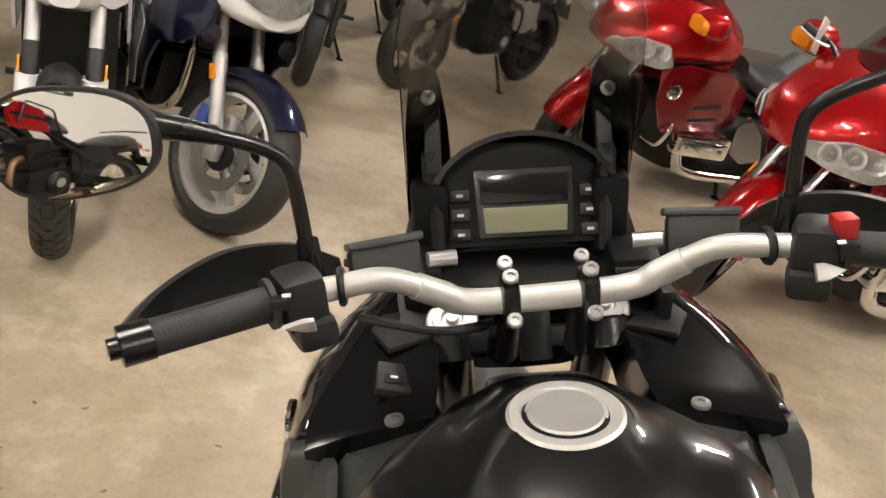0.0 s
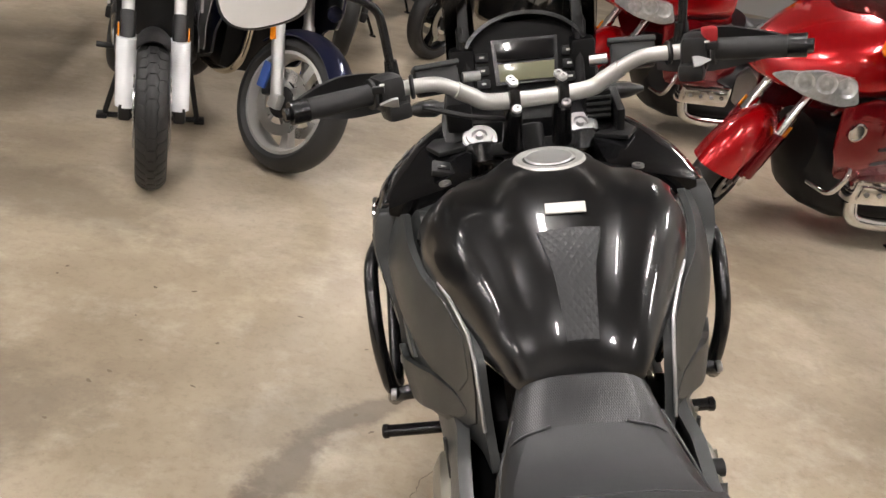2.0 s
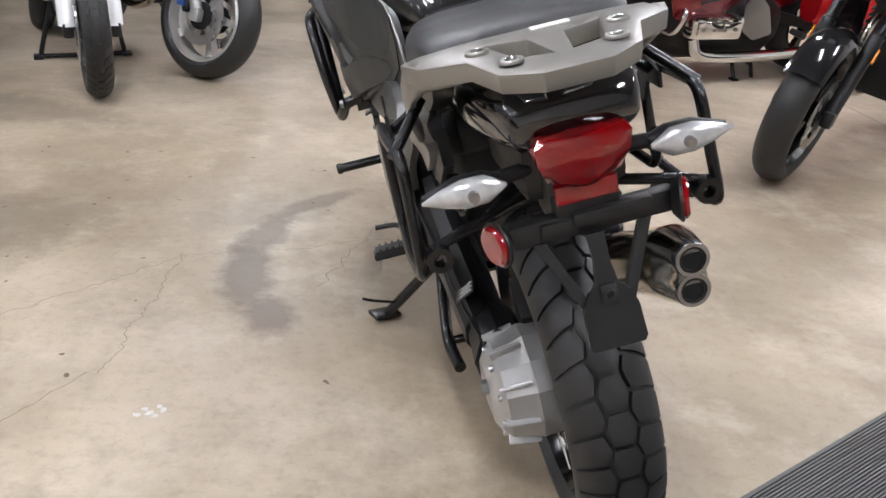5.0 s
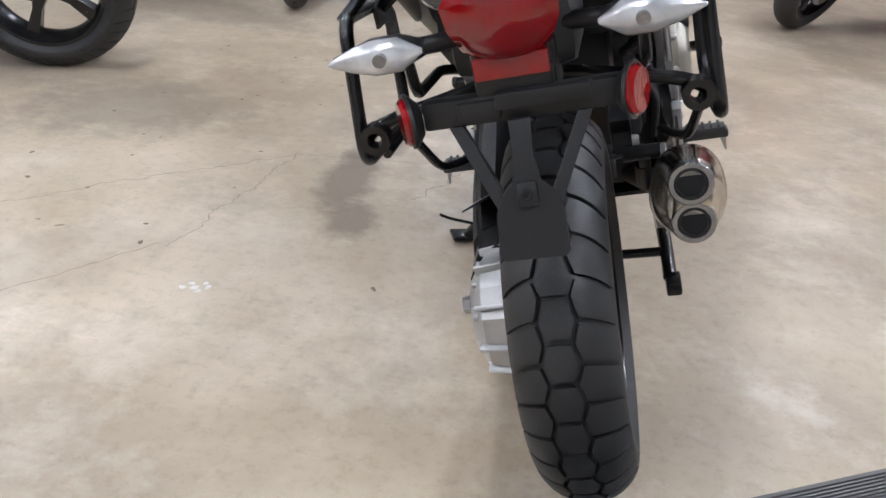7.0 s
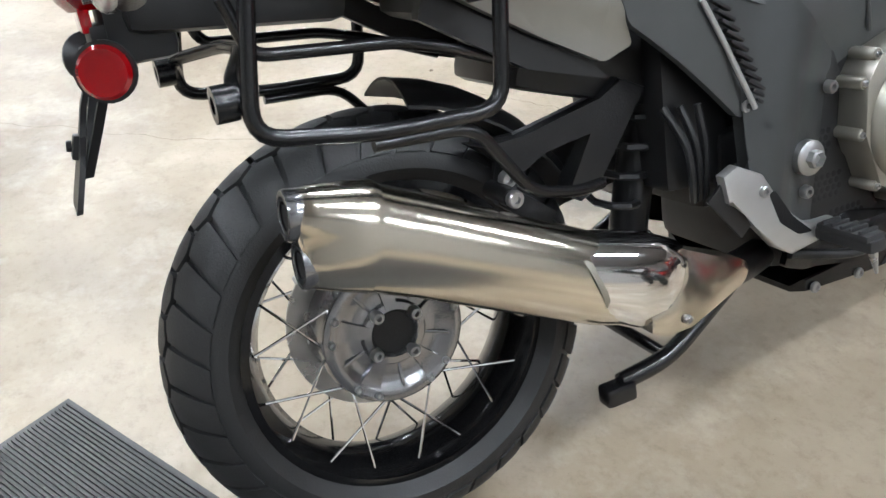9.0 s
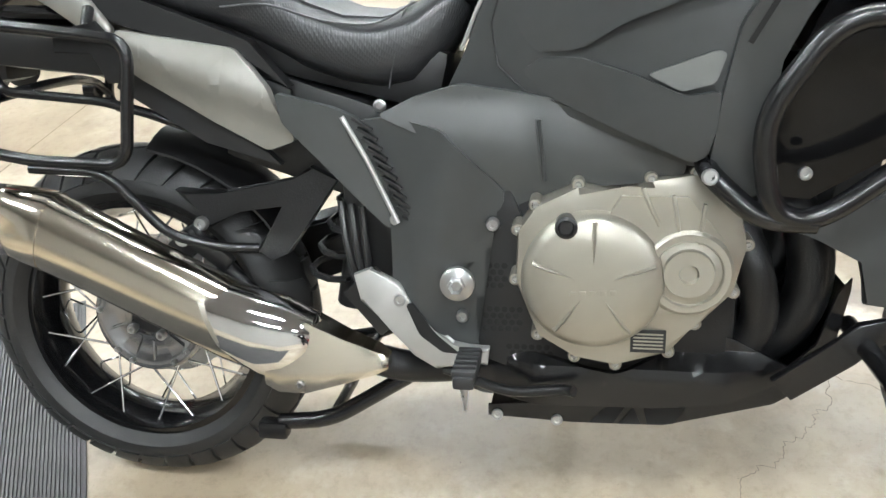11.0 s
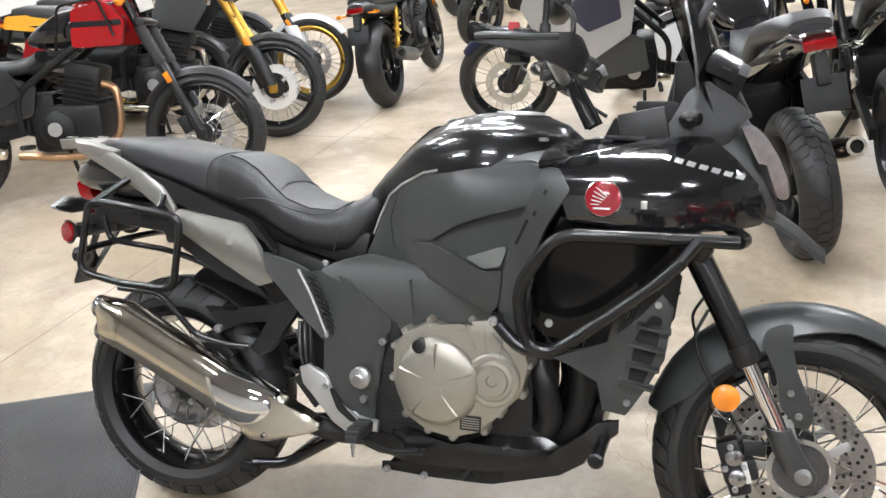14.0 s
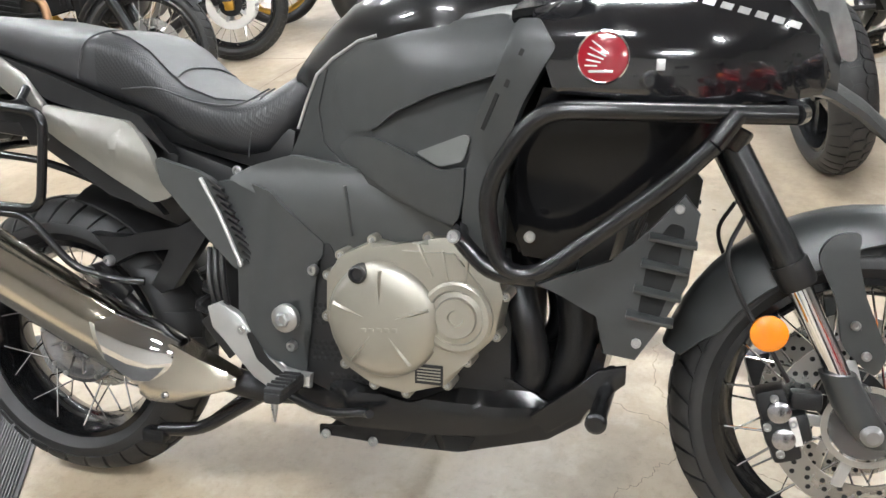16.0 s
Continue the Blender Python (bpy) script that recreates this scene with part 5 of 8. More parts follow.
        part("panel_shoulder", loft([[(sx * x, y, z) for x, z in ((xi, zi), (xo, zo), (xo, zo - 0.012), (xi, zi - 0.02))] for y, xi, zi, xo, zo in ((0.70, 0.130, 0.918, tank_side_x(0.70, 0.91) - 0.003, 0.911), (0.76, 0.160, 0.950, tank_side_x(0.76, 0.94) - 0.003, 0.940), (0.84, 0.188, 0.975, tank_side_x(0.84, 0.957) - 0.003, 0.957), (0.93, 0.195, 0.988, tank_side_x(0.93, 0.97) - 0.003, 0.970), (1.0, 0.160, 1.000, tank_side_x(1.0, 0.98) - 0.003, 0.980), (1.05, 0.125, 1.008, tank_side_x(1.05, 0.978) - 0.003, 0.977))]), "panel", sp, "", None, 50)
        part("panel_upper", skin([(0.735, 0.79), (0.80, 0.797), (0.85, 0.83), (0.93, 0.862), (1.035, 0.892), (1.068, 0.965), (1.03, 0.978), (0.87, 0.958), (0.77, 0.936), (0.715, 0.90), (0.70, 0.84)], raised_x, 0.012, 0.014, sx, 0.012), "panel", sp, "", None, 50)
        part("panel_arm", skin([(0.715, 0.765), (0.745, 0.785), (0.80, 0.786), (0.87, 0.766), (0.935, 0.740), (0.978, 0.748), (0.975, 0.70), (0.966, 0.662), (0.948, 0.652), (0.86, 0.687), (0.785, 0.718), (0.74, 0.738)], raised_x, 0.012, 0.014, sx, 0.01), "panel", sp, "", None, 50)
        part("side_vent", skin([(0.886, 0.766), (0.972, 0.798), (0.984, 0.795), (0.972, 0.756), (0.93, 0.744)], lambda y, z: tank_side_x(y, z) + 0.008, 0.006, 0.012, sx, 0.008), "ventgrey", sp, "pale grey vent insert")
        part("panel_seam", tube([(sx * (tank_side_x(y, z) + 0.001), y, z) for y, z in ((0.69, 0.90), (0.67, 0.83), (0.68, 0.77), (0.72, 0.735), (0.80, 0.715), (0.88, 0.68))], 0.0018, 6), "plastic", sp)
        for yy, zz in ((1.062, 0.90), (1.022, 0.835)):
            # dark strip set on the panel, its colour giving the slot's shade
            part("panel_slot_shade", skin([(yy - 0.018, zz - 0.026), (yy - 0.012, zz - 0.029), (yy + 0.015, zz + 0.026), (yy + 0.009, zz + 0.029)], lambda y, z: strut_x(y, z) + 0.0015, 0.004, 0.03, sx), "darkhole", sp, "dark strip painted for a shaded slot")
        part("edge_strip", tube([(sx * (tank_side_x(y, z) + 0.001), y, z + 0.002) for y, z in ((0.625, 0.79), (0.645, 0.84), (0.667, 0.886), (0.70, 0.913), (0.73, 0.928), (0.76, 0.943), (0.80, 0.951))], 0.003, 8), "silver", sp, "thin silver edge strip")
        st = part("front_strut_panel", skin([(1.062, 0.972), (1.095, 0.972), (1.122, 0.93), (1.072, 0.846), (1.043, 0.777), (1.035, 0.70), (1.035, 0.61), (1.0, 0.60), (0.968, 0.637), (0.980, 0.741), (0.997, 0.83), (1.032, 0.891)], strut_x, 0.035, 0.02, sx, 0.008), "panel", r, "dark grey matt edge panel")
        fr = part("fairing_side", skin([(1.08, 0.985), (1.18, 1.015), (1.30, 1.04), (1.385, 1.045), (1.44, 1.0), (1.49, 0.945), (1.512, 0.89), (1.50, 0.862), (1.46, 0.855), (1.38, 0.85), (1.30, 0.85), (1.12, 0.865)], fairing_x, 0.012, 0.022, sx, 0.008), "glossplain", r, "gloss black upper fairing", sharp=60)
        part("fairing_lower", skin([(1.10, 0.872), (1.36, 0.856), (1.35, 0.80), (1.33, 0.755), (1.20, 0.665), (1.11, 0.595), (1.06, 0.60), (1.035, 0.70)], lambda y, z: fairing_x(y, z) - 0.022, 0.01, 0.03, sx), "glossdeep", r, "gloss black lower fairing panel", sharp=60)
        bd = part("round_badge", lathe([(0, 0.036), (0.004, 0.036), (0.006, 0.033), (0.006, 0.001)], 36, "x"), "badge", fr, "round red enamel badge with a silver emblem", Matrix.Translation((sx * (fairing_x(1.19, 0.915) - 0.002), 1.19, 0.915)) @ Matrix.Rotation(0 if sx > 0 else math.pi, 4, "Z") @ Matrix.Rotation(radians(-4), 4, "Y"))
        part("badge_rim", lathe([(0, 0.038), (0.005, 0.038), (0.0065, 0.0365), (0.005, 0.035)], 36, "x", closed=True), "chrome", bd, "", bd_m(sx))
        for k in range(5):
            part("badge_emblem", box((0.0065, -0.004 - 0.003 * k, 0.014 - 0.0065 * k), (0.0012, 0.030 - 0.003 * k, 0.0019), 0.0004, (-38 + 9 * k, 0, 0)), "silver", bd, "", bd_m(sx))
        part("badge_emblem", box((0.0065, -0.002, -0.02), (0.0012, 0.034, 0.0035), 0.0004), "silver", bd, "", bd_m(sx))
        for k in range(7):
            y, z = 1.296 + 0.0242 * k, 1.003 - 0.0062 * k
            part("letter_bar", skin([(y, z - 0.0055), (y + 0.004, z + 0.0035), (y + 0.020, z - 0.0010), (y + 0.016, z - 0.0100)], lambda yy, zz: fairing_x(yy, zz) + 0.001, 0.0015, 0.02, sx), "silver", fr)
        # top of the fairing
        b = loft([[(sx * x, y, z) for x, z in ((x0 - 0.004, z0 - 0.09), (x0, z0), (x0 + 0.3 * (x1 - x0), z0 - 0.2 * (z0 - z1)), (x0 + 0.7 * (x1 - x0), z0 - 0.62 * (z0 - z1)), (x1, z1), (x1, z1 - 0.012), (x0 + 0.01, z0 - 0.09))] for y, x0, z0, x1, z1 in [(y, x0, z0, fairing_x(y, z1) - 0.003, z1) for y, x0, z0, z1 in ((1.048, 0.128, 1.020, 0.984), (1.062, 0.124, 1.025, 0.987), (1.10, 0.120, 1.028, 0.992), (1.18, 0.118, 1.032, 1.012), (1.28, 0.118, 1.042, 1.034), (1.38, 0.100, 1.050, 1.040))]])
        top = part("fairing_top", b, "glossdeep", r, "gloss black fairing top panel", sharp=28)
        part("fairing_screw", bolt((sx * 0.17, 1.037, 1.025), (sx * 0.1, 0, 1), 0.011), "bolt", top)
        part("fairing_screw", bolt((sx * 0.29, 1.085, 0.645), (sx, 0, 0), 0.009), "bolt", r)
        part("small_marker", box((sx * (fairing_x(1.27, 0.905) + 0.002), 1.27, 0.905), (0.004, 0.012, 0.016), 0.001), "silver", fr)
        if sx < 0:
            sw = part("switch_panel", box((-0.172, 1.125, 1.022), (0.046, 0.062, 0.012), 0.004, (0, 14, 0)), "plastic", top)
            part("rocker_switch", box((-0.172, 1.118, 1.028), (0.026, 0.022, 0.006), 0.003, (0, 8, 0)), "castblack", sw)
            part("switch_mark", box((-0.172, 1.118, 1.0315), (0.009, 0.004, 0.001), 0, (0, 14, 0)), "white", sw)
        # radiator shroud with slats
        rad_sh = part("radiator_shroud", plate([(1.074, 0.555), (1.13, 0.542), (1.188, 0.512), (1.195, 0.448), (1.248, 0.441), (1.285, 0.50), (1.323, 0.571), (1.336, 0.682), (1.312, 0.711), (1.255, 0.648), (1.206, 0.597)], sx * 0.212, sx * 0.230, 0.004), "panel", r, "dark grey slatted radiator shroud")
        for k in range(4):
            part("shroud_slat", box((sx * 0.236, 1.268 + 0.010 * k, 0.515 + 0.042 * k), (0.024, 0.074, 0.007), 0.0025, (-10, sx * 16, 0)), "panel", rad_sh)
        # dark sheet on the solid shroud imitates the shaded gap behind its slats
        part("shroud_opening_shade", skin([(1.248, 0.51), (1.282, 0.515), (1.305, 0.585), (1.315, 0.662), (1.293, 0.668), (1.262, 0.622)], lambda y, z: 0.2315, 0.002, 0.05, sx, 0.008), "darkhole", rad_sh, "dark sheet painted as the shade behind the slats")
        for y, z in ((1.249, 0.506 - 0.035), (1.305, 0.690)):
            part("shroud_bolt", bolt((sx * 0.230, y, z), (sx, 0, 0), 0.008), "bolt", rad_sh)
        # crash bar
        loop = rounded_path([(sx * 0.312, 1.348, 0.795), (sx * 0.312, 1.30, 0.745), (sx * 0.310, 1.10, 0.585), (sx * 0.316, 1.04, 0.597), (sx * 0.328, 1.02, 0.72), (sx * 0.334, 1.10, 0.84), (sx * 0.330, 1.2, 0.841), (sx * 0.275, 1.455, 0.836)], 0.05, 6)
        cb = part("crash_bar", tube(loop, 0.0145, 14), "satin", r, "black tubular crash bar")
        part("crash_bar_stay", tube(rounded_path([(sx * 0.275, 1.455, 0.836), (sx * 0.23, 1.47, 0.836), (sx * 0.1, 1.42, 0.86)], 0.02), 0.0145, 12), "satin", cb)
        part("crash_bar_stay", rod((sx * 0.312, 1.348, 0.795), (sx * 0.30, 1.378, 0.838), 0.0145), "satin", cb)
        part("crash_bar_stay", tube(rounded_path([(sx * 0.25, 0.966, 0.648), (sx * 0.295, 0.970, 0.640), (sx * 0.313, 1.03, 0.588), (sx * 0.310, 1.10, 0.585)], 0.03), 0.0145, 12), "satin", cb)
        part("bar_bolt", bolt((sx * 0.30, 0.967, 0.641), (sx, 0, 0.1), 0.011, 0.01), "bolt", cb)

    # nose, headlamp, beak, screen
    nose = part("nose_cowl", loft([egg(y, zb, zt, w, 2.8, 24, wb=wb) for y, zb, zt, w, wb in ((1.33, 0.90, 1.10, 0.15, 0.15), (1.40, 0.88, 1.11, 0.145, 0.15), (1.46, 0.865, 1.085, 0.125, 0.14), (1.505, 0.855, 1.03, 0.105, 0.12), (1.53, 0.85, 0.95, 0.08, 0.10))]), "panel", r, "dark grey nose cowl")
    for sx in (-1, 1):
        part("headlamp", skin([(1.446, 1.066), (1.47, 1.07), (1.50, 1.045), (1.53, 1.0), (1.55, 0.955), (1.557, 0.912), (1.535, 0.91), (1.515, 0.945), (1.48, 1.0)], lambda y, z: 0.158 - 0.72 * (y - 1.43), 0.02, 0.02, sx, 0.012), "reflector", nose, "faceted headlamp")
        part("headlamp_glass", skin([(1.440, 1.072), (1.478, 1.077), (1.526, 1.031), (1.557, 0.974), (1.565, 0.905), (1.525, 0.903), (1.506, 0.942), (1.471, 0.998)], lambda y, z: 0.166 - 0.72 * (y - 1.43), 0.004, 0.02, sx, 0.012), "clearlens", nose)
        part("screen_side_panel", skin([(1.25, 1.025), (1.30, 1.062), (1.335, 1.135), (1.372, 1.160), (1.43, 1.125), (1.472, 1.085), (1.442, 1.072), (1.43, 1.03), (1.40, 1.02), (1.33, 1.03)], cowl_x, 0.03, 0.03, sx, 0.012), "castblack", r, "dark grey cowl beside the screen")
        part("screen_arm", merge(rod((sx * 0.11, 1.30, 1.10), (sx * 0.115, 1.33, 1.24), 0.011, 8), box((sx * 0.112, 1.345, 1.27), (0.022, 0.018, 0.13), 0.006, (-24, 0, 0)), box((sx * 0.122, 1.335, 1.19), (0.012, 0.03, 0.09), 0.004)), "castblack", r, "black screen bracket")
        part("screen_mount", loft([[(sx * x0, y, z), (sx * x1, y - 0.03, z), (sx * x1, y - 0.024, z), (sx * x0, y + 0.008, z)] for z, y, x0, x1 in ((1.12, 1.385, 0.085, 0.150), (1.20, 1.375, 0.088, 0.150), (1.27, 1.360, 0.092, 0.148), (1.33, 1.345, 0.100, 0.140), (1.352, 1.34, 0.108, 0.128))]), "satin", r, "black screen mounting plate")
        part("screen_screw", bolt((sx * 0.115, 1.328, 1.312), (0, -1, 0.3), 0.010), "bolt", r)
        part("front_indicator", merge(rod((sx * 0.14, 1.345, 1.078), (sx * 0.20, 1.335, 1.08), 0.012), loft([egg_y2(x * sx, 1.345, 1.078, w, h) for x, w, h in ((0.165, 0.010, 0.010), (0.185, 0.022, 0.018), (0.215, 0.022, 0.015), (0.245, 0.006, 0.005))])), "plastic", r)
        part("front_indicator_lens", loft([egg_y2(x * sx, 1.362, 1.078, w, h) for x, w, h in ((0.17, 0.004, 0.006), (0.19, 0.010, 0.016), (0.22, 0.009, 0.012), (0.243, 0.003, 0.004))]), "clearlens", r)
        part("inner_cowl", loft([[(sx * x, y, z) for x, z in ((x0, z0), (x1, z1), (x1, z1 - 0.03), (x0, z0 - 0.03))] for y, x0, z0, x1, z1 in ((1.22, 0.12, 1.05, 0.17, 1.032), (1.30, 0.115, 1.12, 0.158, 1.07), (1.36, 0.11, 1.14, 0.15, 1.10))]), "plastic", r)
        part("fairing_wing", plate([(0.12, 1.20), (0.18, 1.17), (0.205, 1.22), (0.19, 1.26), (0.12, 1.27)] if sx > 0 else [(-0.12, 1.20), (-0.18, 1.17), (-0.205, 1.22), (-0.19, 1.26), (-0.12, 1.27)], 1.030, 1.040, 0.004, plane="xy"), "plastic", r)
    part("beak", loft([[(w * t, y, z - 0.022 * t * t) for t in (-1, -0.5, 0, 0.5, 1)] + [(w * t, y, z - 0.012 - 0.022 * t * t) for t in (1, 0.5, 0, -0.5, -1)] for y, z, w in ((1.48, 0.905, 0.10), (1.53, 0.885, 0.085), (1.58, 0.852, 0.06), (1.625, 0.812, 0.03), (1.645, 0.80, 0.008))]), "panel", r, "dark grey pointed beak")
    scr = []
    for k in range(9):
        t = k / 8
        y, z, w = 1.475 - 0.165 * t - 0.02 * math.sin(t * 3.1), 1.09 + 0.42 * t, 0.152 - 0.006 * t - (0.05 if k == 8 else 0.012 if k == 7 else 0)
        curve = 0.085 * (1 - 0.25 * t)
        ring = [(w * s, y - curve * s * s, z) for s in np.linspace(-1, 1, 15)] + [(w * s * 0.985, y - 0.004 - curve * s * s, z) for s in np.linspace(1, -1, 15)]
        scr.append(ring)
    part("windscreen", loft(scr), "smoke", r, "smoked clear windscreen", sharp=50)

    # instrument pod
    POD = Matrix.Translation((0.006, 0.04, -0.035)) @ Matrix.Translation((0, 1.3, 1.19)) @ Matrix.Rotation(radians(-22), 4, "X") @ Matrix.Translation((0, -1.3, -1.19))
    pod = part("instrument_pod", loft([[(x * s, 1.30 + dy, z) for x, z in ((-0.115, 1.135), (-0.118, 1.20), (-0.105, 1.245), (-0.05, 1.272), (0.05, 1.272), (0.105, 1.245), (0.118, 1.20), (0.115, 1.135))] for dy, s in ((-0.015, 1.0), (0.06, 0.97), (0.10, 0.7))]), "dashblack", r, "black instrument pod", POD)
    part("pod_hood", loft([[(0.128 * math.cos(a) * s, 1.30 + dy, 1.19 + 0.095 * math.sin(a) * s) for a in [radians(160 - 140 * k / 14) for k in range(15)]] + [(0.120 * math.cos(a) * s, 1.30 + dy, 1.19 + 0.088 * math.sin(a) * s) for a in [radians(20 + 140 * k / 14) for k in range(15)]] for dy, s in ((-0.05, 1.0), (0.02, 1.02), (0.08, 0.95))]), "satin", pod, "gloss black visor", POD)
    part("pod_bezel", loft([[(x, y, z) for x, y, z in ((-w, 1.283, 1.15), (-w, 1.283, 1.232), (w, 1.283, 1.232), (w, 1.283, 1.15))] for w in (0.06,)] + [[(-0.062, 1.27, 1.146), (-0.066, 1.275, 1.236), (0.066, 1.275, 1.236), (0.062, 1.27, 1.146)]]), "satin", pod, "", POD)
    scr_face = part("display", plate([(-0.054, 1.152), (-0.056, 1.186), (0.056, 1.186), (0.054, 1.152)], 1.264, 1.27, 0.001, plane="xz"), "lcd", pod, "greenish-grey unlit display", POD)
    part("display_upper", plate([(-0.057, 1.192), (-0.06, 1.228), (0.06, 1.228), (0.057, 1.192)], 1.264, 1.27, 0.001, plane="xz"), "glossplain", pod, "", POD)
    for sx in (-1, 1):
        for k in range(3):
            part("pod_button", box((sx * 0.086, 1.278, 1.152 + 0.026 * k), (0.026, 0.012, 0.018), 0.004), "castblack", pod, "", POD)
            part("button_mark", box((sx * 0.086, 1.2715, 1.152 + 0.026 * k), (0.009, 0.001, 0.004), 0), "white", pod, "", POD)
    part("dash_shelf", box((0, 1.31, 1.055), (0.24, 0.12, 0.06), 0.015, (15, 0, 0)), "dashblack", r, "black dash shelf")
    for sx in (-1, 1):
        part("dash_block", box((sx * 0.135, 1.275, 1.085), (0.052, 0.09, 0.06), 0.010), "dashblack", r)
        part("pod_bracket", box((sx * 0.12, 1.33, 1.14), (0.05, 0.05, 0.12), 0.012), "dashblack", r)
    part("dash_side_slab", box((0.172, 1.25, 1.060), (0.016, 0.10, 0.07), 0.005, (12, 0, 0)), "plastic", r)
    for k in range(4):
        part("dash_grille", box((0.135, 1.228, 1.066 + 0.012 * k), (0.046, 0.008, 0.005), 0.001), "panel", r)

    # handlebar and its fittings
    left = [(-0.385, 0.940, 1.222), (-0.28, 0.990, 1.220), (-0.21, 1.022, 1.216), (-0.165, 1.042, 1.208), (-0.115, 1.058, 1.178), (-0.075, 1.066, 1.160)]
    right = [(-x, y, z) for x, y, z in left[::-1]]
    bars = Matrix.Translation((0, -0.012, 0.004)) @ STEER
    bar = part("handlebar", tube(smooth_path(left + right, 8), 0.0125, 16), "barmetal", r, "bare aluminium tapered handlebar", bars)
    part("handlebar_middle", tube(smooth_path([(-0.14, 1.050, 1.194), (-0.115, 1.058, 1.178), (-0.075, 1.066, 1.160), (0.075, 1.066, 1.160), (0.115, 1.058, 1.178), (0.14, 1.050, 1.194)], 8), 0.0145, 16), "barmetal", bar, "", bars)
    for sx in (-1, 1):
        cl = part("bar_clamp", merge(box((sx * 0.042, 1.066, 1.158), (0.02, 0.042, 0.052), 0.008), rod((sx * 0.042, 1.082, 1.150), (sx * 0.046, 1.135, 1.055), 0.0165, 16, r2=0.019)), "satin", bar, "black bar clamp", bars)
        for dy, dz in ((-0.006, 0.028), (-0.028, -0.012), (0.04, 0.022)):
            part("clamp_bolt", bolt((sx * 0.042, 1.062 + dy, 1.162 + dz), (0, -0.6, 0.8), 0.0085), "bolt", cl, "", bars)
        e, g = V(sx * 0.378, 0.943, 1.222), V(sx * 0.276, 0.992, 1.220)
        gr = part("grip", tube([g, g.lerp(e, 0.04), g.lerp(e, 0.06), g.lerp(e, 0.9), g.lerp(e, 0.93), e], 0.0175, 18), "grip", bar, "black rubber grip", bars)
        part("grip_flange", rod(g, g.lerp(e, 0.05), 0.025, 18), "grip", gr, "", bars)
        part("bar_weight", merge(rod(e, e + (e - g).normalized() * 0.028, 0.019, 16), rod(e + (e - g).normalized() * 0.028, e + (e - g).normalized() * 0.038, 0.010, 12)), "satin", bar, "", bars)
        sw = part("switch_housing", merge(box(V(sx * 0.252, 1.002, 1.218), (0.046, 0.055, 0.058), 0.014, (0, 0, -sx * 24)), box(V(sx * 0.242, 0.99, 1.19), (0.042, 0.045, 0.03), 0.01, (0, 0, -sx * 24))), "plastic", bar, "black switch housing", bars)
        part("indicator_switch", plate([(-0.010, -0.009), (0.0, -0.009), (0.021, 0), (0.0, 0.009), (-0.010, 0.009)], 0, 0.006, 0.0025, plane="xz"), "silver", sw, "", bars @ pose(sx * 0.245, 0.962, 1.212, -30, 0, 0 if sx > 0 else 180))
        part("switch_button", box(V(sx * 0.265, 0.967, 1.232), (0.020, 0.012, 0.012), 0.003), "castblack", sw, "", bars)
        part("switch_mark", box(V(sx * 0.258, 0.966, 1.2395), (0.008, 0.004, 0.001), 0, (30, 0, 0)), "white", sw, "", bars)
        if sx > 0:
            part("kill_switch", box(V(0.268, 0.985, 1.247), (0.022, 0.022, 0.022), 0.004), "markred", sw, "red engine stop switch", bars)
        part("bar_strap", tube([V(sx * 0.212, 1.021, 1.216) + V(0, 0.0165 * math.cos(a), 0.0165 * math.sin(a)) for a in [2 * math.pi * k / 14 for k in range(14)]], 0.0042, 6, True), "castblack", bar, "", bars)
        res = part("fluid_reservoir", box((sx * 0.170, 1.090, 1.203), (0.076, 0.036, 0.044), 0.008, (-24, 0, -sx * 12)), "plastic", bar, "square dark grey fluid reservoir", bars)
        part("reservoir_lid", box((sx * 0.170, 1.098, 1.226), (0.080, 0.040, 0.009), 0.003, (-24, 0, -sx * 12)), "panel", res, "", bars)
        part("sight_glass", lathe([(0, 0.010), (0.004, 0.010), (0.004, 0.008), (0.001, 0.007), (0.001, 0.001)], 18, "z"), "alu", res, "", bars @ pose(sx * 0.168, 1.0725, 1.197, 66, 0, -sx * 12))
        part("banjo_bolt", rod((sx * 0.125, 1.085, 1.205), (sx * 0.095, 1.09, 1.203), 0.009, 10), "bolt", bar, "", bars)
        part("lever", tube(smooth_path([(sx * 0.22, 1.05, 1.21), (sx * 0.28, 1.04, 1.205), (sx * 0.34, 1.01, 1.20), (sx * 0.395, 0.98, 1.20)]), 0.007, 10), "satin", bar, "", bars)
        if sx < 0:
            part("cable", tube(smooth_path([(sx * 0.20, 1.02, 1.18), (sx * 0.12, 1.03, 1.15), (sx * 0.06, 1.09, 1.12), (sx * 0.05, 1.16, 1.08)]), 0.0048, 8), "plastic", bar, "", bars)
        # hand guard
        gd = loft([[(sx * x, y, z + h), (sx * x, y + 0.012, z + h * 0.2), (sx * x, y, z - h), (sx * (x - 0.006), y - 0.006, z - h), (sx * (x - 0.006), y + 0.004, z + h * 0.2), (sx * (x - 0.006), y - 0.008, z + h)] for x, y, z, h in smooth4((0.225, 1.12, 1.185, 0.02), (0.27, 1.13, 1.187, 0.034), (0.33, 1.115, 1.19, 0.038), (0.37, 1.085, 1.195, 0.03), (0.397, 1.04, 1.202, 0.02), (0.408, 0.985, 1.208, 0.014), (0.408, 0.94, 1.214, 0.010))])
        hg = part("hand_guard", gd, "plastic", bar, "black plastic hand guard", bars)
        part("guard_strip", tube(smooth_path([(sx * 0.41, 0.935, 1.214), (sx * 0.411, 0.98, 1.214), (sx * 0.40, 1.04, 1.212), (sx * 0.37, 1.09, 1.216)]), 0.007, 8), "panel", hg, "", bars)
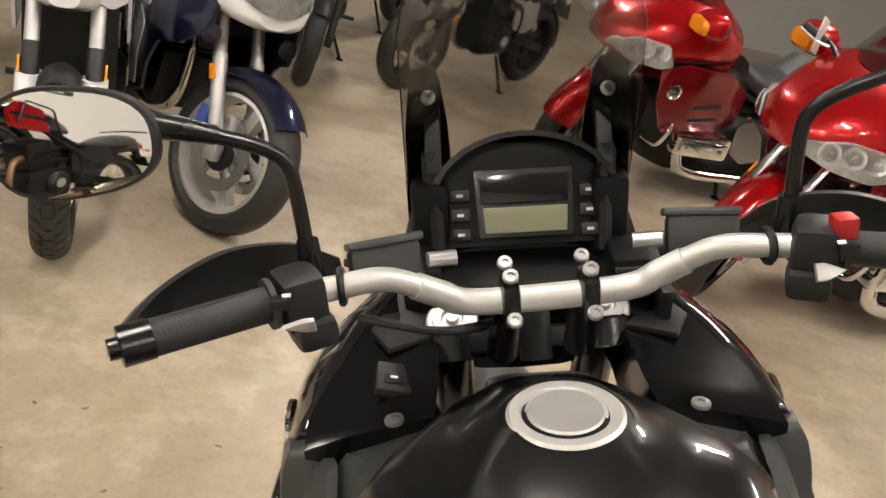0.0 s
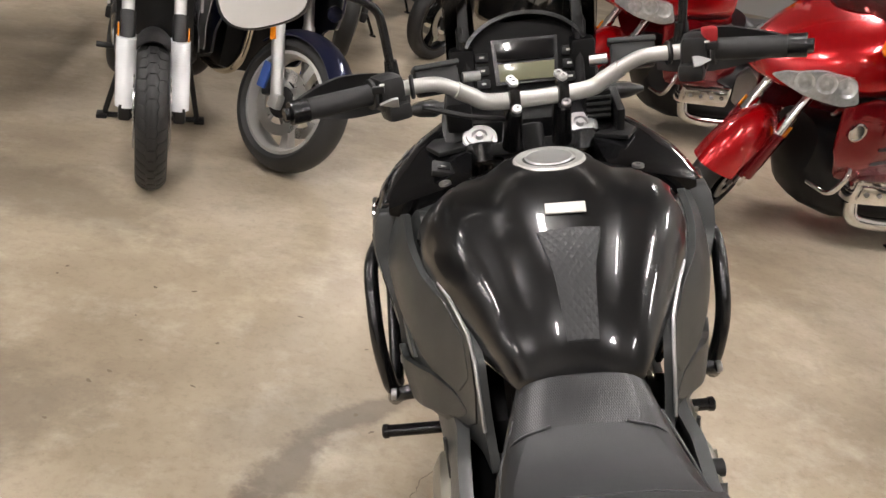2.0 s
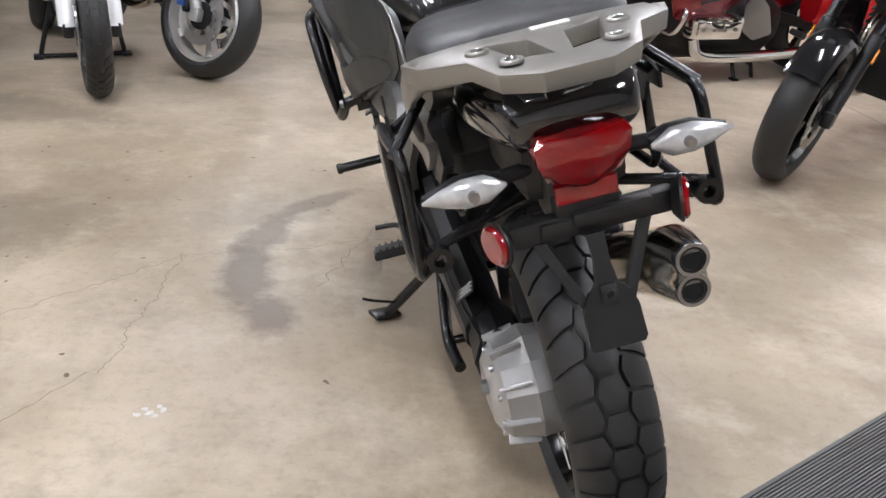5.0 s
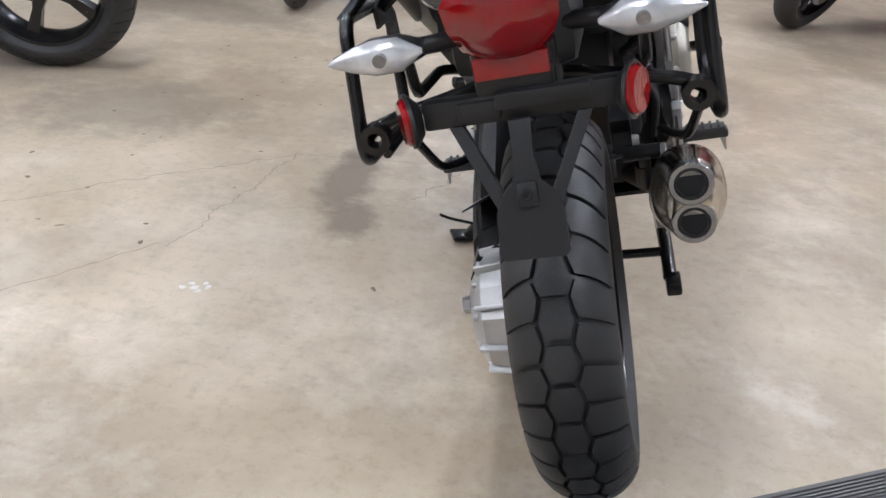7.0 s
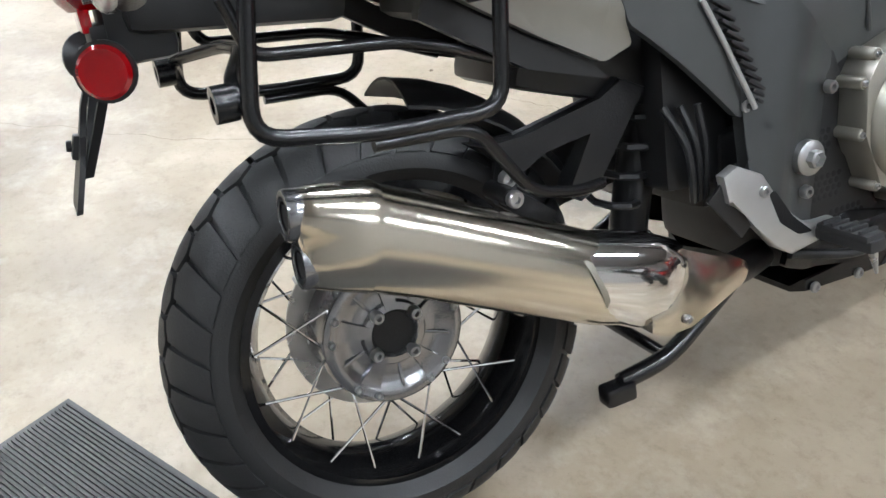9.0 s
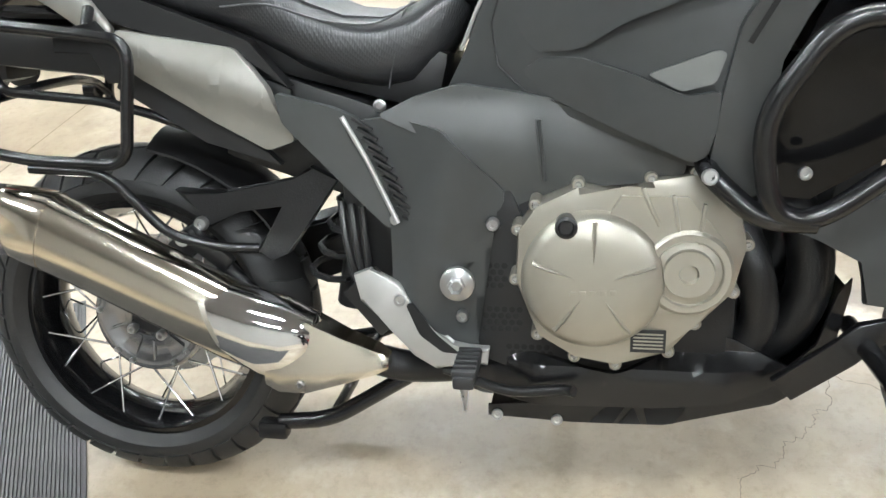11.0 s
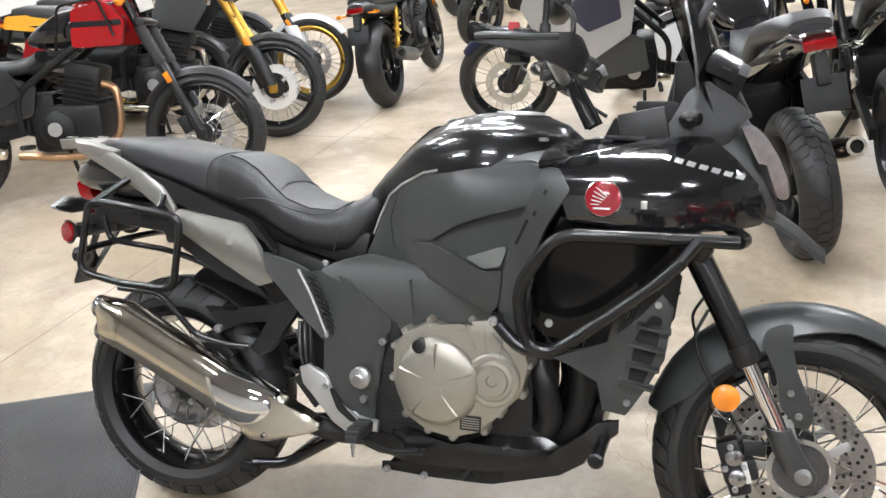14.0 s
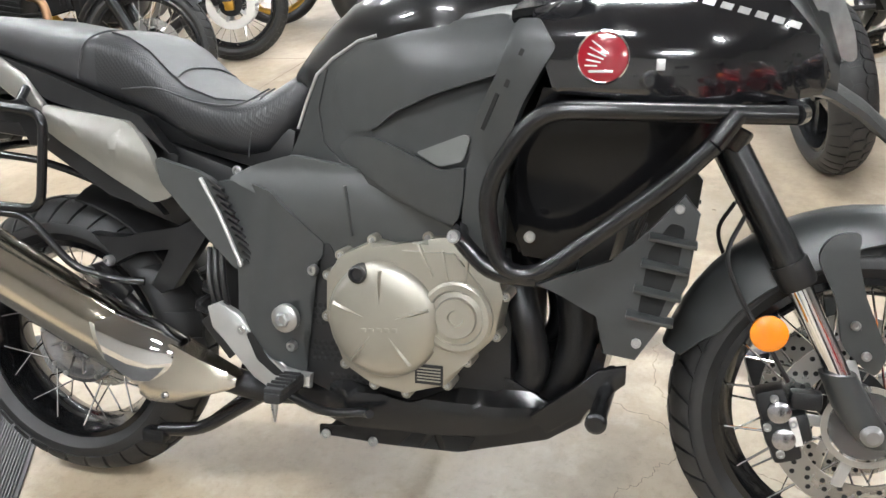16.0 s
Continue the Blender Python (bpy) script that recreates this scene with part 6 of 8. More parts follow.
        # mirror
        stem = [(sx * 0.242, 1.045, 1.225), (sx * 0.246, 1.048, 1.31), (sx * 0.25, 1.048, 1.34), (sx * 0.272, 1.035, 1.362), (sx * 0.345, 0.99, 1.402)]
        mi = part("mirror_stem", merge(tube(rounded_path(stem, 0.03, 6), 0.0075, 10), rod((sx * 0.242, 1.045, 1.215), (sx * 0.242, 1.046, 1.258), 0.014, 12, r2=0.011), rod((sx * 0.305, 1.014, 1.381), (sx * 0.352, 0.985, 1.405), 0.009, 10, r2=0.013)), "satin", bar, "black mirror stem", bars)
        oval = [(0.069 * c * (1 + 0.10 * c), 0.044 * s * (1 + 0.18 * c)) for c, s in [(math.copysign(abs(math.cos(a)) ** 0.75, math.cos(a)), math.copysign(abs(math.sin(a)) ** 0.75, math.sin(a))) for a in [2 * math.pi * k / 32 for k in range(32)]]]
        MM = bars @ Matrix.Translation((sx * 0.408, 0.976, 1.396)) @ V(sx * 0.071, -0.987, 0.136).to_track_quat("Z", "Y").to_matrix().to_4x4() @ Matrix.Diagonal((sx, 1, 1, 1))
        part("mirror_shell", loft([[(x * s, y * s, -d) for x, y in oval] for s, d in ((1.05, -0.004), (1.07, 0.006), (0.95, 0.025), (0.6, 0.038))]), "plastic", mi, "black mirror housing", MM @ Matrix.Translation((0, 0, 0)))
        part("mirror_glass", loft([[(x * s, y * s, d) for x, y in oval] for s, d in ((0.985, 0.0), (0.985, 0.0062), (0.6, 0.0069), (0.02, 0.0072))]), "mirror", mi, "mirror glass", MM, sharp=60)

    # tail: rack, grab rails, light, indicators, number plate bracket
    off = V(-0.012, 0, 0)
    rack = part("rear_rack", rack_mesh(), "champagne", r, "champagne-grey rear carrier with two openings", Matrix.Translation(off), sharp=30)
    for sx in (-1, 1):
        part("rack_rail", loft([egg_y(y, z, sx * x + off.x, w, h) for y, z, x, w, h in ((-0.235, 0.975, 0.125, 0.016, 0.012), (-0.17, 0.968, 0.164, 0.010, 0.022), (-0.09, 0.938, 0.174, 0.008, 0.028), (-0.01, 0.897, 0.176, 0.008, 0.030), (0.05, 0.855, 0.172, 0.008, 0.032), (0.085, 0.812, 0.164, 0.008, 0.022))]), "champagne", rack, "champagne-grey grab rail")
        for x, y in ((0.0925, -0.237), (0.065, -0.311)):
            part("rack_bolt", lathe([(0.0, 0.008), (0.0012, 0.008), (0.0016, 0.007), (0.0004, 0.005), (0.0004, 0.001)], 16, "z", (sx * x + off.x, y, 1.0005)), "gunmetal", rack)
            part("rack_boss", lathe([(0.0, 0.016), (0.003, 0.0155), (0.004, 0.0135), (0.0005, 0.011), (0.0005, 0.001)], 18, "z", (sx * x + off.x, y, 0.9972)), "champagne", rack)
        ts = part("tail_side_panel", skin([(0.10, 0.83), (0.14, 0.822), (0.28, 0.80), (0.335, 0.74), (0.37, 0.66), (0.325, 0.645), (0.24, 0.69), (0.13, 0.755), (0.10, 0.78)], lambda y, z: 0.162 + 0.02 * math.exp(-((z - 0.76 + 0.35 * (y - 0.23)) / 0.03) ** 2), 0.02, 0.02, sx, 0.008), "champagne", r, "champagne-grey angular tail panel")
        part("under_panel", skin([(0.10, 0.80), (0.12, 0.755), (0.24, 0.685), (0.32, 0.64), (0.34, 0.62), (0.22, 0.655), (0.08, 0.74)], lambda y, z: 0.150, 0.02, 0.03, sx), "plastic", r)
        part("tail_filler", skin([(-0.05, 0.93), (0.06, 0.90), (0.30, 0.81), (0.36, 0.74), (0.30, 0.78), (0.10, 0.835), (0.0, 0.88)], lambda y, z: 0.15, 0.03, 0.03, sx), "plastic", r)
        # pannier frame
        fr = rounded_path([(sx * 0.225, -0.122, 0.848), (sx * 0.235, 0.02, 0.833), (sx * 0.235, 0.152, 0.817), (sx * 0.238, 0.130, 0.634), (sx * 0.24, -0.02, 0.640), (sx * 0.232, -0.156, 0.662)], 0.035, 5, True)
        pf = part("pannier_frame", tube(fr, 0.0095, 12, True), "satin", r, "black tubular pannier frame")
        part("frame_stay", tube(rounded_path([(sx * 0.238, -0.03, 0.628), (sx * 0.236, 0.092, 0.622), (sx * 0.21, 0.172, 0.518), (sx * 0.19, 0.25, 0.495), (sx * 0.17, 0.30, 0.49)], 0.03), 0.008, 10), "satin", pf)
        part("frame_stay", merge(plate([(0.03, 0.83), (0.10, 0.845), (0.14, 0.80), (0.14, 0.755), (0.11, 0.755), (0.09, 0.80), (0.03, 0.80)], sx * 0.221, sx * 0.228, 0.002)), "satin", pf)
        part("frame_stay", rod((sx * 0.172, -0.04, 0.90), (sx * 0.235, -0.10, 0.842), 0.009), "satin", pf)
        part("frame_stay", rod((sx * 0.17, 0.06, 0.86), (sx * 0.226, 0.08, 0.82), 0.009), "satin", pf)
        part("frame_stay", tube(rounded_path([(sx * 0.228, -0.150, 0.69), (sx * 0.2, -0.16, 0.715), (sx * 0.05, -0.11, 0.735), (0, -0.11, 0.735)], 0.04), 0.009, 10), "satin", pf)
        part("frame_stay", tube(rounded_path([(sx * 0.15, -0.14, 0.80), (sx * 0.15, -0.12, 0.735), (sx * 0.15, 0.05, 0.72), (sx * 0.14, 0.12, 0.70), (sx * 0.12, 0.22, 0.66)], 0.02), 0.008, 10), "satin", pf)
        part("frame_eye", lathe([(-0.012, 0.02), (0.012, 0.02), (0.012, 0.010), (-0.012, 0.010)], 18, "y", (sx * 0.205, -0.170, 0.70), closed=True), "satin", pf)
        # rear indicators
        ind = part("rear_indicator", merge(rod((sx * 0.05, -0.215, 0.822), (sx * 0.12, -0.228, 0.822), 0.011), loft([egg_y2(sx * x, -0.232, 0.822, w, h) for x, w, h in ((0.102, 0.010, 0.010), (0.128, 0.020, 0.020), (0.165, 0.022, 0.020), (0.214, 0.004, 0.004))])), "castblack", r, "clear-lens rear indicator")
        part("indicator_lens", loft([egg_y2(sx * x, -0.252, 0.823, w, h) for x, w, h in ((0.100, 0.003, 0.003), (0.128, 0.013, 0.0205), (0.160, 0.015, 0.021), (0.190, 0.009, 0.013), (0.216, 0.002, 0.002))]), "reflector", ind, "clear faceted lens")
        part("indicator_bulb", lathe([(-0.008, 0.008), (0.004, 0.008), (0.008, 0.004)], 12, "y", (sx * 0.148, -0.266, 0.823)), "gunmetal", ind)
        part("round_reflector", lathe([(0, 0.029), (0.008, 0.029), (0.012, 0.025), (0.012, 0.001)], 24, "y"), "redlens", r, "round red rear reflector", pose(sx * 0.128, -0.268, 0.746, 0, 0, -sx * 112))
        part("reflector_cup", lathe([(-0.012, 0.02), (0.0, 0.033), (0.004, 0.033)], 24, "y"), "plastic", r, "", pose(sx * 0.128, -0.268, 0.746, 0, 0, -sx * 112))
    part("rack_label", box((0.004, -0.186, 0.9985), (0.052, 0.017, 0.003), 0.001), "white", rack, "small white label")
    part("tail_unit", loft([egg(y, zb, zt, w, 3.2, 24) for y, zb, zt, w in ((0.12, 0.83, 0.93, 0.12), (0.0, 0.835, 0.955, 0.13), (-0.12, 0.84, 0.965, 0.125), (-0.22, 0.85, 0.955, 0.105), (-0.262, 0.86, 0.94, 0.09), (-0.275, 0.87, 0.915, 0.08))]), "glossplain", r, "gloss black tail unit", sharp=60)
    part("under_tail", merge(box((0, -0.10, 0.80), (0.15, 0.26, 0.08), 0.02, (-6, 0, 0)), box((0, -0.215, 0.785), (0.10, 0.08, 0.09), 0.015)), "plastic", r)
    tl = part("tail_light", loft([[(w * t, y - 0.018 * (1 - t * t), z) for t in np.linspace(-1, 1, 9)] + [(w * t, y + 0.04, z) for t in np.linspace(1, -1, 9)] for z, w, y in ((0.806, 0.036, -0.266), (0.818, 0.050, -0.276), (0.846, 0.062, -0.288), (0.872, 0.065, -0.292), (0.884, 0.058, -0.287))]), "redlens", r, "red tail light")
    part("rear_reflector", box((0, -0.270, 0.795), (0.086, 0.012, 0.026), 0.002), "redlens", r, "flat red reflector")
    pb = part("plate_bracket", merge(box((0.004, -0.258, 0.747), (0.235, 0.026, 0.034), 0.006), box((0.03, -0.272, 0.757), (0.11, 0.020, 0.020), 0.004), box((-0.045, -0.270, 0.748), (0.05, 0.016, 0.024), 0.004), box((0, -0.25, 0.775), (0.09, 0.04, 0.03), 0.006)), "plastic", r, "black number plate bracket without a plate")
    for sx in (-1, 1):
        part("bracket_arm", loft([[(sx * x + dx, y + dy, z) for dx, dy in ((-0.008, -0.005), (0.008, -0.005), (0.008, 0.006), (-0.008, 0.006))] for x, y, z in ((0.075, -0.268, 0.732), (0.050, -0.288, 0.68), (0.022, -0.312, 0.622))]), "plastic", pb)
    part("bracket_plate", merge(loft([[(-w, y - 0.004, z), (w, y - 0.004, z), (w, y + 0.003, z), (-w, y + 0.003, z)] for z, y, w in ((0.583, -0.332, 0.036), (0.590, -0.330, 0.041), (0.635, -0.315, 0.039), (0.655, -0.309, 0.030), (0.668, -0.305, 0.016), (0.70, -0.295, 0.011), (0.735, -0.280, 0.013))]), box((0, -0.312, 0.655), (0.024, 0.016, 0.030), 0.004, (-18, 0, 0))), "plastic", pb, sharp=30)
    part("bracket_bolt", bolt((0, -0.320, 0.658), (0, -1, 0.2), 0.007), "castblack", pb)

    # side stand, centre stand
    ss = part("side_stand", merge(rod((-0.13, 0.70, 0.28), (-0.325, 0.79, 0.095), 0.014), box((-0.335, 0.80, 0.090), (0.075, 0.06, 0.012), 0.004, (0, 15, 20)), tube(rounded_path([(-0.30, 0.782, 0.125), (-0.36, 0.76, 0.16), (-0.38, 0.755, 0.175)], 0.01), 0.004, 8)), "satin", r, "black side stand, folded out")
    part("centre_stand", merge(tube(rounded_path([(-0.17, 0.56, 0.30), (-0.20, 0.40, 0.20), (-0.19, 0.30, 0.19)], 0.04), 0.014), tube(rounded_path([(0.15, 0.56, 0.29), (0.16, 0.40, 0.19), (0.16, 0.31, 0.18)], 0.04), 0.014), box((0.165, 0.30, 0.17), (0.03, 0.05, 0.03), 0.006), rod((-0.19, 0.40, 0.2), (0.16, 0.40, 0.19), 0.01)), "satin", r, "folded black centre stand")
    return r


def smooth4(*rows):
    """More rows in between, on a smooth line, of rows of four numbers."""
    a = smooth_path([(p[0], p[1], p[2]) for p in rows], 5)
    b = smooth_path([(p[3], 0, 0) for p in rows], 5)
    return [(p.x, p.y, p.z, q.x) for p, q in zip(a, b)]


def cowl_x(y, z):
    """Half-width of the cowl that carries the screen."""
    return 0.172 - 0.42 * max(0.0, y - 1.36) - 0.28 * max(0.0, z - 1.06) - 0.1 * max(0.0, 1.30 - y)


def egg_at(p, w, d):
    """A round-cornered ring at p, level."""
    return [(p.x + w * math.cos(2 * math.pi * k / 14), p.y + d * math.sin(2 * math.pi * k / 14), p.z) for k in range(14)]


def egg_y(y, z, cx, w, h, n=16):
    """A rounded ring facing along the bike."""
    return [(cx + w * math.copysign(abs(math.cos(a)) ** 0.7, math.cos(a)), y, z + h * math.copysign(abs(math.sin(a)) ** 0.7, math.sin(a))) for a in [2 * math.pi * k / n for k in range(n)]]


def egg_y2(x, y, z, w, h, n=14):
    """A rounded ring facing sideways."""
    return [(x, y + w * math.cos(a), z + h * math.sin(a)) for a in [2 * math.pi * k / n for k in range(n)]]


def bd_m(sx):
    return Matrix.Translation((sx * (fairing_x(1.19, 0.915) - 0.002), 1.19, 0.915)) @ Matrix.Rotation(0 if sx > 0 else math.pi, 4, "Z") @ Matrix.Rotation(radians(-4), 4, "Y")


def rack_mesh():
    """The carrier plate: cross strips round two tapered openings, one solid mesh."""
    z = 0.985
    b = bmesh.new()
    cells = [
        [(-0.025, -0.223), (0.025, -0.223), (0.012, -0.311), (-0.012, -0.311)],
        [(-0.10, -0.164), (0.10, -0.164), (0.078, -0.205), (0.025, -0.223), (-0.025, -0.223), (-0.078, -0.205)],
        [(-0.055, -0.297), (-0.012, -0.311), (0.012, -0.311), (0.055, -0.297), (0.088, -0.336), (0.042, -0.372), (-0.042, -0.372), (-0.088, -0.336)],
        [(0.078, -0.205), (0.10, -0.164), (0.128, -0.19), (0.112, -0.266), (0.088, -0.336), (0.055, -0.297)],
        [(0.10, -0.164), (0.152, -0.152), (0.150, -0.085), (0.178, -0.085), (0.186, -0.155), (0.168, -0.214), (0.112, -0.266), (0.128, -0.19)],
    ]
    cells += [[(-x, y) for x, y in cells[k]] for k in (3, 4)]
    seen = {}

    def vert(p):
        k = (round(p[0], 4), round(p[1], 4))
        if k not in seen:
            seen[k] = b.verts.new((p[0], p[1], z + 0.012 - 0.16 * max(0, abs(p[0]) - 0.12) - 0.25 * max(0, p[1] + 0.16) + (0.0 if p[1] > -0.33 else -0.004)))
        return seen[k]

    faces = [b.faces.new([vert(p) for p in c]) for c in cells]
    got = bmesh.ops.extrude_face_region(b, geom=faces)
    for g in got["geom"]:
        if isinstance(g, bmesh.types.BMVert):
            g.co.z -= 0.027
            g.co.x *= 0.97
            g.co.y = -0.2 + (g.co.y + 0.2) * 0.95
    bmesh.ops.recalc_face_normals(b, faces=b.faces[:])
    es = [e for e in b.edges if len(e.link_faces) == 2 and e.calc_face_angle(0) > 0.9]
    bmesh.ops.bevel(b, geom=es, offset=0.004, segments=2, affect="EDGES", profile=0.6)
    return b


adventure_bike()

# ---------------------------------------------------------------- floor details
def strip(points, w, z, bm=None):
    """A thin wavering ribbon on the floor."""
    b = bm or bmesh.new()
    rows = []
    pts = [Vector((x, y, 0)) for x, y in points]
    for i, p in enumerate(pts):
        d = (pts[min(i + 1, len(pts) - 1)] - pts[max(i - 1, 0)]).normalized()
        n = V(-d.y, d.x, 0) * w * (0.4 + 0.6 * abs(math.sin(i * 1.7)))
        rows.append((b.verts.new(p + n + V(0, 0, z)), b.verts.new(p - n + V(0, 0, z))))
    for A, B in zip(rows, rows[1:]):
        b.faces.new((A[0], A[1], B[1], B[0]))
    return b


def wander(a, b, n, amp, seed):
    rnd = random.Random(seed)
    out, off = [], 0.0
    a, b = Vector(a), Vector(b)
    d = (b - a).normalized()
    for i in range(n + 1):
        off = off * 0.8 + rnd.uniform(-amp, amp)
        p = a.lerp(b, i / n)
        out.append((p.x - d.y * off, p.y + d.x * off))
    return out


for k, (a, b, w) in enumerate([((-1.55, 0.55), (-0.95, 1.15), 0.0018), ((-0.95, 1.15), (-0.30, 1.30), 0.0016), ((-1.9, -0.75), (-1.05, 0.48), 0.0018), ((-0.30, 1.30), (0.0, 1.05), 0.0014),
                               ((-0.55, 0.95), (-0.25, 1.6), 0.002), ((-0.25, 1.6), (0.3, 2.3), 0.002), ((-3.9, -1.35), (-3.3, -0.6), 0.002), ((-1.05, 0.48), (-0.95, 1.15), 0.0016)]):
    tagged(part("floor_crack", strip(wander(a, b, 60, 0.010, k), w * 0.65, 0.0012), "crack", None, flat=True), "fine wandering crack in the concrete floor", "floor crack", kind="structure")
for k, (a, b) in enumerate([((-15, -1.62), (6.9, -0.95)), ((-3.35, -8), (-3.9, 12.9)), ((2.6, -8), (2.2, 12.9))]):
    tagged(part("floor_joint", strip(wander(a, b, 60, 0.002, 50 + k), 0.003, 0.0008), "crack", None, flat=True), "straight saw-cut joint in the concrete floor", "floor joint", kind="structure")


def blot(cx, cy, rx, ry, turn, seed, z, n=64):
    """A ragged flat patch."""
    b = bmesh.new()
    rnd = random.Random(seed)
    ph = [rnd.uniform(0, 6.28) for _ in range(6)]
    vs = []
    for i in range(n):
        a = 2 * math.pi * i / n
        r = 1 + 0.16 * math.sin(2 * a + ph[0]) + 0.12 * math.sin(3 * a + ph[1]) + 0.08 * math.sin(5 * a + ph[2]) + 0.06 * math.sin(9 * a + ph[3]) + 0.04 * math.sin(14 * a + ph[4])
        x, y = rx * r * math.cos(a), ry * r * math.sin(a)
        vs.append(b.verts.new((cx + x * math.cos(turn) - y * math.sin(turn), cy + x * math.sin(turn) + y * math.cos(turn), z)))
    b.faces.new(vs)
    return b


for k, (x, y) in enumerate([(-0.89, 0.325), (-0.862, 0.336), (-0.915, 0.317), (-0.876, 0.312), (-0.902, 0.338), (-0.872, 0.347)]):
    tagged(part("paint_spot", blot(x, y, 0.011 - 0.001 * k, 0.007, 0.4 + k, 20 + k, 0.001 + 0.0004 * k, 22), "paintblob", None, flat=True), "small dried white paint spot on the floor", "paint spot")
rnd = random.Random(4)
for k in range(34):
    x, y = rnd.uniform(-1.7, -0.45), rnd.uniform(0.3, 2.3)
    c = blot(x, y, rnd.uniform(0.004, 0.011), rnd.uniform(0.003, 0.006), rnd.uniform(0, 3), 40 + k, 0.0011, 14)
    tagged(part("floor_chip", c, "crack", None, flat=True), "small dark chip in the concrete", "floor chip", "floor chips", kind="structure")


def rubber_mat():
    """A ribbed rubber runner lying behind the bike."""
    r = root("rubber_mat", pose(-0.45, -0.47, 0, 0, 0, 31), "dark grey ribbed rubber floor mat", "floor mat")
    part("mat_base", plate([(0, 0), (3.2, 0), (3.2, -1.2), (0, -1.2)], 0.0005, 0.008, 0.003, plane="xy"), "mat", r)
    b = bmesh.new()
    for k in range(150):
        y = -0.012 - 0.0078 * k
        box((1.6, y, 0.0105), (3.17, 0.0038, 0.006), 0, bm=b)
    tagged(part("mat_rib", b, "mat", r), kind="stuff")
    return r


rubber_mat()


# ---------------------------------------------------------------- the other motorcycles
def at_wheel(front, heading, wb, lean=-9):
    """The pose of a parked bike by the place of its front wheel's foot, and its heading in degrees from +y to the left."""
    a = radians(heading)
    return pose(front[0] + wb * math.sin(a), front[1] - wb * math.cos(a), 0.0, 0, lean, heading)


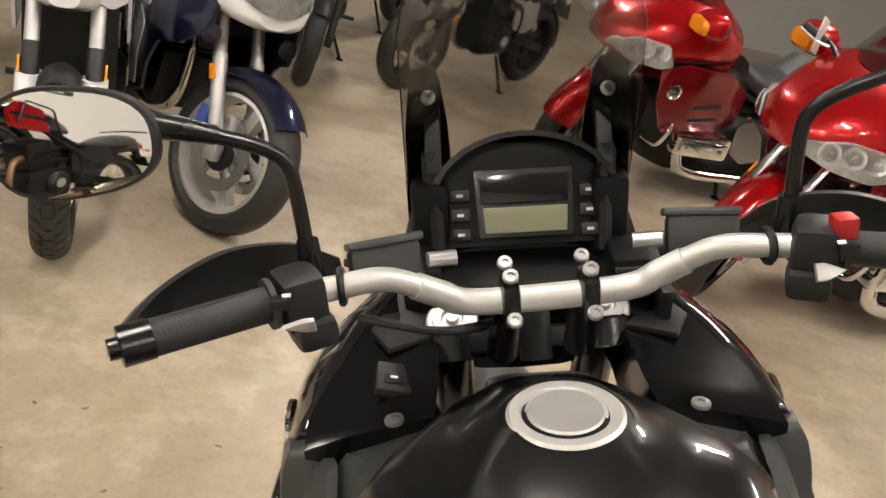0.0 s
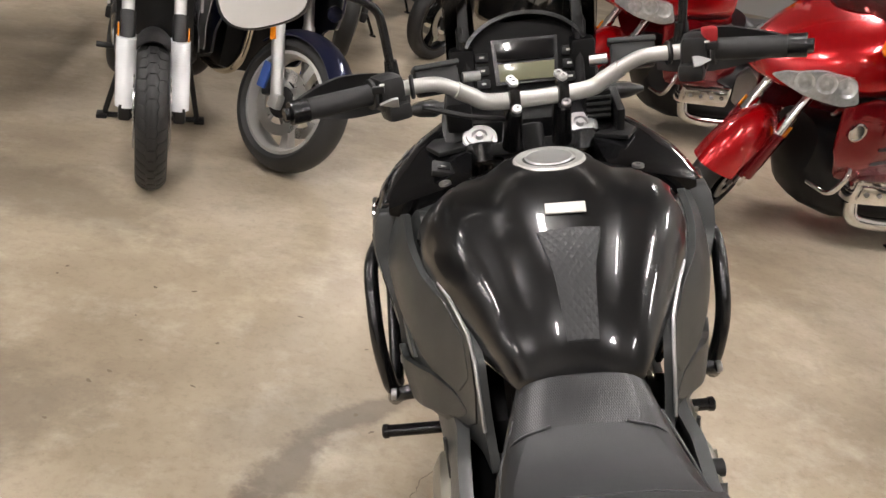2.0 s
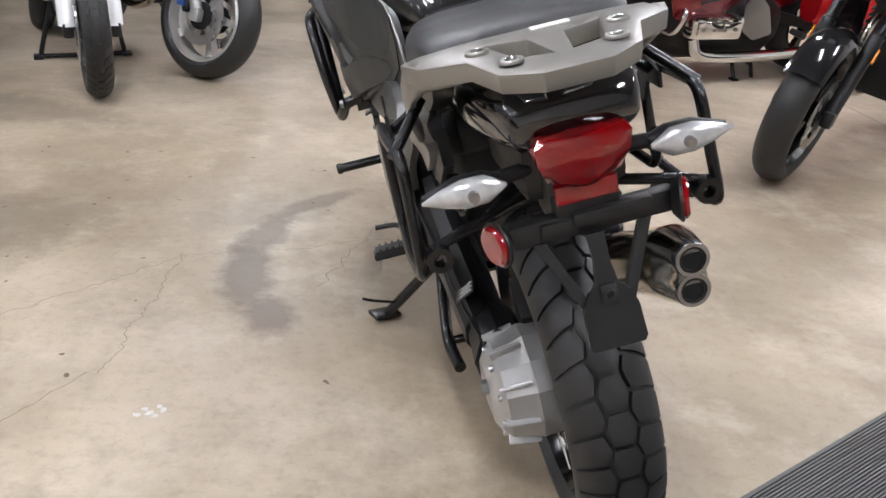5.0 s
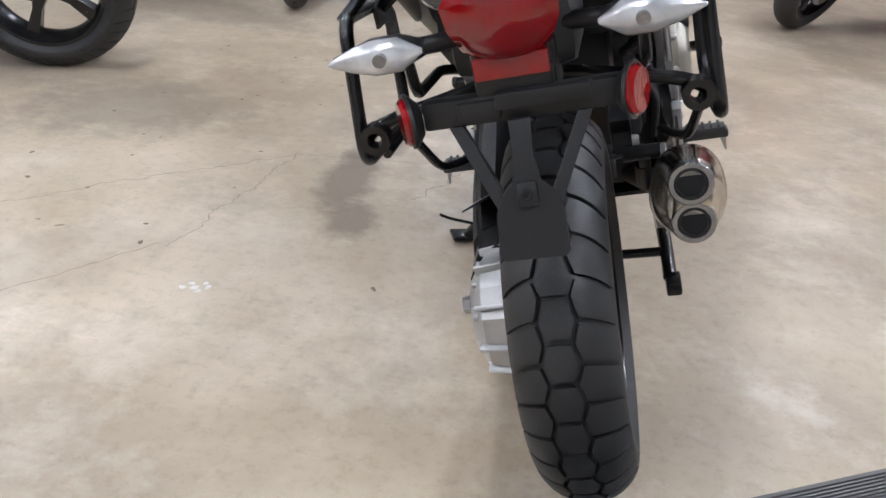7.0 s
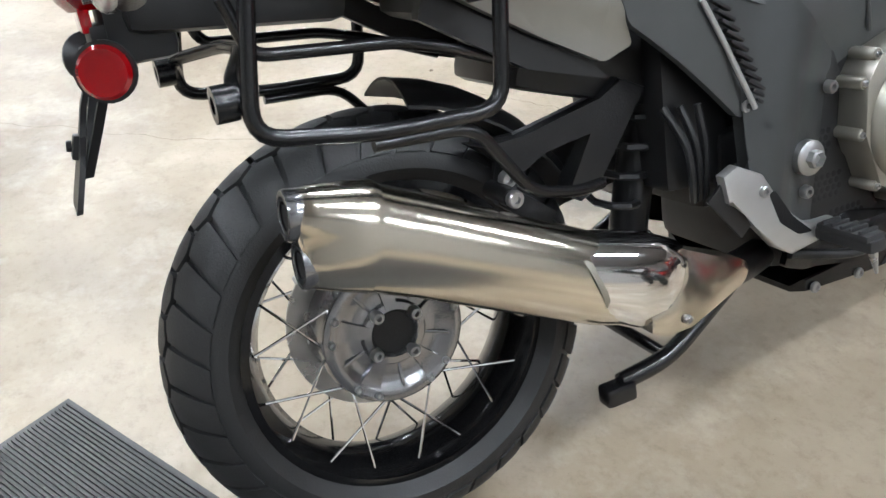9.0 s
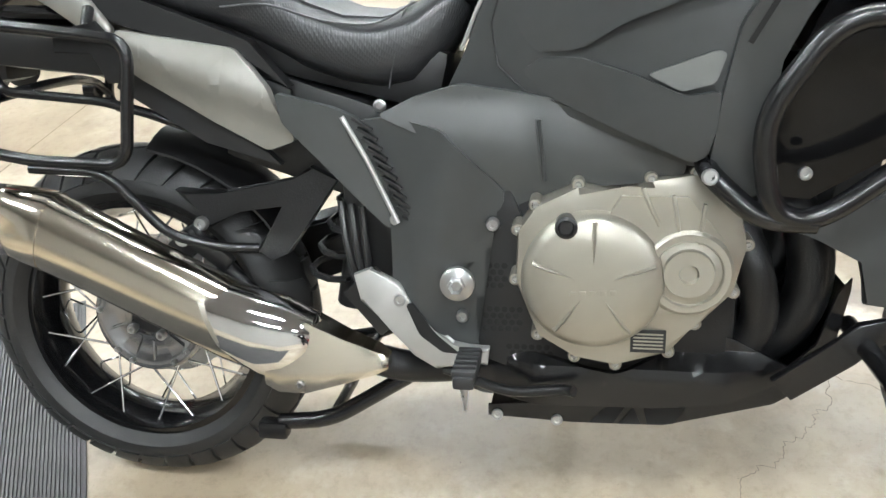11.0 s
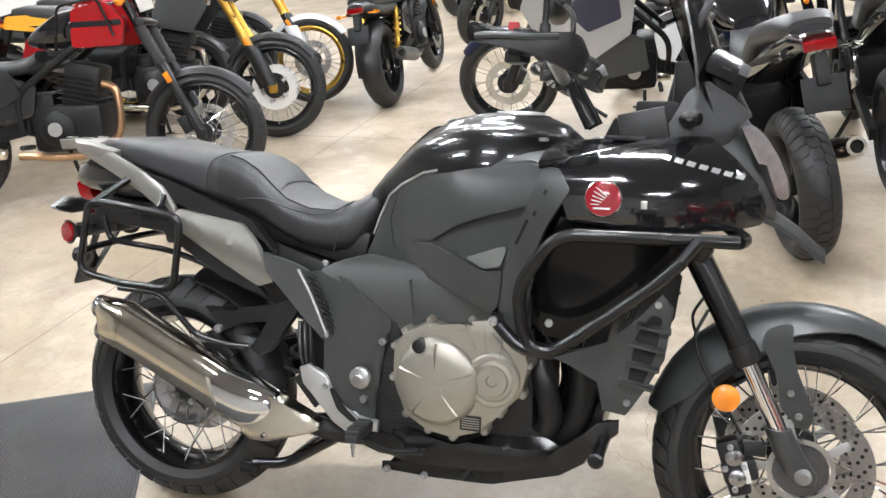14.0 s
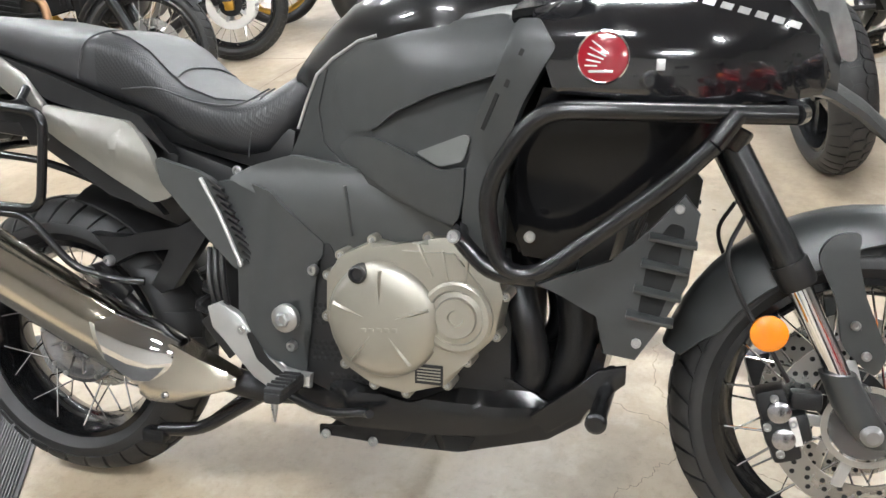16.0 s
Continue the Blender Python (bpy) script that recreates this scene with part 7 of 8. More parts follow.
def simple_bike(name, label, M0, wb=1.45, rf=0.33, rr=0.32, wf=0.11, wr=0.16, spoke=False, rim="satin", paint="glossplain", paint2=None, forkmat="chrome", forklow="castblack", fender="plastic", group="", seatz=0.80, tankz=1.0,
                bar=1.06, barw=0.40, steer=0.0, tall=False, exhaust="steel", exside=1, engine="engineblack", shock=None, light="round", knob=False, tailup=0.0, rake=27, mirrors=True, tailmat=None, lamp="orangelens", stand=True, bellows=False, guards=None, tyre_tread=0, disc_mat="brakedisc", rear_fender=True, fender_span=(150, 35), fender_w=0.62, fender_r=0.025, fender_drop=0.04, rear_tread=0, rear_lamp="orangelens"):
    """A parked motorcycle: wheels, fork, fenders, engine, frame, tank, seat, tail, handlebar, lamps, exhaust, stand."""
    r = root(name, M0, label, "motorcycle", group)
    F, R = V(0, wb, rf), V(0, 0, rr)
    head = V(0, wb - (bar - rf) * math.tan(radians(rake)) + 0.06, bar - 0.06)
    axis = (head - V(0, wb - 0.05, rf)).normalized()
    S = Matrix.Translation(head) @ Matrix.Rotation(radians(steer), 4, axis) @ Matrix.Translation(-head)
    if spoke:
        spoked_wheel(r, "front_wheel", F, rf, wf, rf - 0.075, None, 28, tyre_tread, rim, 0.05, S)
        spoked_wheel(r, "rear_wheel", R, rr, wr, rr - 0.095, None, 28, 0 if not tyre_tread else 30, rim, 0.06)
    else:
        cast_wheel(r, "front_wheel", F, rf, wf, rf - 0.085, rim, 5, S, tread=tyre_tread)
        cast_wheel(r, "rear_wheel", R, rr, wr, rr - 0.10, rim, 5, tread=rear_tread)
    for sx in (-1, 1):
        if not spoke or disc_mat == "white" or sx < 0:
            disc(r, sx * 0.07, F, 0.15, 0.10, S, material=disc_mat)
        top, low = V(sx * 0.10, head.y, head.z), V(sx * 0.10, wb, rf)
        mid = top.lerp(low, 0.5)
        leg = part("fork_leg", rod(top, mid, 0.025, 14), forkmat, r, "", S)
        part("fork_lower", merge(rod(mid, low, 0.03, 14), box(low + V(sx * 0.005, 0, 0), (0.05, 0.06, 0.07), 0.015)), forklow, leg, "", S)
        if bellows:
            part("bellows", lathe([(0.02 * k, 0.036 if k % 2 else 0.029) for k in range(12)], 16, "z"), "grip", leg, "", S @ Matrix.Translation(mid) @ (top - mid).to_track_quat("Z", "Y").to_matrix().to_4x4())
        if guards:
            part("fork_guard", loft([egg_at(p, 0.045, 0.055) for p in (mid.lerp(low, 0.25), mid.lerp(low, 0.6), low + V(0, -0.02, 0.02))]), guards, leg, "", S)
        part("brake_caliper", box(low + V(sx * -0.01, -0.09, 0.05), (0.05, 0.05, 0.10), 0.012, (25, 0, 0)), "castblack", r, "", S)
        part("fork_reflector", box(V(sx * 0.135, low.y, low.z).lerp(V(sx * 0.135, top.y, top.z), 0.4), (0.008, 0.03, 0.06), 0.003, (rake, 0, 0)), lamp, r, "orange reflector", S)
        part("indicator", merge(rod((sx * 0.10, head.y + 0.03, head.z - 0.06), (sx * 0.18, head.y + 0.03, head.z - 0.06), 0.008), loft([egg_y2(sx * x, head.y + 0.03, head.z - 0.06, w, w) for x, w in ((0.175, 0.012), (0.20, 0.028), (0.225, 0.01))])), lamp, r, "orange indicator", S)
        part("rear_indicator", loft([egg_y2(sx * x, -0.28, seatz + tailup - 0.06, w, w) for x, w in ((0.08, 0.006), (0.125, 0.006), (0.13, 0.017), (0.165, 0.008))]), rear_lamp, r)
        if mirrors:
            st = part("mirror_stem", tube(rounded_path([(sx * 0.24, head.y - 0.08, bar + 0.03), (sx * 0.26, head.y - 0.05, bar + 0.16), (sx * 0.36, head.y - 0.02, bar + 0.22)], 0.04), 0.007, 8), "satin", r, "", S)
            part("mirror_head", loft([egg_y(head.y - 0.03 + dy, bar + 0.23, sx * 0.40, 0.07 * s, 0.045 * s) for dy, s in ((0.0, 0.95), (0.02, 1.0), (0.045, 0.6))]), "plastic", st, "", S)
            part("mirror_face", loft([egg_y(head.y - 0.032 + dy, bar + 0.23, sx * 0.40, 0.064 * s, 0.04 * s) for dy, s in ((0.0, 1), (-0.003, 0.95))]), "mirror", st, "", S)
        part("footrest", rod((sx * 0.14, wb * 0.36, 0.33), (sx * 0.28, wb * 0.36, 0.34), 0.014), "grip", r)
        part("frame_rail", tube(rounded_path([(sx * 0.10, head.y - 0.05, head.z - 0.14), (sx * 0.14, wb * 0.55, tankz - 0.22), (sx * 0.15, wb * 0.33, 0.62), (sx * 0.14, wb * 0.33, 0.42)], 0.08), 0.02, 10), engine, r)
        part("seat_rail", tube(rounded_path([(sx * 0.13, wb * 0.36, 0.62), (sx * 0.12, 0.15, seatz - 0.10 + tailup * 0.5), (sx * 0.10, -0.22, seatz - 0.06 + tailup)], 0.05), 0.014, 8), engine, r)
        part("swingarm", loft([[(sx * x, y, z) for x, z in ((a, zc - h), (a + 0.035, zc - h), (a + 0.035, zc + h), (a, zc + h))] for y, zc, a, h in ((wb * 0.36, 0.44, 0.10, 0.04), (0.0, rr, 0.105, 0.028))]), engine, r)
        if shock:
            part("shock_absorber", merge(rod((sx * 0.13, 0.22, seatz - 0.10), (sx * 0.13, 0.06, rr + 0.05), 0.018), tube([V(sx * 0.13 + 0.03 * math.cos(k * 0.9), 0.22 - 0.16 * k / 44 + 0.03 * math.sin(k * 0.9), seatz - 0.14 - (seatz - 0.22 - rr) * k / 44) for k in range(45)], 0.006, 6)), shock, r, "", None)
    part("fork_bridge", box((0, head.y, head.z + 0.02), (0.26, 0.06, 0.03), 0.012, (-rake, 0, 0)), "castblack", r, "", S)
    part("fork_bridge", box((0, head.y + 0.10, head.z - 0.17), (0.26, 0.06, 0.03), 0.012, (-rake, 0, 0)), "castblack", r, "", S)
    # fenders
    for nm, C, rad, w, a0, a1, S2 in (("front_fender", F + V(0, 0, 0.08 if tall else 0), rf + fender_r, wf * fender_w, *fender_span, S), ("rear_fender", R, rr + 0.03, wr * 0.55, 185, 60, None)):
        if nm == "rear_fender" and not rear_fender:
            continue
        rings = []
        for k in range(13):
            a = radians(a0 + (a1 - a0) * k / 12)
            ring = [(w * t, C.y + (rad - (fender_drop if nm == "front_fender" else 0.04) * abs(t) ** 2.2) * math.cos(a), C.z + (rad - (fender_drop if nm == "front_fender" else 0.04) * abs(t) ** 2.2) * math.sin(a)) for t in np.linspace(-1, 1, 9)]
            ring += [(w * t * 0.97, C.y + (rad - 0.005 - (fender_drop if nm == "front_fender" else 0.04) * abs(t) ** 2.2) * math.cos(a), C.z + (rad - 0.005 - (fender_drop if nm == "front_fender" else 0.04) * abs(t) ** 2.2) * math.sin(a)) for t in np.linspace(1, -1, 9)]
            rings.append(ring)
        part(nm, loft(rings), fender, r, "", S2)
    # engine
    ey = wb * 0.50
    part("engine", merge(box((0, ey, 0.42), (0.30, 0.40, 0.26), 0.05), box((0, ey + 0.09, 0.64), (0.22, 0.20, 0.26), 0.03, (-14, 0, 0)), box((0, ey - 0.16, 0.50), (0.24, 0.2, 0.24), 0.04)), engine, r)
    for k in range(6):
        part("cooling_fin", box((0, ey + 0.08 - 0.008 * k, 0.56 + 0.03 * k), (0.26, 0.24, 0.008), 0.002, (-14, 0, 0)), engine, r)
    for sx in (-1, 1):
        part("engine_cover", lathe([(sx * 0.13, 0.10), (sx * 0.165, 0.098), (sx * 0.185, 0.075), (sx * 0.19, 0.03), (sx * 0.19, 0.001)], 28, "x", (0, ey - 0.05, 0.42)), engine, r)
        part("cover_cap", lathe([(sx * 0.188, 0.04), (sx * 0.195, 0.038), (sx * 0.195, 0.001)], 24, "x", (0, ey - 0.05, 0.42)), "silver", r)
    part("header_pipe", tube(smooth_path([(0.05, ey + 0.16, 0.66), (0.06, ey + 0.27, 0.60), (0.07, ey + 0.25, 0.36), (0.09, ey + 0.05, 0.26), (0.12 * exside, ey - 0.3, 0.28)]), 0.022, 12), "bronze" if exhaust == "bronze" else "steel", r)
    x0, x1 = V(0.17 * exside, ey - 0.35, 0.30), V(0.20 * exside, -0.10, 0.40 + tailup * 0.6)
    ex = part("silencer", lathe([(0, 0.03), (0.06, 0.05), (0.12, 0.052), ((x1 - x0).length - 0.05, 0.052), ((x1 - x0).length, 0.042), ((x1 - x0).length, 0.028), ((x1 - x0).length - 0.03, 0.026)], 24, "z"), "steel" if exhaust == "bronze" else exhaust, r, "", Matrix.Translation(x0) @ (x1 - x0).to_track_quat("Z", "Y").to_matrix().to_4x4())
    part("outlet_inside", lathe([((x1 - x0).length - 0.028, 0.027), ((x1 - x0).length - 0.026, 0.001)], 20, "z"), "darkhole", ex, "", Matrix.Translation(x0) @ (x1 - x0).to_track_quat("Z", "Y").to_matrix().to_4x4())
    # tank, seat, tail
    ty = head.y - 0.08
    part("fuel_tank", loft([egg(y, zb, zt, w, 2.5, 24) for y, zb, zt, w in ((ty - 0.46, tankz - 0.18, tankz - 0.12, 0.08), (ty - 0.40, tankz - 0.20, tankz - 0.07, 0.12), (ty - 0.28, tankz - 0.21, tankz, 0.15), (ty - 0.12, tankz - 0.20, tankz + 0.02, 0.165), (ty, tankz - 0.17, tankz - 0.01, 0.14), (ty + 0.05, tankz - 0.14, tankz - 0.05, 0.10))]), paint, r)
    part("tank_cap", lathe([(0, 0.04), (0.012, 0.038), (0.014, 0.001)], 20, "z", (0, ty - 0.14, tankz + 0.018)), "chrome", r)
    part("seat", loft([egg(y, zb, zt, w, 2.8, 22) for y, zb, zt, w in ((-0.22, seatz - 0.01 + tailup, seatz + 0.05 + tailup, 0.08), (-0.12, seatz - 0.04 + tailup, seatz + 0.065 + tailup, 0.12), (0.10, seatz - 0.06 + tailup * 0.7, seatz + 0.05 + tailup * 0.7, 0.14), (0.24, seatz - 0.08, seatz + 0.01, 0.15), (0.42, seatz - 0.09, seatz, 0.14), (ty - 0.48, seatz - 0.08, seatz + 0.02, 0.11), (ty - 0.43, seatz - 0.02, seatz + 0.05, 0.09))]), "vinyl", r)
    part("tail", loft([egg(y, zb, zt, w, 2.6, 18) for y, zb, zt, w in ((0.28, seatz - 0.16, seatz - 0.04, 0.13), (0.0, seatz - 0.13 + tailup * 0.7, seatz - 0.02 + tailup * 0.8, 0.12), (-0.22, seatz - 0.08 + tailup, seatz + 0.03 + tailup, 0.09), (-0.31, seatz - 0.05 + tailup, seatz + 0.01 + tailup, 0.06))]), tailmat or paint2 or paint, r)
    part("side_cover", merge(*[skin([(0.24, 0.52), (0.30, 0.68), (0.46, 0.72), (0.60, 0.66), (0.56, 0.50), (0.40, 0.46)], lambda y, z: 0.155, 0.02, 0.05, s, 0.02) for s in (1,)]), paint2 or paint, r)
    part("side_cover", skin([(0.24, 0.52), (0.30, 0.68), (0.46, 0.72), (0.60, 0.66), (0.56, 0.50), (0.40, 0.46)], lambda y, z: 0.155, 0.02, 0.05, -1, 0.02), paint2 or paint, r)
    part("tail_light", box((0, -0.315, seatz - 0.03 + tailup), (0.12, 0.03, 0.04), 0.01), "redlens", r, "red tail light")
    part("plate_holder", merge(box((0, -0.36, seatz - 0.20 + tailup), (0.16, 0.012, 0.13), 0.004, (-22, 0, 0)), box((0, -0.32, seatz - 0.12 + tailup), (0.05, 0.06, 0.12), 0.01, (-22, 0, 0))), "engineblack", r)
    # handlebar, lamp
    part("handlebar", tube(smooth_path([(-barw, head.y - 0.22, bar), (-barw + 0.16, head.y - 0.14, bar + 0.02), (-0.10, head.y - 0.02, bar - 0.02), (0.10, head.y - 0.02, bar - 0.02), (barw - 0.16, head.y - 0.14, bar + 0.02), (barw, head.y - 0.22, bar)]), 0.0125, 12), "satin", r, "", S)
    for sx in (-1, 1):
        part("grip", rod((sx * barw, head.y - 0.22, bar), (sx * (barw - 0.13), head.y - 0.15, bar + 0.018), 0.019, 14), "grip", r, "", S)
        part("lever", tube(smooth_path([(sx * (barw - 0.15), head.y - 0.11, bar + 0.02), (sx * (barw - 0.08), head.y - 0.11, bar + 0.01), (sx * barw, head.y - 0.16, bar)]), 0.006, 8), "alu", r, "", S)
    if light == "round":
        part("headlamp", lathe([(-0.10, 0.03), (-0.08, 0.07), (0, 0.088), (0.012, 0.088), (0.014, 0.08)], 28, "y", (0, head.y + 0.13, head.z - 0.02)), "satin", r, "", S)
        part("headlamp_lens", lathe([(0.012, 0.08), (0.024, 0.06), (0.03, 0.001)], 28, "y", (0, head.y + 0.13, head.z - 0.02)), "reflector", r, "", S)
        part("gauge", lathe([(0, 0.05), (0.03, 0.055), (0.035, 0.05), (0.035, 0.001)], 24, "z"), "plastic", r, "", S @ pose(0, head.y + 0.03, head.z + 0.06, 35))
    if stand:
        part("side_stand", merge(rod((-0.12, wb * 0.42, 0.28), (-0.26, wb * 0.40 + 0.03, 0.055), 0.012), box((-0.265, wb * 0.40 + 0.03, 0.046), (0.05, 0.05, 0.012), 0.004)), "satin", r)
    return r, S, head


def shell(r, name, poly, xf, material, label="", sides=(1, -1), m=None, cell=0.04, rp=0.02, thick=0.012):
    for s in sides:
        part(name, skin(poly, xf, thick, cell, s, rp), material, r, label, m, sharp=60)


def white_naked():
    r, S, h = simple_bike("motorcycle", "white and black street motorcycle facing the aisle on its stand", at_wheel((-1.635, 2.95), 198, 1.45, 1), 1.45, 0.315, 0.315, 0.115, 0.16, paint="whitepaint", forkmat="silver", forklow="plastic", fender="castblack", guards="whitepaint", bar=1.10, light="", steer=1, group="parked motorcycles", stand=False, fender_span=(140, 70), fender_w=0.55, tyre_tread=40)
    shell(r, "front_cowl", [(h.y + 0.0, 0.82), (h.y + 0.10, 0.80), (h.y + 0.22, 0.86), (h.y + 0.20, 1.0), (h.y + 0.08, 1.12), (h.y - 0.02, 1.0)], lambda y, z: 0.19 - 0.6 * max(0, y - h.y - 0.02), "whitepaint", "white front cowl")
    part("cowl_chin", loft([egg(y, zb, zt, w, 2.6, 18) for y, zb, zt, w in ((h.y + 0.05, 0.80, 0.90, 0.14), (h.y + 0.16, 0.79, 0.92, 0.11), (h.y + 0.25, 0.82, 0.9, 0.05))]), "whitepaint", r)
    part("headlamp", loft([egg(y, zb, zt, w, 2.6, 18) for y, zb, zt, w in ((h.y + 0.10, 0.92, 1.08, 0.12), (h.y + 0.24, 0.92, 1.02, 0.08))]), "reflector", r)
    part("radiator", box((0, 1.45 * 0.5 + 0.30, 0.62), (0.32, 0.05, 0.30), 0.01), "castblack", r)
    shell(r, "side_fairing", [(0.62, 0.72), (0.95, 0.62), (1.02, 0.86), (0.80, 0.95), (0.62, 0.84)], lambda y, z: 0.2, "whitepaint", "white tank side panel")
    part("centre_stand", merge(tube(rounded_path([(-0.15, 0.62, 0.32), (-0.20, 0.62, 0.02), (0.24, 0.62, 0.02), (0.15, 0.62, 0.32)], 0.03), 0.013), box((-0.21, 0.62, 0.018), (0.05, 0.08, 0.02), 0.005), box((0.25, 0.62, 0.018), (0.05, 0.08, 0.02), 0.005)), "castblack", r, "black centre stand, folded down")


def blue_tourer():
    r, S, h = simple_bike("motorcycle", "dark blue and white sport touring motorcycle with its wheel turned", at_wheel((-1.215, 3.39), 214, 1.50, -8), 1.50, 0.315, 0.315, 0.145, 0.19, rim="barmetal", paint="bluepaint", paint2="whitepaint", forkmat="silver", forklow="silver", fender="bluepaint", bar=1.05, light="", steer=22, group="parked motorcycles", fender_span=(135, 40))

    def fx(y, z):
        return lerp([(0.55, 0.20), (0.8, 0.26), (1.1, 0.28), (1.3, 0.26), (1.45, 0.19), (1.55, 0.1)], y) * lerp([(0.3, 0.75), (0.5, 0.92), (0.75, 1.0), (0.95, 0.92), (1.15, 0.7)], z)

    shell(r, "side_fairing", [(0.55, 0.45), (0.75, 0.30), (1.02, 0.38), (1.18, 0.62), (1.34, 0.66), (1.46, 0.76), (1.46, 0.86), (1.30, 1.0), (1.05, 0.98), (0.75, 0.85), (0.55, 0.70)], fx, "bluepaint", "dark blue fairing side")
    for k, poly in enumerate(([(0.60, 0.46), (0.74, 0.36), (0.86, 0.60), (0.74, 0.66)], [(0.78, 0.34), (0.90, 0.36), (1.02, 0.64), (0.92, 0.70)], [(0.80, 0.70), (1.06, 0.72), (1.16, 0.90), (0.90, 0.90)], [(0.62, 0.70), (0.78, 0.70), (0.88, 0.82), (0.70, 0.80)])):
        shell(r, "white_panel", poly, lambda y, z: fx(y, z) + 0.005, "whitepaint", "white side stripe", thick=0.008)
    part("front_cowl", loft([egg(y, zb, zt, w, 2.4, 26) for y, zb, zt, w in ((1.12, 0.80, 1.16, 0.27), (1.28, 0.80, 1.12, 0.25), (1.42, 0.80, 1.04, 0.21), (1.53, 0.81, 0.96, 0.14), (1.58, 0.83, 0.90, 0.06))]), "whitepaint", r, "white front cowl")
    part("headlamp", loft([egg(y, zb, zt, w, 2.2, 22) for y, zb, zt, w in ((1.40, 0.86, 1.02, 0.185), (1.50, 0.855, 0.985, 0.15), (1.575, 0.865, 0.95, 0.08))]), "reflector", r, "wide oval headlamp", Matrix.Translation((0, 0.012, 0.012)))
    part("headlamp_glass", loft([egg(y, zb, zt, w, 2.2, 22) for y, zb, zt, w in ((1.40, 0.855, 1.03, 0.19), (1.505, 0.85, 0.99, 0.155), (1.59, 0.86, 0.955, 0.08))]), "clearlens", r, "", Matrix.Translation((0, 0.012, 0.012)))
    part("windscreen", loft([[(w * s, y - 0.12 * s * s, z) for s in np.linspace(-1, 1, 11)] + [(w * s, y - 0.004 - 0.12 * s * s, z) for s in np.linspace(1, -1, 11)] for y, z, w in ((1.40, 1.03, 0.22), (1.28, 1.18, 0.20), (1.18, 1.30, 0.15))]), "smoke", r)
    for sx in (-1, 1):
        part("fog_lamp", lathe([(-0.03, 0.02), (0, 0.034), (0.012, 0.03), (0.016, 0.001)], 18, "y", (sx * 0.155, 1.43, 0.74)), "clearlens", r, "small round fog lamp")
        part("fog_cup", lathe([(-0.05, 0.02), (-0.01, 0.037), (0.002, 0.037)], 18, "y", (sx * 0.155, 1.425, 0.74)), "bluepaint", r)
        part("caliper_cover", box((sx * 0.12, 1.40, 0.40), (0.02, 0.05, 0.12), 0.008), "bluepad", r, "blue caliper cover", S)


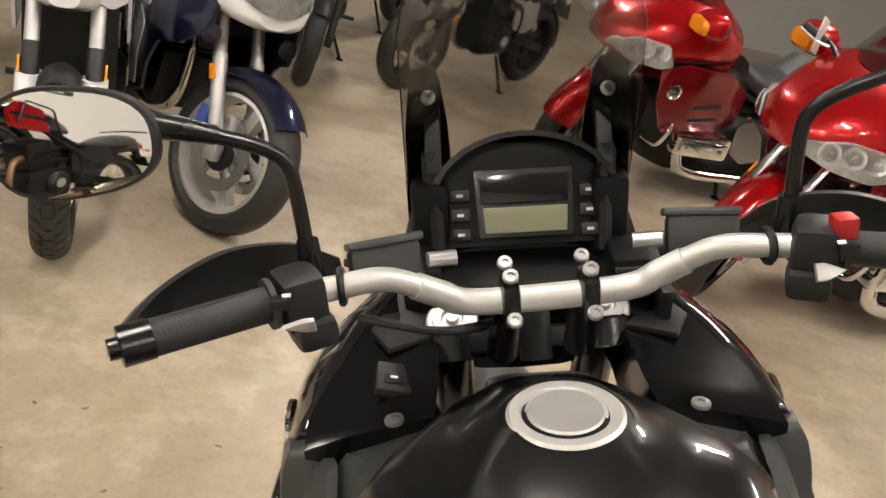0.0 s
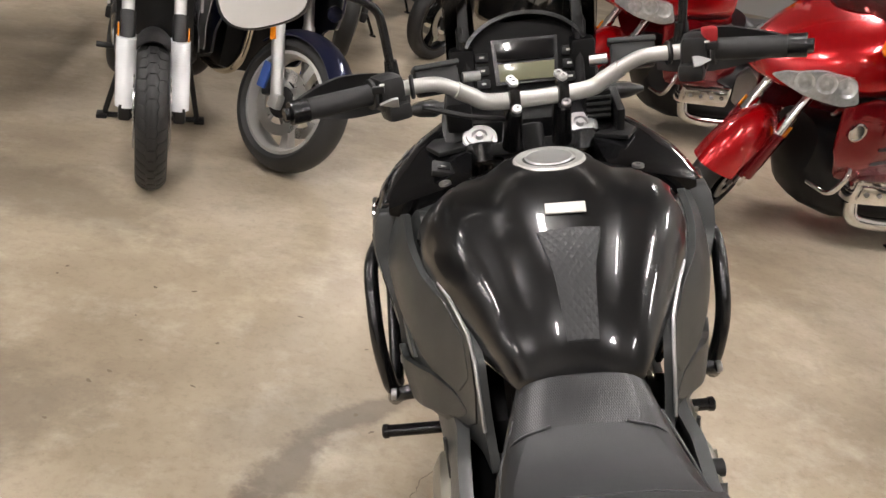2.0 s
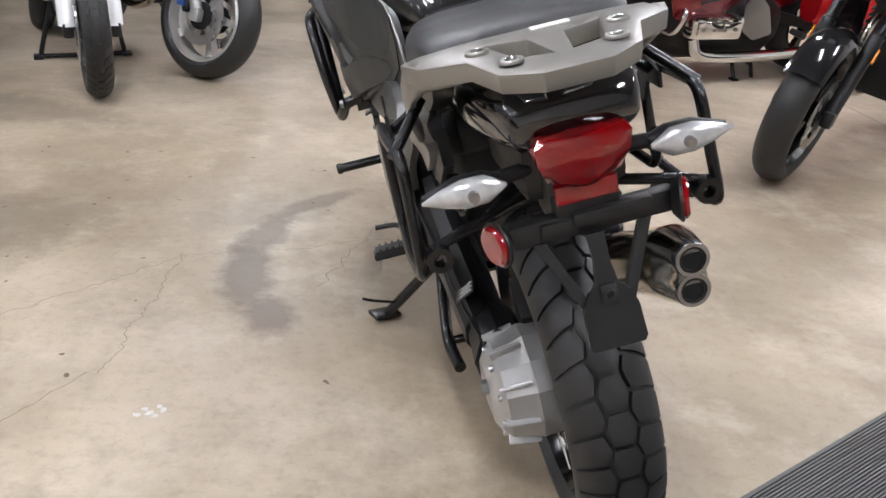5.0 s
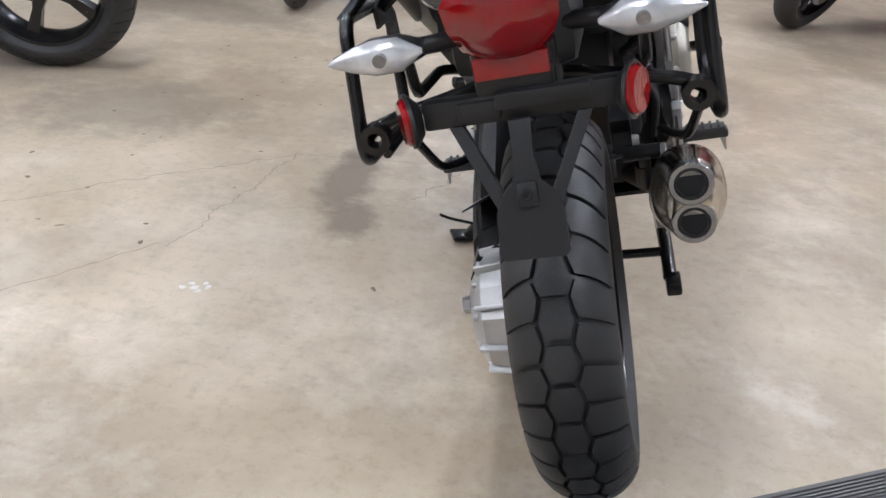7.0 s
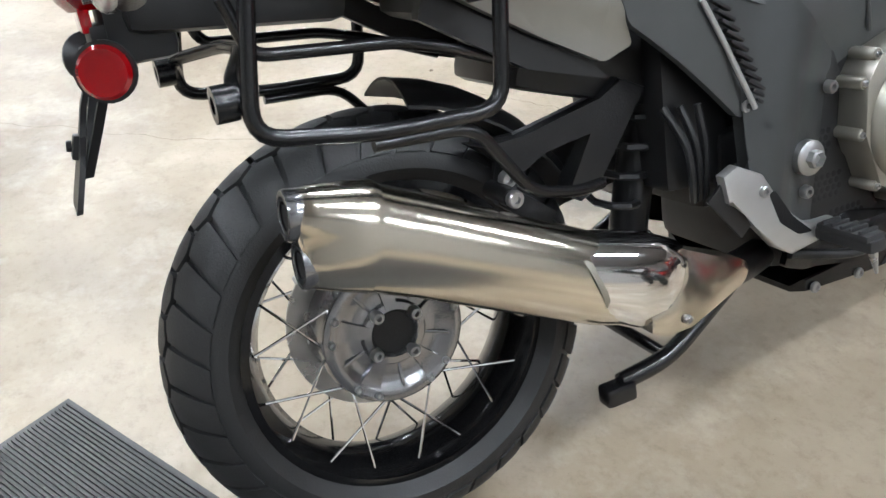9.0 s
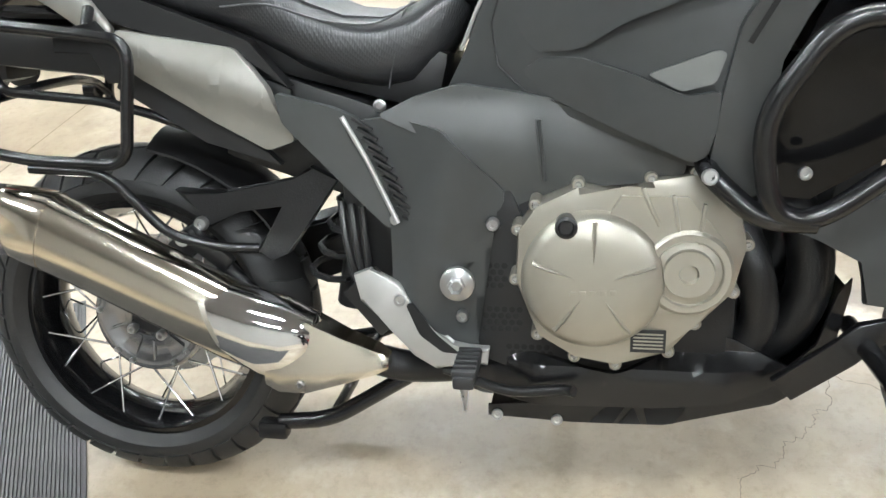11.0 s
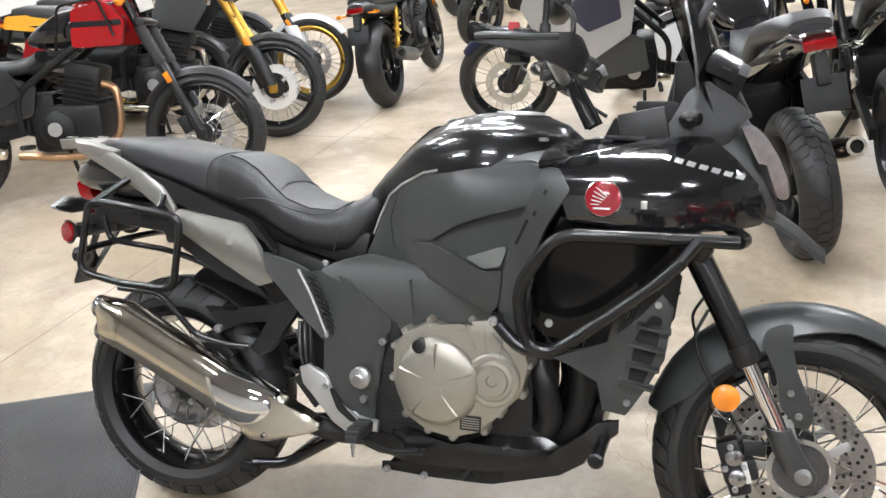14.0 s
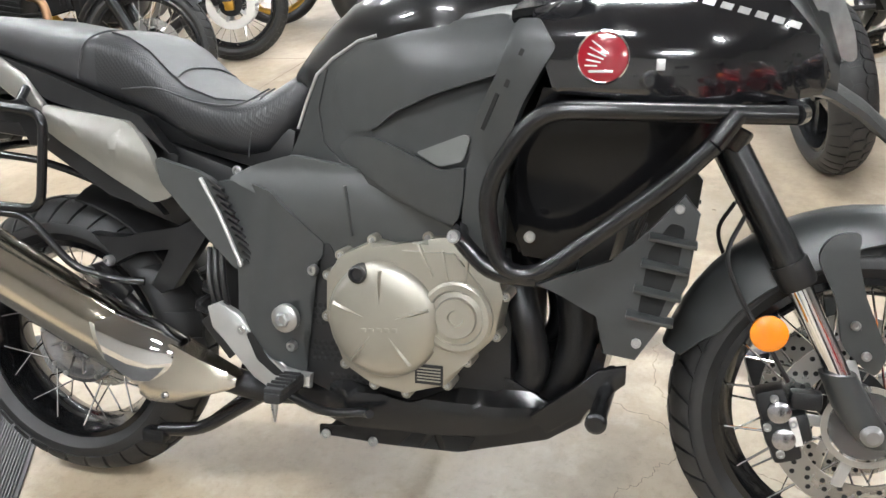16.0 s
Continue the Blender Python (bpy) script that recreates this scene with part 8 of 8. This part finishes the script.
def red_tourer(front, heading):
    r, S, h = simple_bike("touring_motorcycle", "large candy-red touring motorcycle with chrome engine trim", at_wheel(front, heading, 1.69, -7), 1.69, 0.32, 0.315, 0.13, 0.18, rim="satin", paint="redpaint", paint2="redpaint2", forkmat="chrome", forklow="chrome", fender="redpaint", bar=1.05, light="", engine="engineblack", steer=40, guards="redpaint2", fender_span=(165, 20), fender_w=0.86, fender_r=0.04, fender_drop=0.13, group="red touring motorcycles", tankz=0.95, seatz=0.74, mirrors=False)

    def fx(y, z):
        return lerp([(0.75, 0.24), (0.95, 0.33), (1.2, 0.40), (1.4, 0.38), (1.55, 0.30), (1.68, 0.16)], y) * lerp([(0.35, 0.75), (0.55, 0.95), (0.75, 1.0), (0.95, 0.96), (1.1, 0.82), (1.2, 0.6)], z)

    shell(r, "lower_fairing", [(0.80, 0.50), (1.02, 0.42), (1.30, 0.44), (1.40, 0.60), (1.44, 0.80), (1.30, 0.86), (1.0, 0.84), (0.80, 0.70)], fx, "redpaint2", "dark red lower fairing")
    part("upper_fairing", loft([egg(y, zb, zt, w, 2.5, 30, wb=wb) for y, zb, zt, w, wb in ((1.0, 0.82, 1.10, 0.30, 0.33), (1.15, 0.80, 1.20, 0.36, 0.40), (1.35, 0.78, 1.18, 0.36, 0.40), (1.52, 0.77, 1.08, 0.28, 0.33), (1.64, 0.78, 0.98, 0.18, 0.24), (1.70, 0.80, 0.92, 0.08, 0.12))]), "redpaint", r, "candy red upper fairing", sharp=60)
    for sx in (-1, 1):
        part("headlamp", skin([(1.40, 0.83), (1.44, 0.93), (1.56, 0.93), (1.66, 0.88), (1.70, 0.83), (1.60, 0.80), (1.46, 0.80)], lambda y, z: lerp([(1.35, 0.400), (1.52, 0.330), (1.64, 0.235), (1.70, 0.125)], y) * (1 - 0.35 * max(0, z - 0.83)) + 0.006, 0.02, 0.03, sx, 0.02), "reflector", r, "long faceted headlamp")
        part("headlamp_glass", skin([(1.395, 0.83), (1.435, 0.937), (1.56, 0.937), (1.665, 0.885), (1.71, 0.83), (1.60, 0.795), (1.46, 0.795)], lambda y, z: lerp([(1.35, 0.400), (1.52, 0.330), (1.64, 0.235), (1.70, 0.125)], y) * (1 - 0.35 * max(0, z - 0.83)) + 0.014, 0.004, 0.03, sx, 0.02), "clearlens", r)
        for yy, zz in ((1.47, 0.885), (1.545, 0.88), (1.615, 0.862)):
            xx = lerp([(1.35, 0.400), (1.52, 0.330), (1.64, 0.235), (1.70, 0.125)], yy) + 0.002
            part("headlamp_cup", lathe([(0.002, 0.046), (0.010, 0.044), (0.002, 0.030), (-0.004, 0.012), (0.004, 0.010), (0.006, 0.001)], 20, "x"), "reflector", r, "", pose(sx * xx, yy, zz, 0, 0, 38) if sx > 0 else pose(-xx, yy, zz, 0, 0, 142))
        em = part("side_emblem", lathe([(0, 0.045), (0.006, 0.045), (0.008, 0.038), (0.004, 0.034), (0.004, 0.001)], 24, "x"), "chrome", r, "chrome shield emblem", Matrix.Translation((sx * (fx(1.34, 0.70) + 0.002), 1.34, 0.70)) @ Matrix.Rotation(0 if sx > 0 else math.pi, 4, "Z"))
        part("vent_slot", skin([(0.98, 0.632), (1.18, 0.615), (1.185, 0.635), (0.985, 0.655)], lambda y, z: fx(y, z) + 0.003, 0.01, 0.05, sx, 0.015), "plastic", r)
        part("vent_slot", skin([(0.98, 0.552), (1.18, 0.535), (1.185, 0.555), (0.985, 0.575)], lambda y, z: fx(y, z) + 0.003, 0.01, 0.05, sx, 0.015), "plastic", r)
        mi = part("mirror_pod", loft([egg_y(y, z, sx * 0.46, w, hh) for y, z, w, hh in ((1.24, 1.10, 0.05, 0.04), (1.30, 1.11, 0.10, 0.075), (1.36, 1.11, 0.095, 0.07), (1.42, 1.10, 0.05, 0.035))]), "redpaint", r, "red mirror pod")
        part("indicator_lens", loft([egg_y(y, z, sx * 0.455, w, hh) for y, z, w, hh in ((1.38, 1.10, 0.082, 0.05), (1.42, 1.10, 0.07, 0.042), (1.44, 1.095, 0.03, 0.02))]), "orangelens", mi, "orange indicator lens")
        part("mirror_arm", rod((sx * 0.33, 1.30, 1.05), (sx * 0.42, 1.32, 1.10), 0.03), "redpaint", mi)
        part("cylinder_head", merge(box((sx * 0.30, 1.02, 0.40), (0.16, 0.36, 0.14), 0.03), box((sx * 0.385, 1.02, 0.40), (0.02, 0.30, 0.08), 0.01)), "chrome", r, "chrome cylinder head cover")
        for k in range(4):
            part("head_bolt", bolt((sx * 0.397, 0.91 + 0.075 * k, 0.40), (sx, 0, 0), 0.012), "bolt", r)
        part("exhaust_pipe", tube(smooth_path([(sx * 0.30, 1.12, 0.32), (sx * 0.32, 1.05, 0.22), (sx * 0.30, 0.7, 0.20), (sx * 0.28, 0.2, 0.22), (sx * 0.27, -0.25, 0.24)]), 0.034, 14), "chrome", r, "chrome exhaust pipe")
        part("crash_tube", tube(rounded_path([(sx * 0.18, 1.30, 0.34), (sx * 0.36, 1.30, 0.36), (sx * 0.38, 1.26, 0.50), (sx * 0.2, 1.24, 0.55)], 0.06), 0.014, 10), "chrome", r)
        part("foot_guard", skin([(0.55, 0.34), (0.62, 0.50), (0.74, 0.60), (0.80, 0.52), (0.78, 0.36), (0.68, 0.30)], lambda y, z: 0.30, 0.02, 0.04, sx, 0.02), "gunmetal", r, "dark metal footboard panel")
        part("pannier", loft([egg(y, zb, zt, w, 3.0, 20, cx=sx * 0.30) for y, zb, zt, w in ((0.32, 0.42, 0.66, 0.08), (0.22, 0.36, 0.74, 0.11), (-0.2, 0.36, 0.74, 0.12), (-0.38, 0.40, 0.70, 0.08))]), "redpaint", r, "candy red side case")
        part("passenger_step", rod((sx * 0.25, 0.35, 0.34), (sx * 0.36, 0.35, 0.34), 0.02), "grip", r)
    # block added for the dark underside and to cast shade on the floor
    part("belly_shade_block", loft([egg(y, zb, zt, w, 3.0, 20) for y, zb, zt, w in ((0.42, 0.22, 0.50, 0.20), (0.55, 0.15, 0.56, 0.27), (1.10, 0.14, 0.60, 0.29), (1.24, 0.18, 0.62, 0.24), (1.34, 0.34, 0.62, 0.18))]), "engineblack", r, "black belly block, added to fill the underside and shade the floor")
    part("centre_stand", merge(*[rod((q * 0.14, 0.55, 0.24), (q * 0.19, 0.50, 0.015), 0.012) for q in (-1, 1)], rod((-0.17, 0.52, 0.10), (0.17, 0.52, 0.10), 0.010)), "engineblack", r)
    part("windscreen", loft([[(w * s, y - 0.16 * s * s, z) for s in np.linspace(-1, 1, 11)] + [(w * s, y - 0.005 - 0.16 * s * s, z) for s in np.linspace(1, -1, 11)] for y, z, w in ((1.42, 1.14, 0.30), (1.30, 1.30, 0.29), (1.18, 1.50, 0.25))]), "smoke", r)
    part("touring_seat", loft([egg(y, zb, zt, w, 2.8, 22) for y, zb, zt, w in ((-0.30, 0.80, 1.10, 0.16), (-0.16, 0.74, 1.0, 0.20), (-0.05, 0.72, 0.88, 0.21), (0.22, 0.70, 0.86, 0.21), (0.32, 0.68, 0.92, 0.20), (0.42, 0.66, 0.80, 0.20), (0.66, 0.66, 0.80, 0.17), (0.76, 0.70, 0.86, 0.12))]), "vinyl", r, "broad black touring seat")
    part("top_case", loft([egg(y, zb, zt, w, 3.2, 22) for y, zb, zt, w in ((-0.28, 0.86, 1.12, 0.20), (-0.36, 0.84, 1.16, 0.26), (-0.60, 0.86, 1.14, 0.26), (-0.70, 0.90, 1.08, 0.20))]), "redpaint", r, "candy red top case")
    part("price_tag", box((0.30, 1.45, 1.16), (0.004, 0.07, 0.15), 0.001, (20, 10, 30)), "white", r, "white hang tag")
    return r


def heading_of(dx, dy):
    return math.degrees(math.atan2(-dx, dy))


white_naked()
blue_tourer()
red_tourer((0.90, 3.80), heading_of(-0.95, -0.27))
red_tourer((0.36, 5.28), heading_of(-0.95, -0.27))


def black_cruiser():
    r, S, h = simple_bike("cruiser_motorcycle", "black cruiser motorcycle with a dark front cowl", at_wheel((1.36, 2.02), heading_of(-0.80, -0.60), 1.62, -8), 1.62, 0.32, 0.32, 0.13, 0.18, rim="satin", paint="glossplain", forkmat="satin", forklow="castblack", fender="glossplain", bar=1.02, light="", steer=10, rake=31, seatz=0.70, tankz=0.92, group="parked motorcycles", lamp="orangelens")
    part("front_cowl", loft([egg(y, zb, zt, w, 2.4, 24) for y, zb, zt, w in ((h.y - 0.02, 0.78, 1.16, 0.24), (h.y + 0.14, 0.76, 1.14, 0.26), (h.y + 0.28, 0.80, 1.04, 0.20), (h.y + 0.34, 0.84, 0.98, 0.10))]), "glossplain", r, "gloss black front cowl", S)
    part("headlamp", loft([egg(y, 0.84, 0.98, w, 2.4, 22) for y, w in ((h.y + 0.24, 0.14), (h.y + 0.35, 0.08))]), "reflector", r, "", S)
    shell(r, "side_fairing", [(0.70, 0.40), (0.98, 0.36), (1.12, 0.60), (1.05, 0.80), (0.78, 0.74)], lambda y, z: 0.24, "glossplain")


black_cruiser()

# the bike whose rear wheel points at the aisle, and its neighbours
TH = heading_of(-0.95, -0.30)


def rear_view_sport(rear, heading, label, paint, **kw):
    a = radians(heading)
    wb = 1.48
    front = (rear[0] - wb * math.sin(a), rear[1] + wb * math.cos(a))
    r, S, h = simple_bike("motorcycle", label, at_wheel(front, heading, wb, -8), wb, 0.315, 0.325, 0.12, 0.155, paint=paint, seatz=0.86, tankz=1.06, bar=1.12, tailup=0.14, light="", group="parked motorcycles", rear_fender=False, rear_tread=40, rear_lamp="clearlens", **kw)
    shell(r, "side_fairing", [(0.70, 0.50), (1.0, 0.42), (1.25, 0.62), (1.36, 0.90), (1.20, 1.10), (0.85, 0.98), (0.70, 0.80)], lambda y, z: 0.22 - 0.3 * max(0, y - 1.15), paint)
    part("front_cowl", loft([egg(y, zb, zt, w, 2.4, 22) for y, zb, zt, w in ((1.05, 0.90, 1.20, 0.20), (1.25, 0.88, 1.16, 0.20), (1.42, 0.86, 1.02, 0.12), (1.50, 0.87, 0.94, 0.04))]), paint, r)
    part("windscreen", loft([[(w * s, y - 0.08 * s * s, z) for s in np.linspace(-1, 1, 9)] + [(w * s, y - 0.004 - 0.08 * s * s, z) for s in np.linspace(1, -1, 9)] for y, z, w in ((1.34, 1.10, 0.18), (1.20, 1.26, 0.15), (1.10, 1.38, 0.11))]), "smoke", r)
    return r


rear_view_sport((-2.10, 1.66), TH, "black sport touring motorcycle seen from its tail", "glossplain", tailmat="glossplain")
rear_view_sport((-2.98, 2.12), heading_of(-0.95, -0.1), "gloss black sport motorcycle with raised tail", "glossplain")


def adventure_white():
    r, S, h = simple_bike("adventure_motorcycle", "silver-grey and dark blue adventure motorcycle among the parked bikes", at_wheel((-3.97, -0.20), heading_of(0.20, -0.98), 1.52, -8), 1.52, 0.335, 0.32, 0.11, 0.15, spoke=True, paint="bluepaint", paint2="whitepaint", forkmat="satin", fender="bluepaint", bar=1.20, seatz=0.88, tankz=1.12, light="", tall=False, group="parked motorcycles")
    shell(r, "side_fairing", [(0.74, 0.70), (1.0, 0.52), (1.24, 0.56), (1.42, 0.85), (1.30, 1.16), (0.95, 1.12), (0.72, 0.95)], lambda y, z: 0.27 - 0.3 * max(0, y - 1.1), "greypaint", "silver-grey side fairing")
    shell(r, "lower_panel", [(0.62, 0.46), (0.90, 0.40), (1.12, 0.50), (1.0, 0.60), (0.78, 0.70), (0.66, 0.66)], lambda y, z: 0.235, "panel", "dark grey engine side panel")
    shell(r, "dark_inlay", [(0.80, 0.80), (1.0, 0.72), (1.14, 0.86), (1.0, 1.0), (0.82, 0.94)], lambda y, z: 0.277 - 0.3 * max(0, y - 1.1), "bluepaint", "dark blue inlay")
    part("front_cowl", loft([egg(y, zb, zt, w, 2.4, 22) for y, zb, zt, w in ((1.10, 0.95, 1.28, 0.16), (1.28, 0.92, 1.24, 0.17), (1.42, 0.92, 1.10, 0.12), (1.62, 0.93, 0.98, 0.03))]), "bluepaint", r)
    part("windscreen", loft([[(w * s, y - 0.07 * s * s, z) for s in np.linspace(-1, 1, 9)] + [(w * s, y - 0.004 - 0.07 * s * s, z) for s in np.linspace(1, -1, 9)] for y, z, w in ((1.32, 1.20, 0.16), (1.24, 1.38, 0.15), (1.18, 1.50, 0.11))]), "smoke", r)


adventure_white()

HD = heading_of(-0.37, 0.93)


def red_tank_bike():
    r, S, h = simple_bike("motorcycle", "black scrambler-style motorcycle with a red tank shield and spoked wheels", at_wheel((-2.36, -1.53), HD, 1.46, -9), 1.46, 0.345, 0.325, 0.095, 0.13, spoke=True, paint="glossplain", forkmat="satin", forklow="satin", fender="plastic", bar=1.20, seatz=0.80, tankz=1.05, exhaust="bronze", bellows=True, group="row of parked motorcycles", tyre_tread=44, rake=26)
    shell(r, "tank_shield", [(0.84, 0.85), (0.86, 1.05), (1.05, 1.085), (1.14, 0.98), (1.11, 0.85)], lambda y, z: 0.185, "redpaint", "glossy red tank shield", rp=0.03, thick=0.03)
    shell(r, "shield_band", [(0.85, 0.955), (0.855, 0.985), (1.12, 0.985), (1.125, 0.955)], lambda y, z: 0.189, "satin", rp=0.004)
    for s in (1, -1):
        part("tank_rack", tube(rounded_path([(s * 0.20, 0.76, 0.84), (s * 0.205, 0.80, 1.07), (s * 0.205, 1.02, 1.10), (s * 0.20, 1.08, 0.90)], 0.04), 0.008, 8), "satin", r)
        part("number_side", skin([(0.18, 0.60), (0.20, 0.76), (0.46, 0.76), (0.52, 0.62), (0.40, 0.55)], lambda y, z: 0.17, 0.02, 0.05, s, 0.02), "plastic", r)
    part("rear_carrier", merge(*[rod((x, -0.32, 0.90), (x, 0.02, 0.90), 0.007) for x in (-0.1, -0.03, 0.03, 0.1)]), "satin", r)
    part("hang_tag", box((0.16, 1.24, 1.12), (0.003, 0.08, 0.20), 0.001, (15, 0, 0)), "white", r, "white paper tag")


red_tank_bike()


def yellow_dirt():
    r, S, h = simple_bike("dirt_motorcycle", "yellow and black trail motorcycle with gold fork and knobbly tyres", at_wheel((-3.47, -1.72), HD, 1.46, -8), 1.46, 0.345, 0.33, 0.095, 0.13, spoke=True, rim="satin", paint="glossplain", forkmat="gold", forklow="gold", fender="plastic", bar=1.18, seatz=0.92, tankz=1.05, light="round", tall=False, group="row of parked motorcycles", tyre_tread=52, guards="plastic", disc_mat="white")
    shell(r, "side_shroud", [(0.72, 0.80), (0.98, 0.74), (1.10, 0.90), (1.05, 1.06), (0.76, 1.0)], lambda y, z: 0.19, "panel", "dark tank shroud")
    shell(r, "tail_panel", [(-0.28, 0.84), (0.15, 0.78), (0.40, 0.84), (0.10, 0.92), (-0.25, 0.92)], lambda y, z: 0.12, "yellowpaint")


yellow_dirt()


def gold_wheel_bike():
    r, S, h = simple_bike("motorcycle", "white and black roadster with gold wire wheels", at_wheel((-4.45, -1.97), HD, 1.46, -8), 1.46, 0.335, 0.325, 0.10, 0.14, spoke=True, rim="gold", paint="glossplain", paint2="whitepaint", forkmat="gold", forklow="satin", fender="whitepaint", bar=1.12, seatz=0.84, tankz=1.02, group="row of parked motorcycles", guards="whitepaint")
    return r


gold_wheel_bike()


def black_standard(rear, heading, label, shock="gold", paint="glossplain", **kw):
    a = radians(heading)
    wb = 1.45
    r, S, h = simple_bike("motorcycle", label, at_wheel((rear[0] - wb * math.sin(a), rear[1] + wb * math.cos(a)), heading, wb, -8), wb, 0.32, 0.32, 0.11, 0.165, paint=paint, bar=1.06, seatz=0.80, tankz=0.98, shock=shock, exside=1, group="row of parked motorcycles", tailmat="panel", exhaust="panel", **kw)
    return r


black_standard((-4.42, -1.30), heading_of(-0.99, -0.12), "black roadster with twin gold shock absorbers, seen from behind")
black_standard((-9.3, -1.7), heading_of(-0.9, -0.5), "dark motorcycle far down the showroom", None)
black_standard((-8.2, -0.8), heading_of(0.9, -0.4), "black motorcycle standing across the aisle", None)
black_standard((-8.9, -2.3), heading_of(-0.95, 0.1), "small dark motorcycle at the far end", None)
black_standard((-6.4, 1.2), heading_of(0.85, -0.5), "dark motorcycle behind the adventure bike", None)
black_standard((-3.3, -4.0), HD, "red and white motorcycle at the row's end", None, "redpaint")
black_standard((-4.3, -4.2), HD, "black motorcycle at the row's end", None)
black_standard((-2.6, 5.9), 190, "dark motorcycle behind the white one", None)
black_standard((-1.5, 7.2), 188, "black motorcycle in the second row", None)
black_standard((0.2, 7.4), heading_of(-0.6, -0.8), "grey cruiser in the second row", None, "greypaint")
black_standard((-0.9, 8.6), heading_of(-0.5, -0.85), "dark motorcycle deep in the second row", None)
black_standard((-3.4, 4.6), 195, "dark motorcycle beside the white one", None)
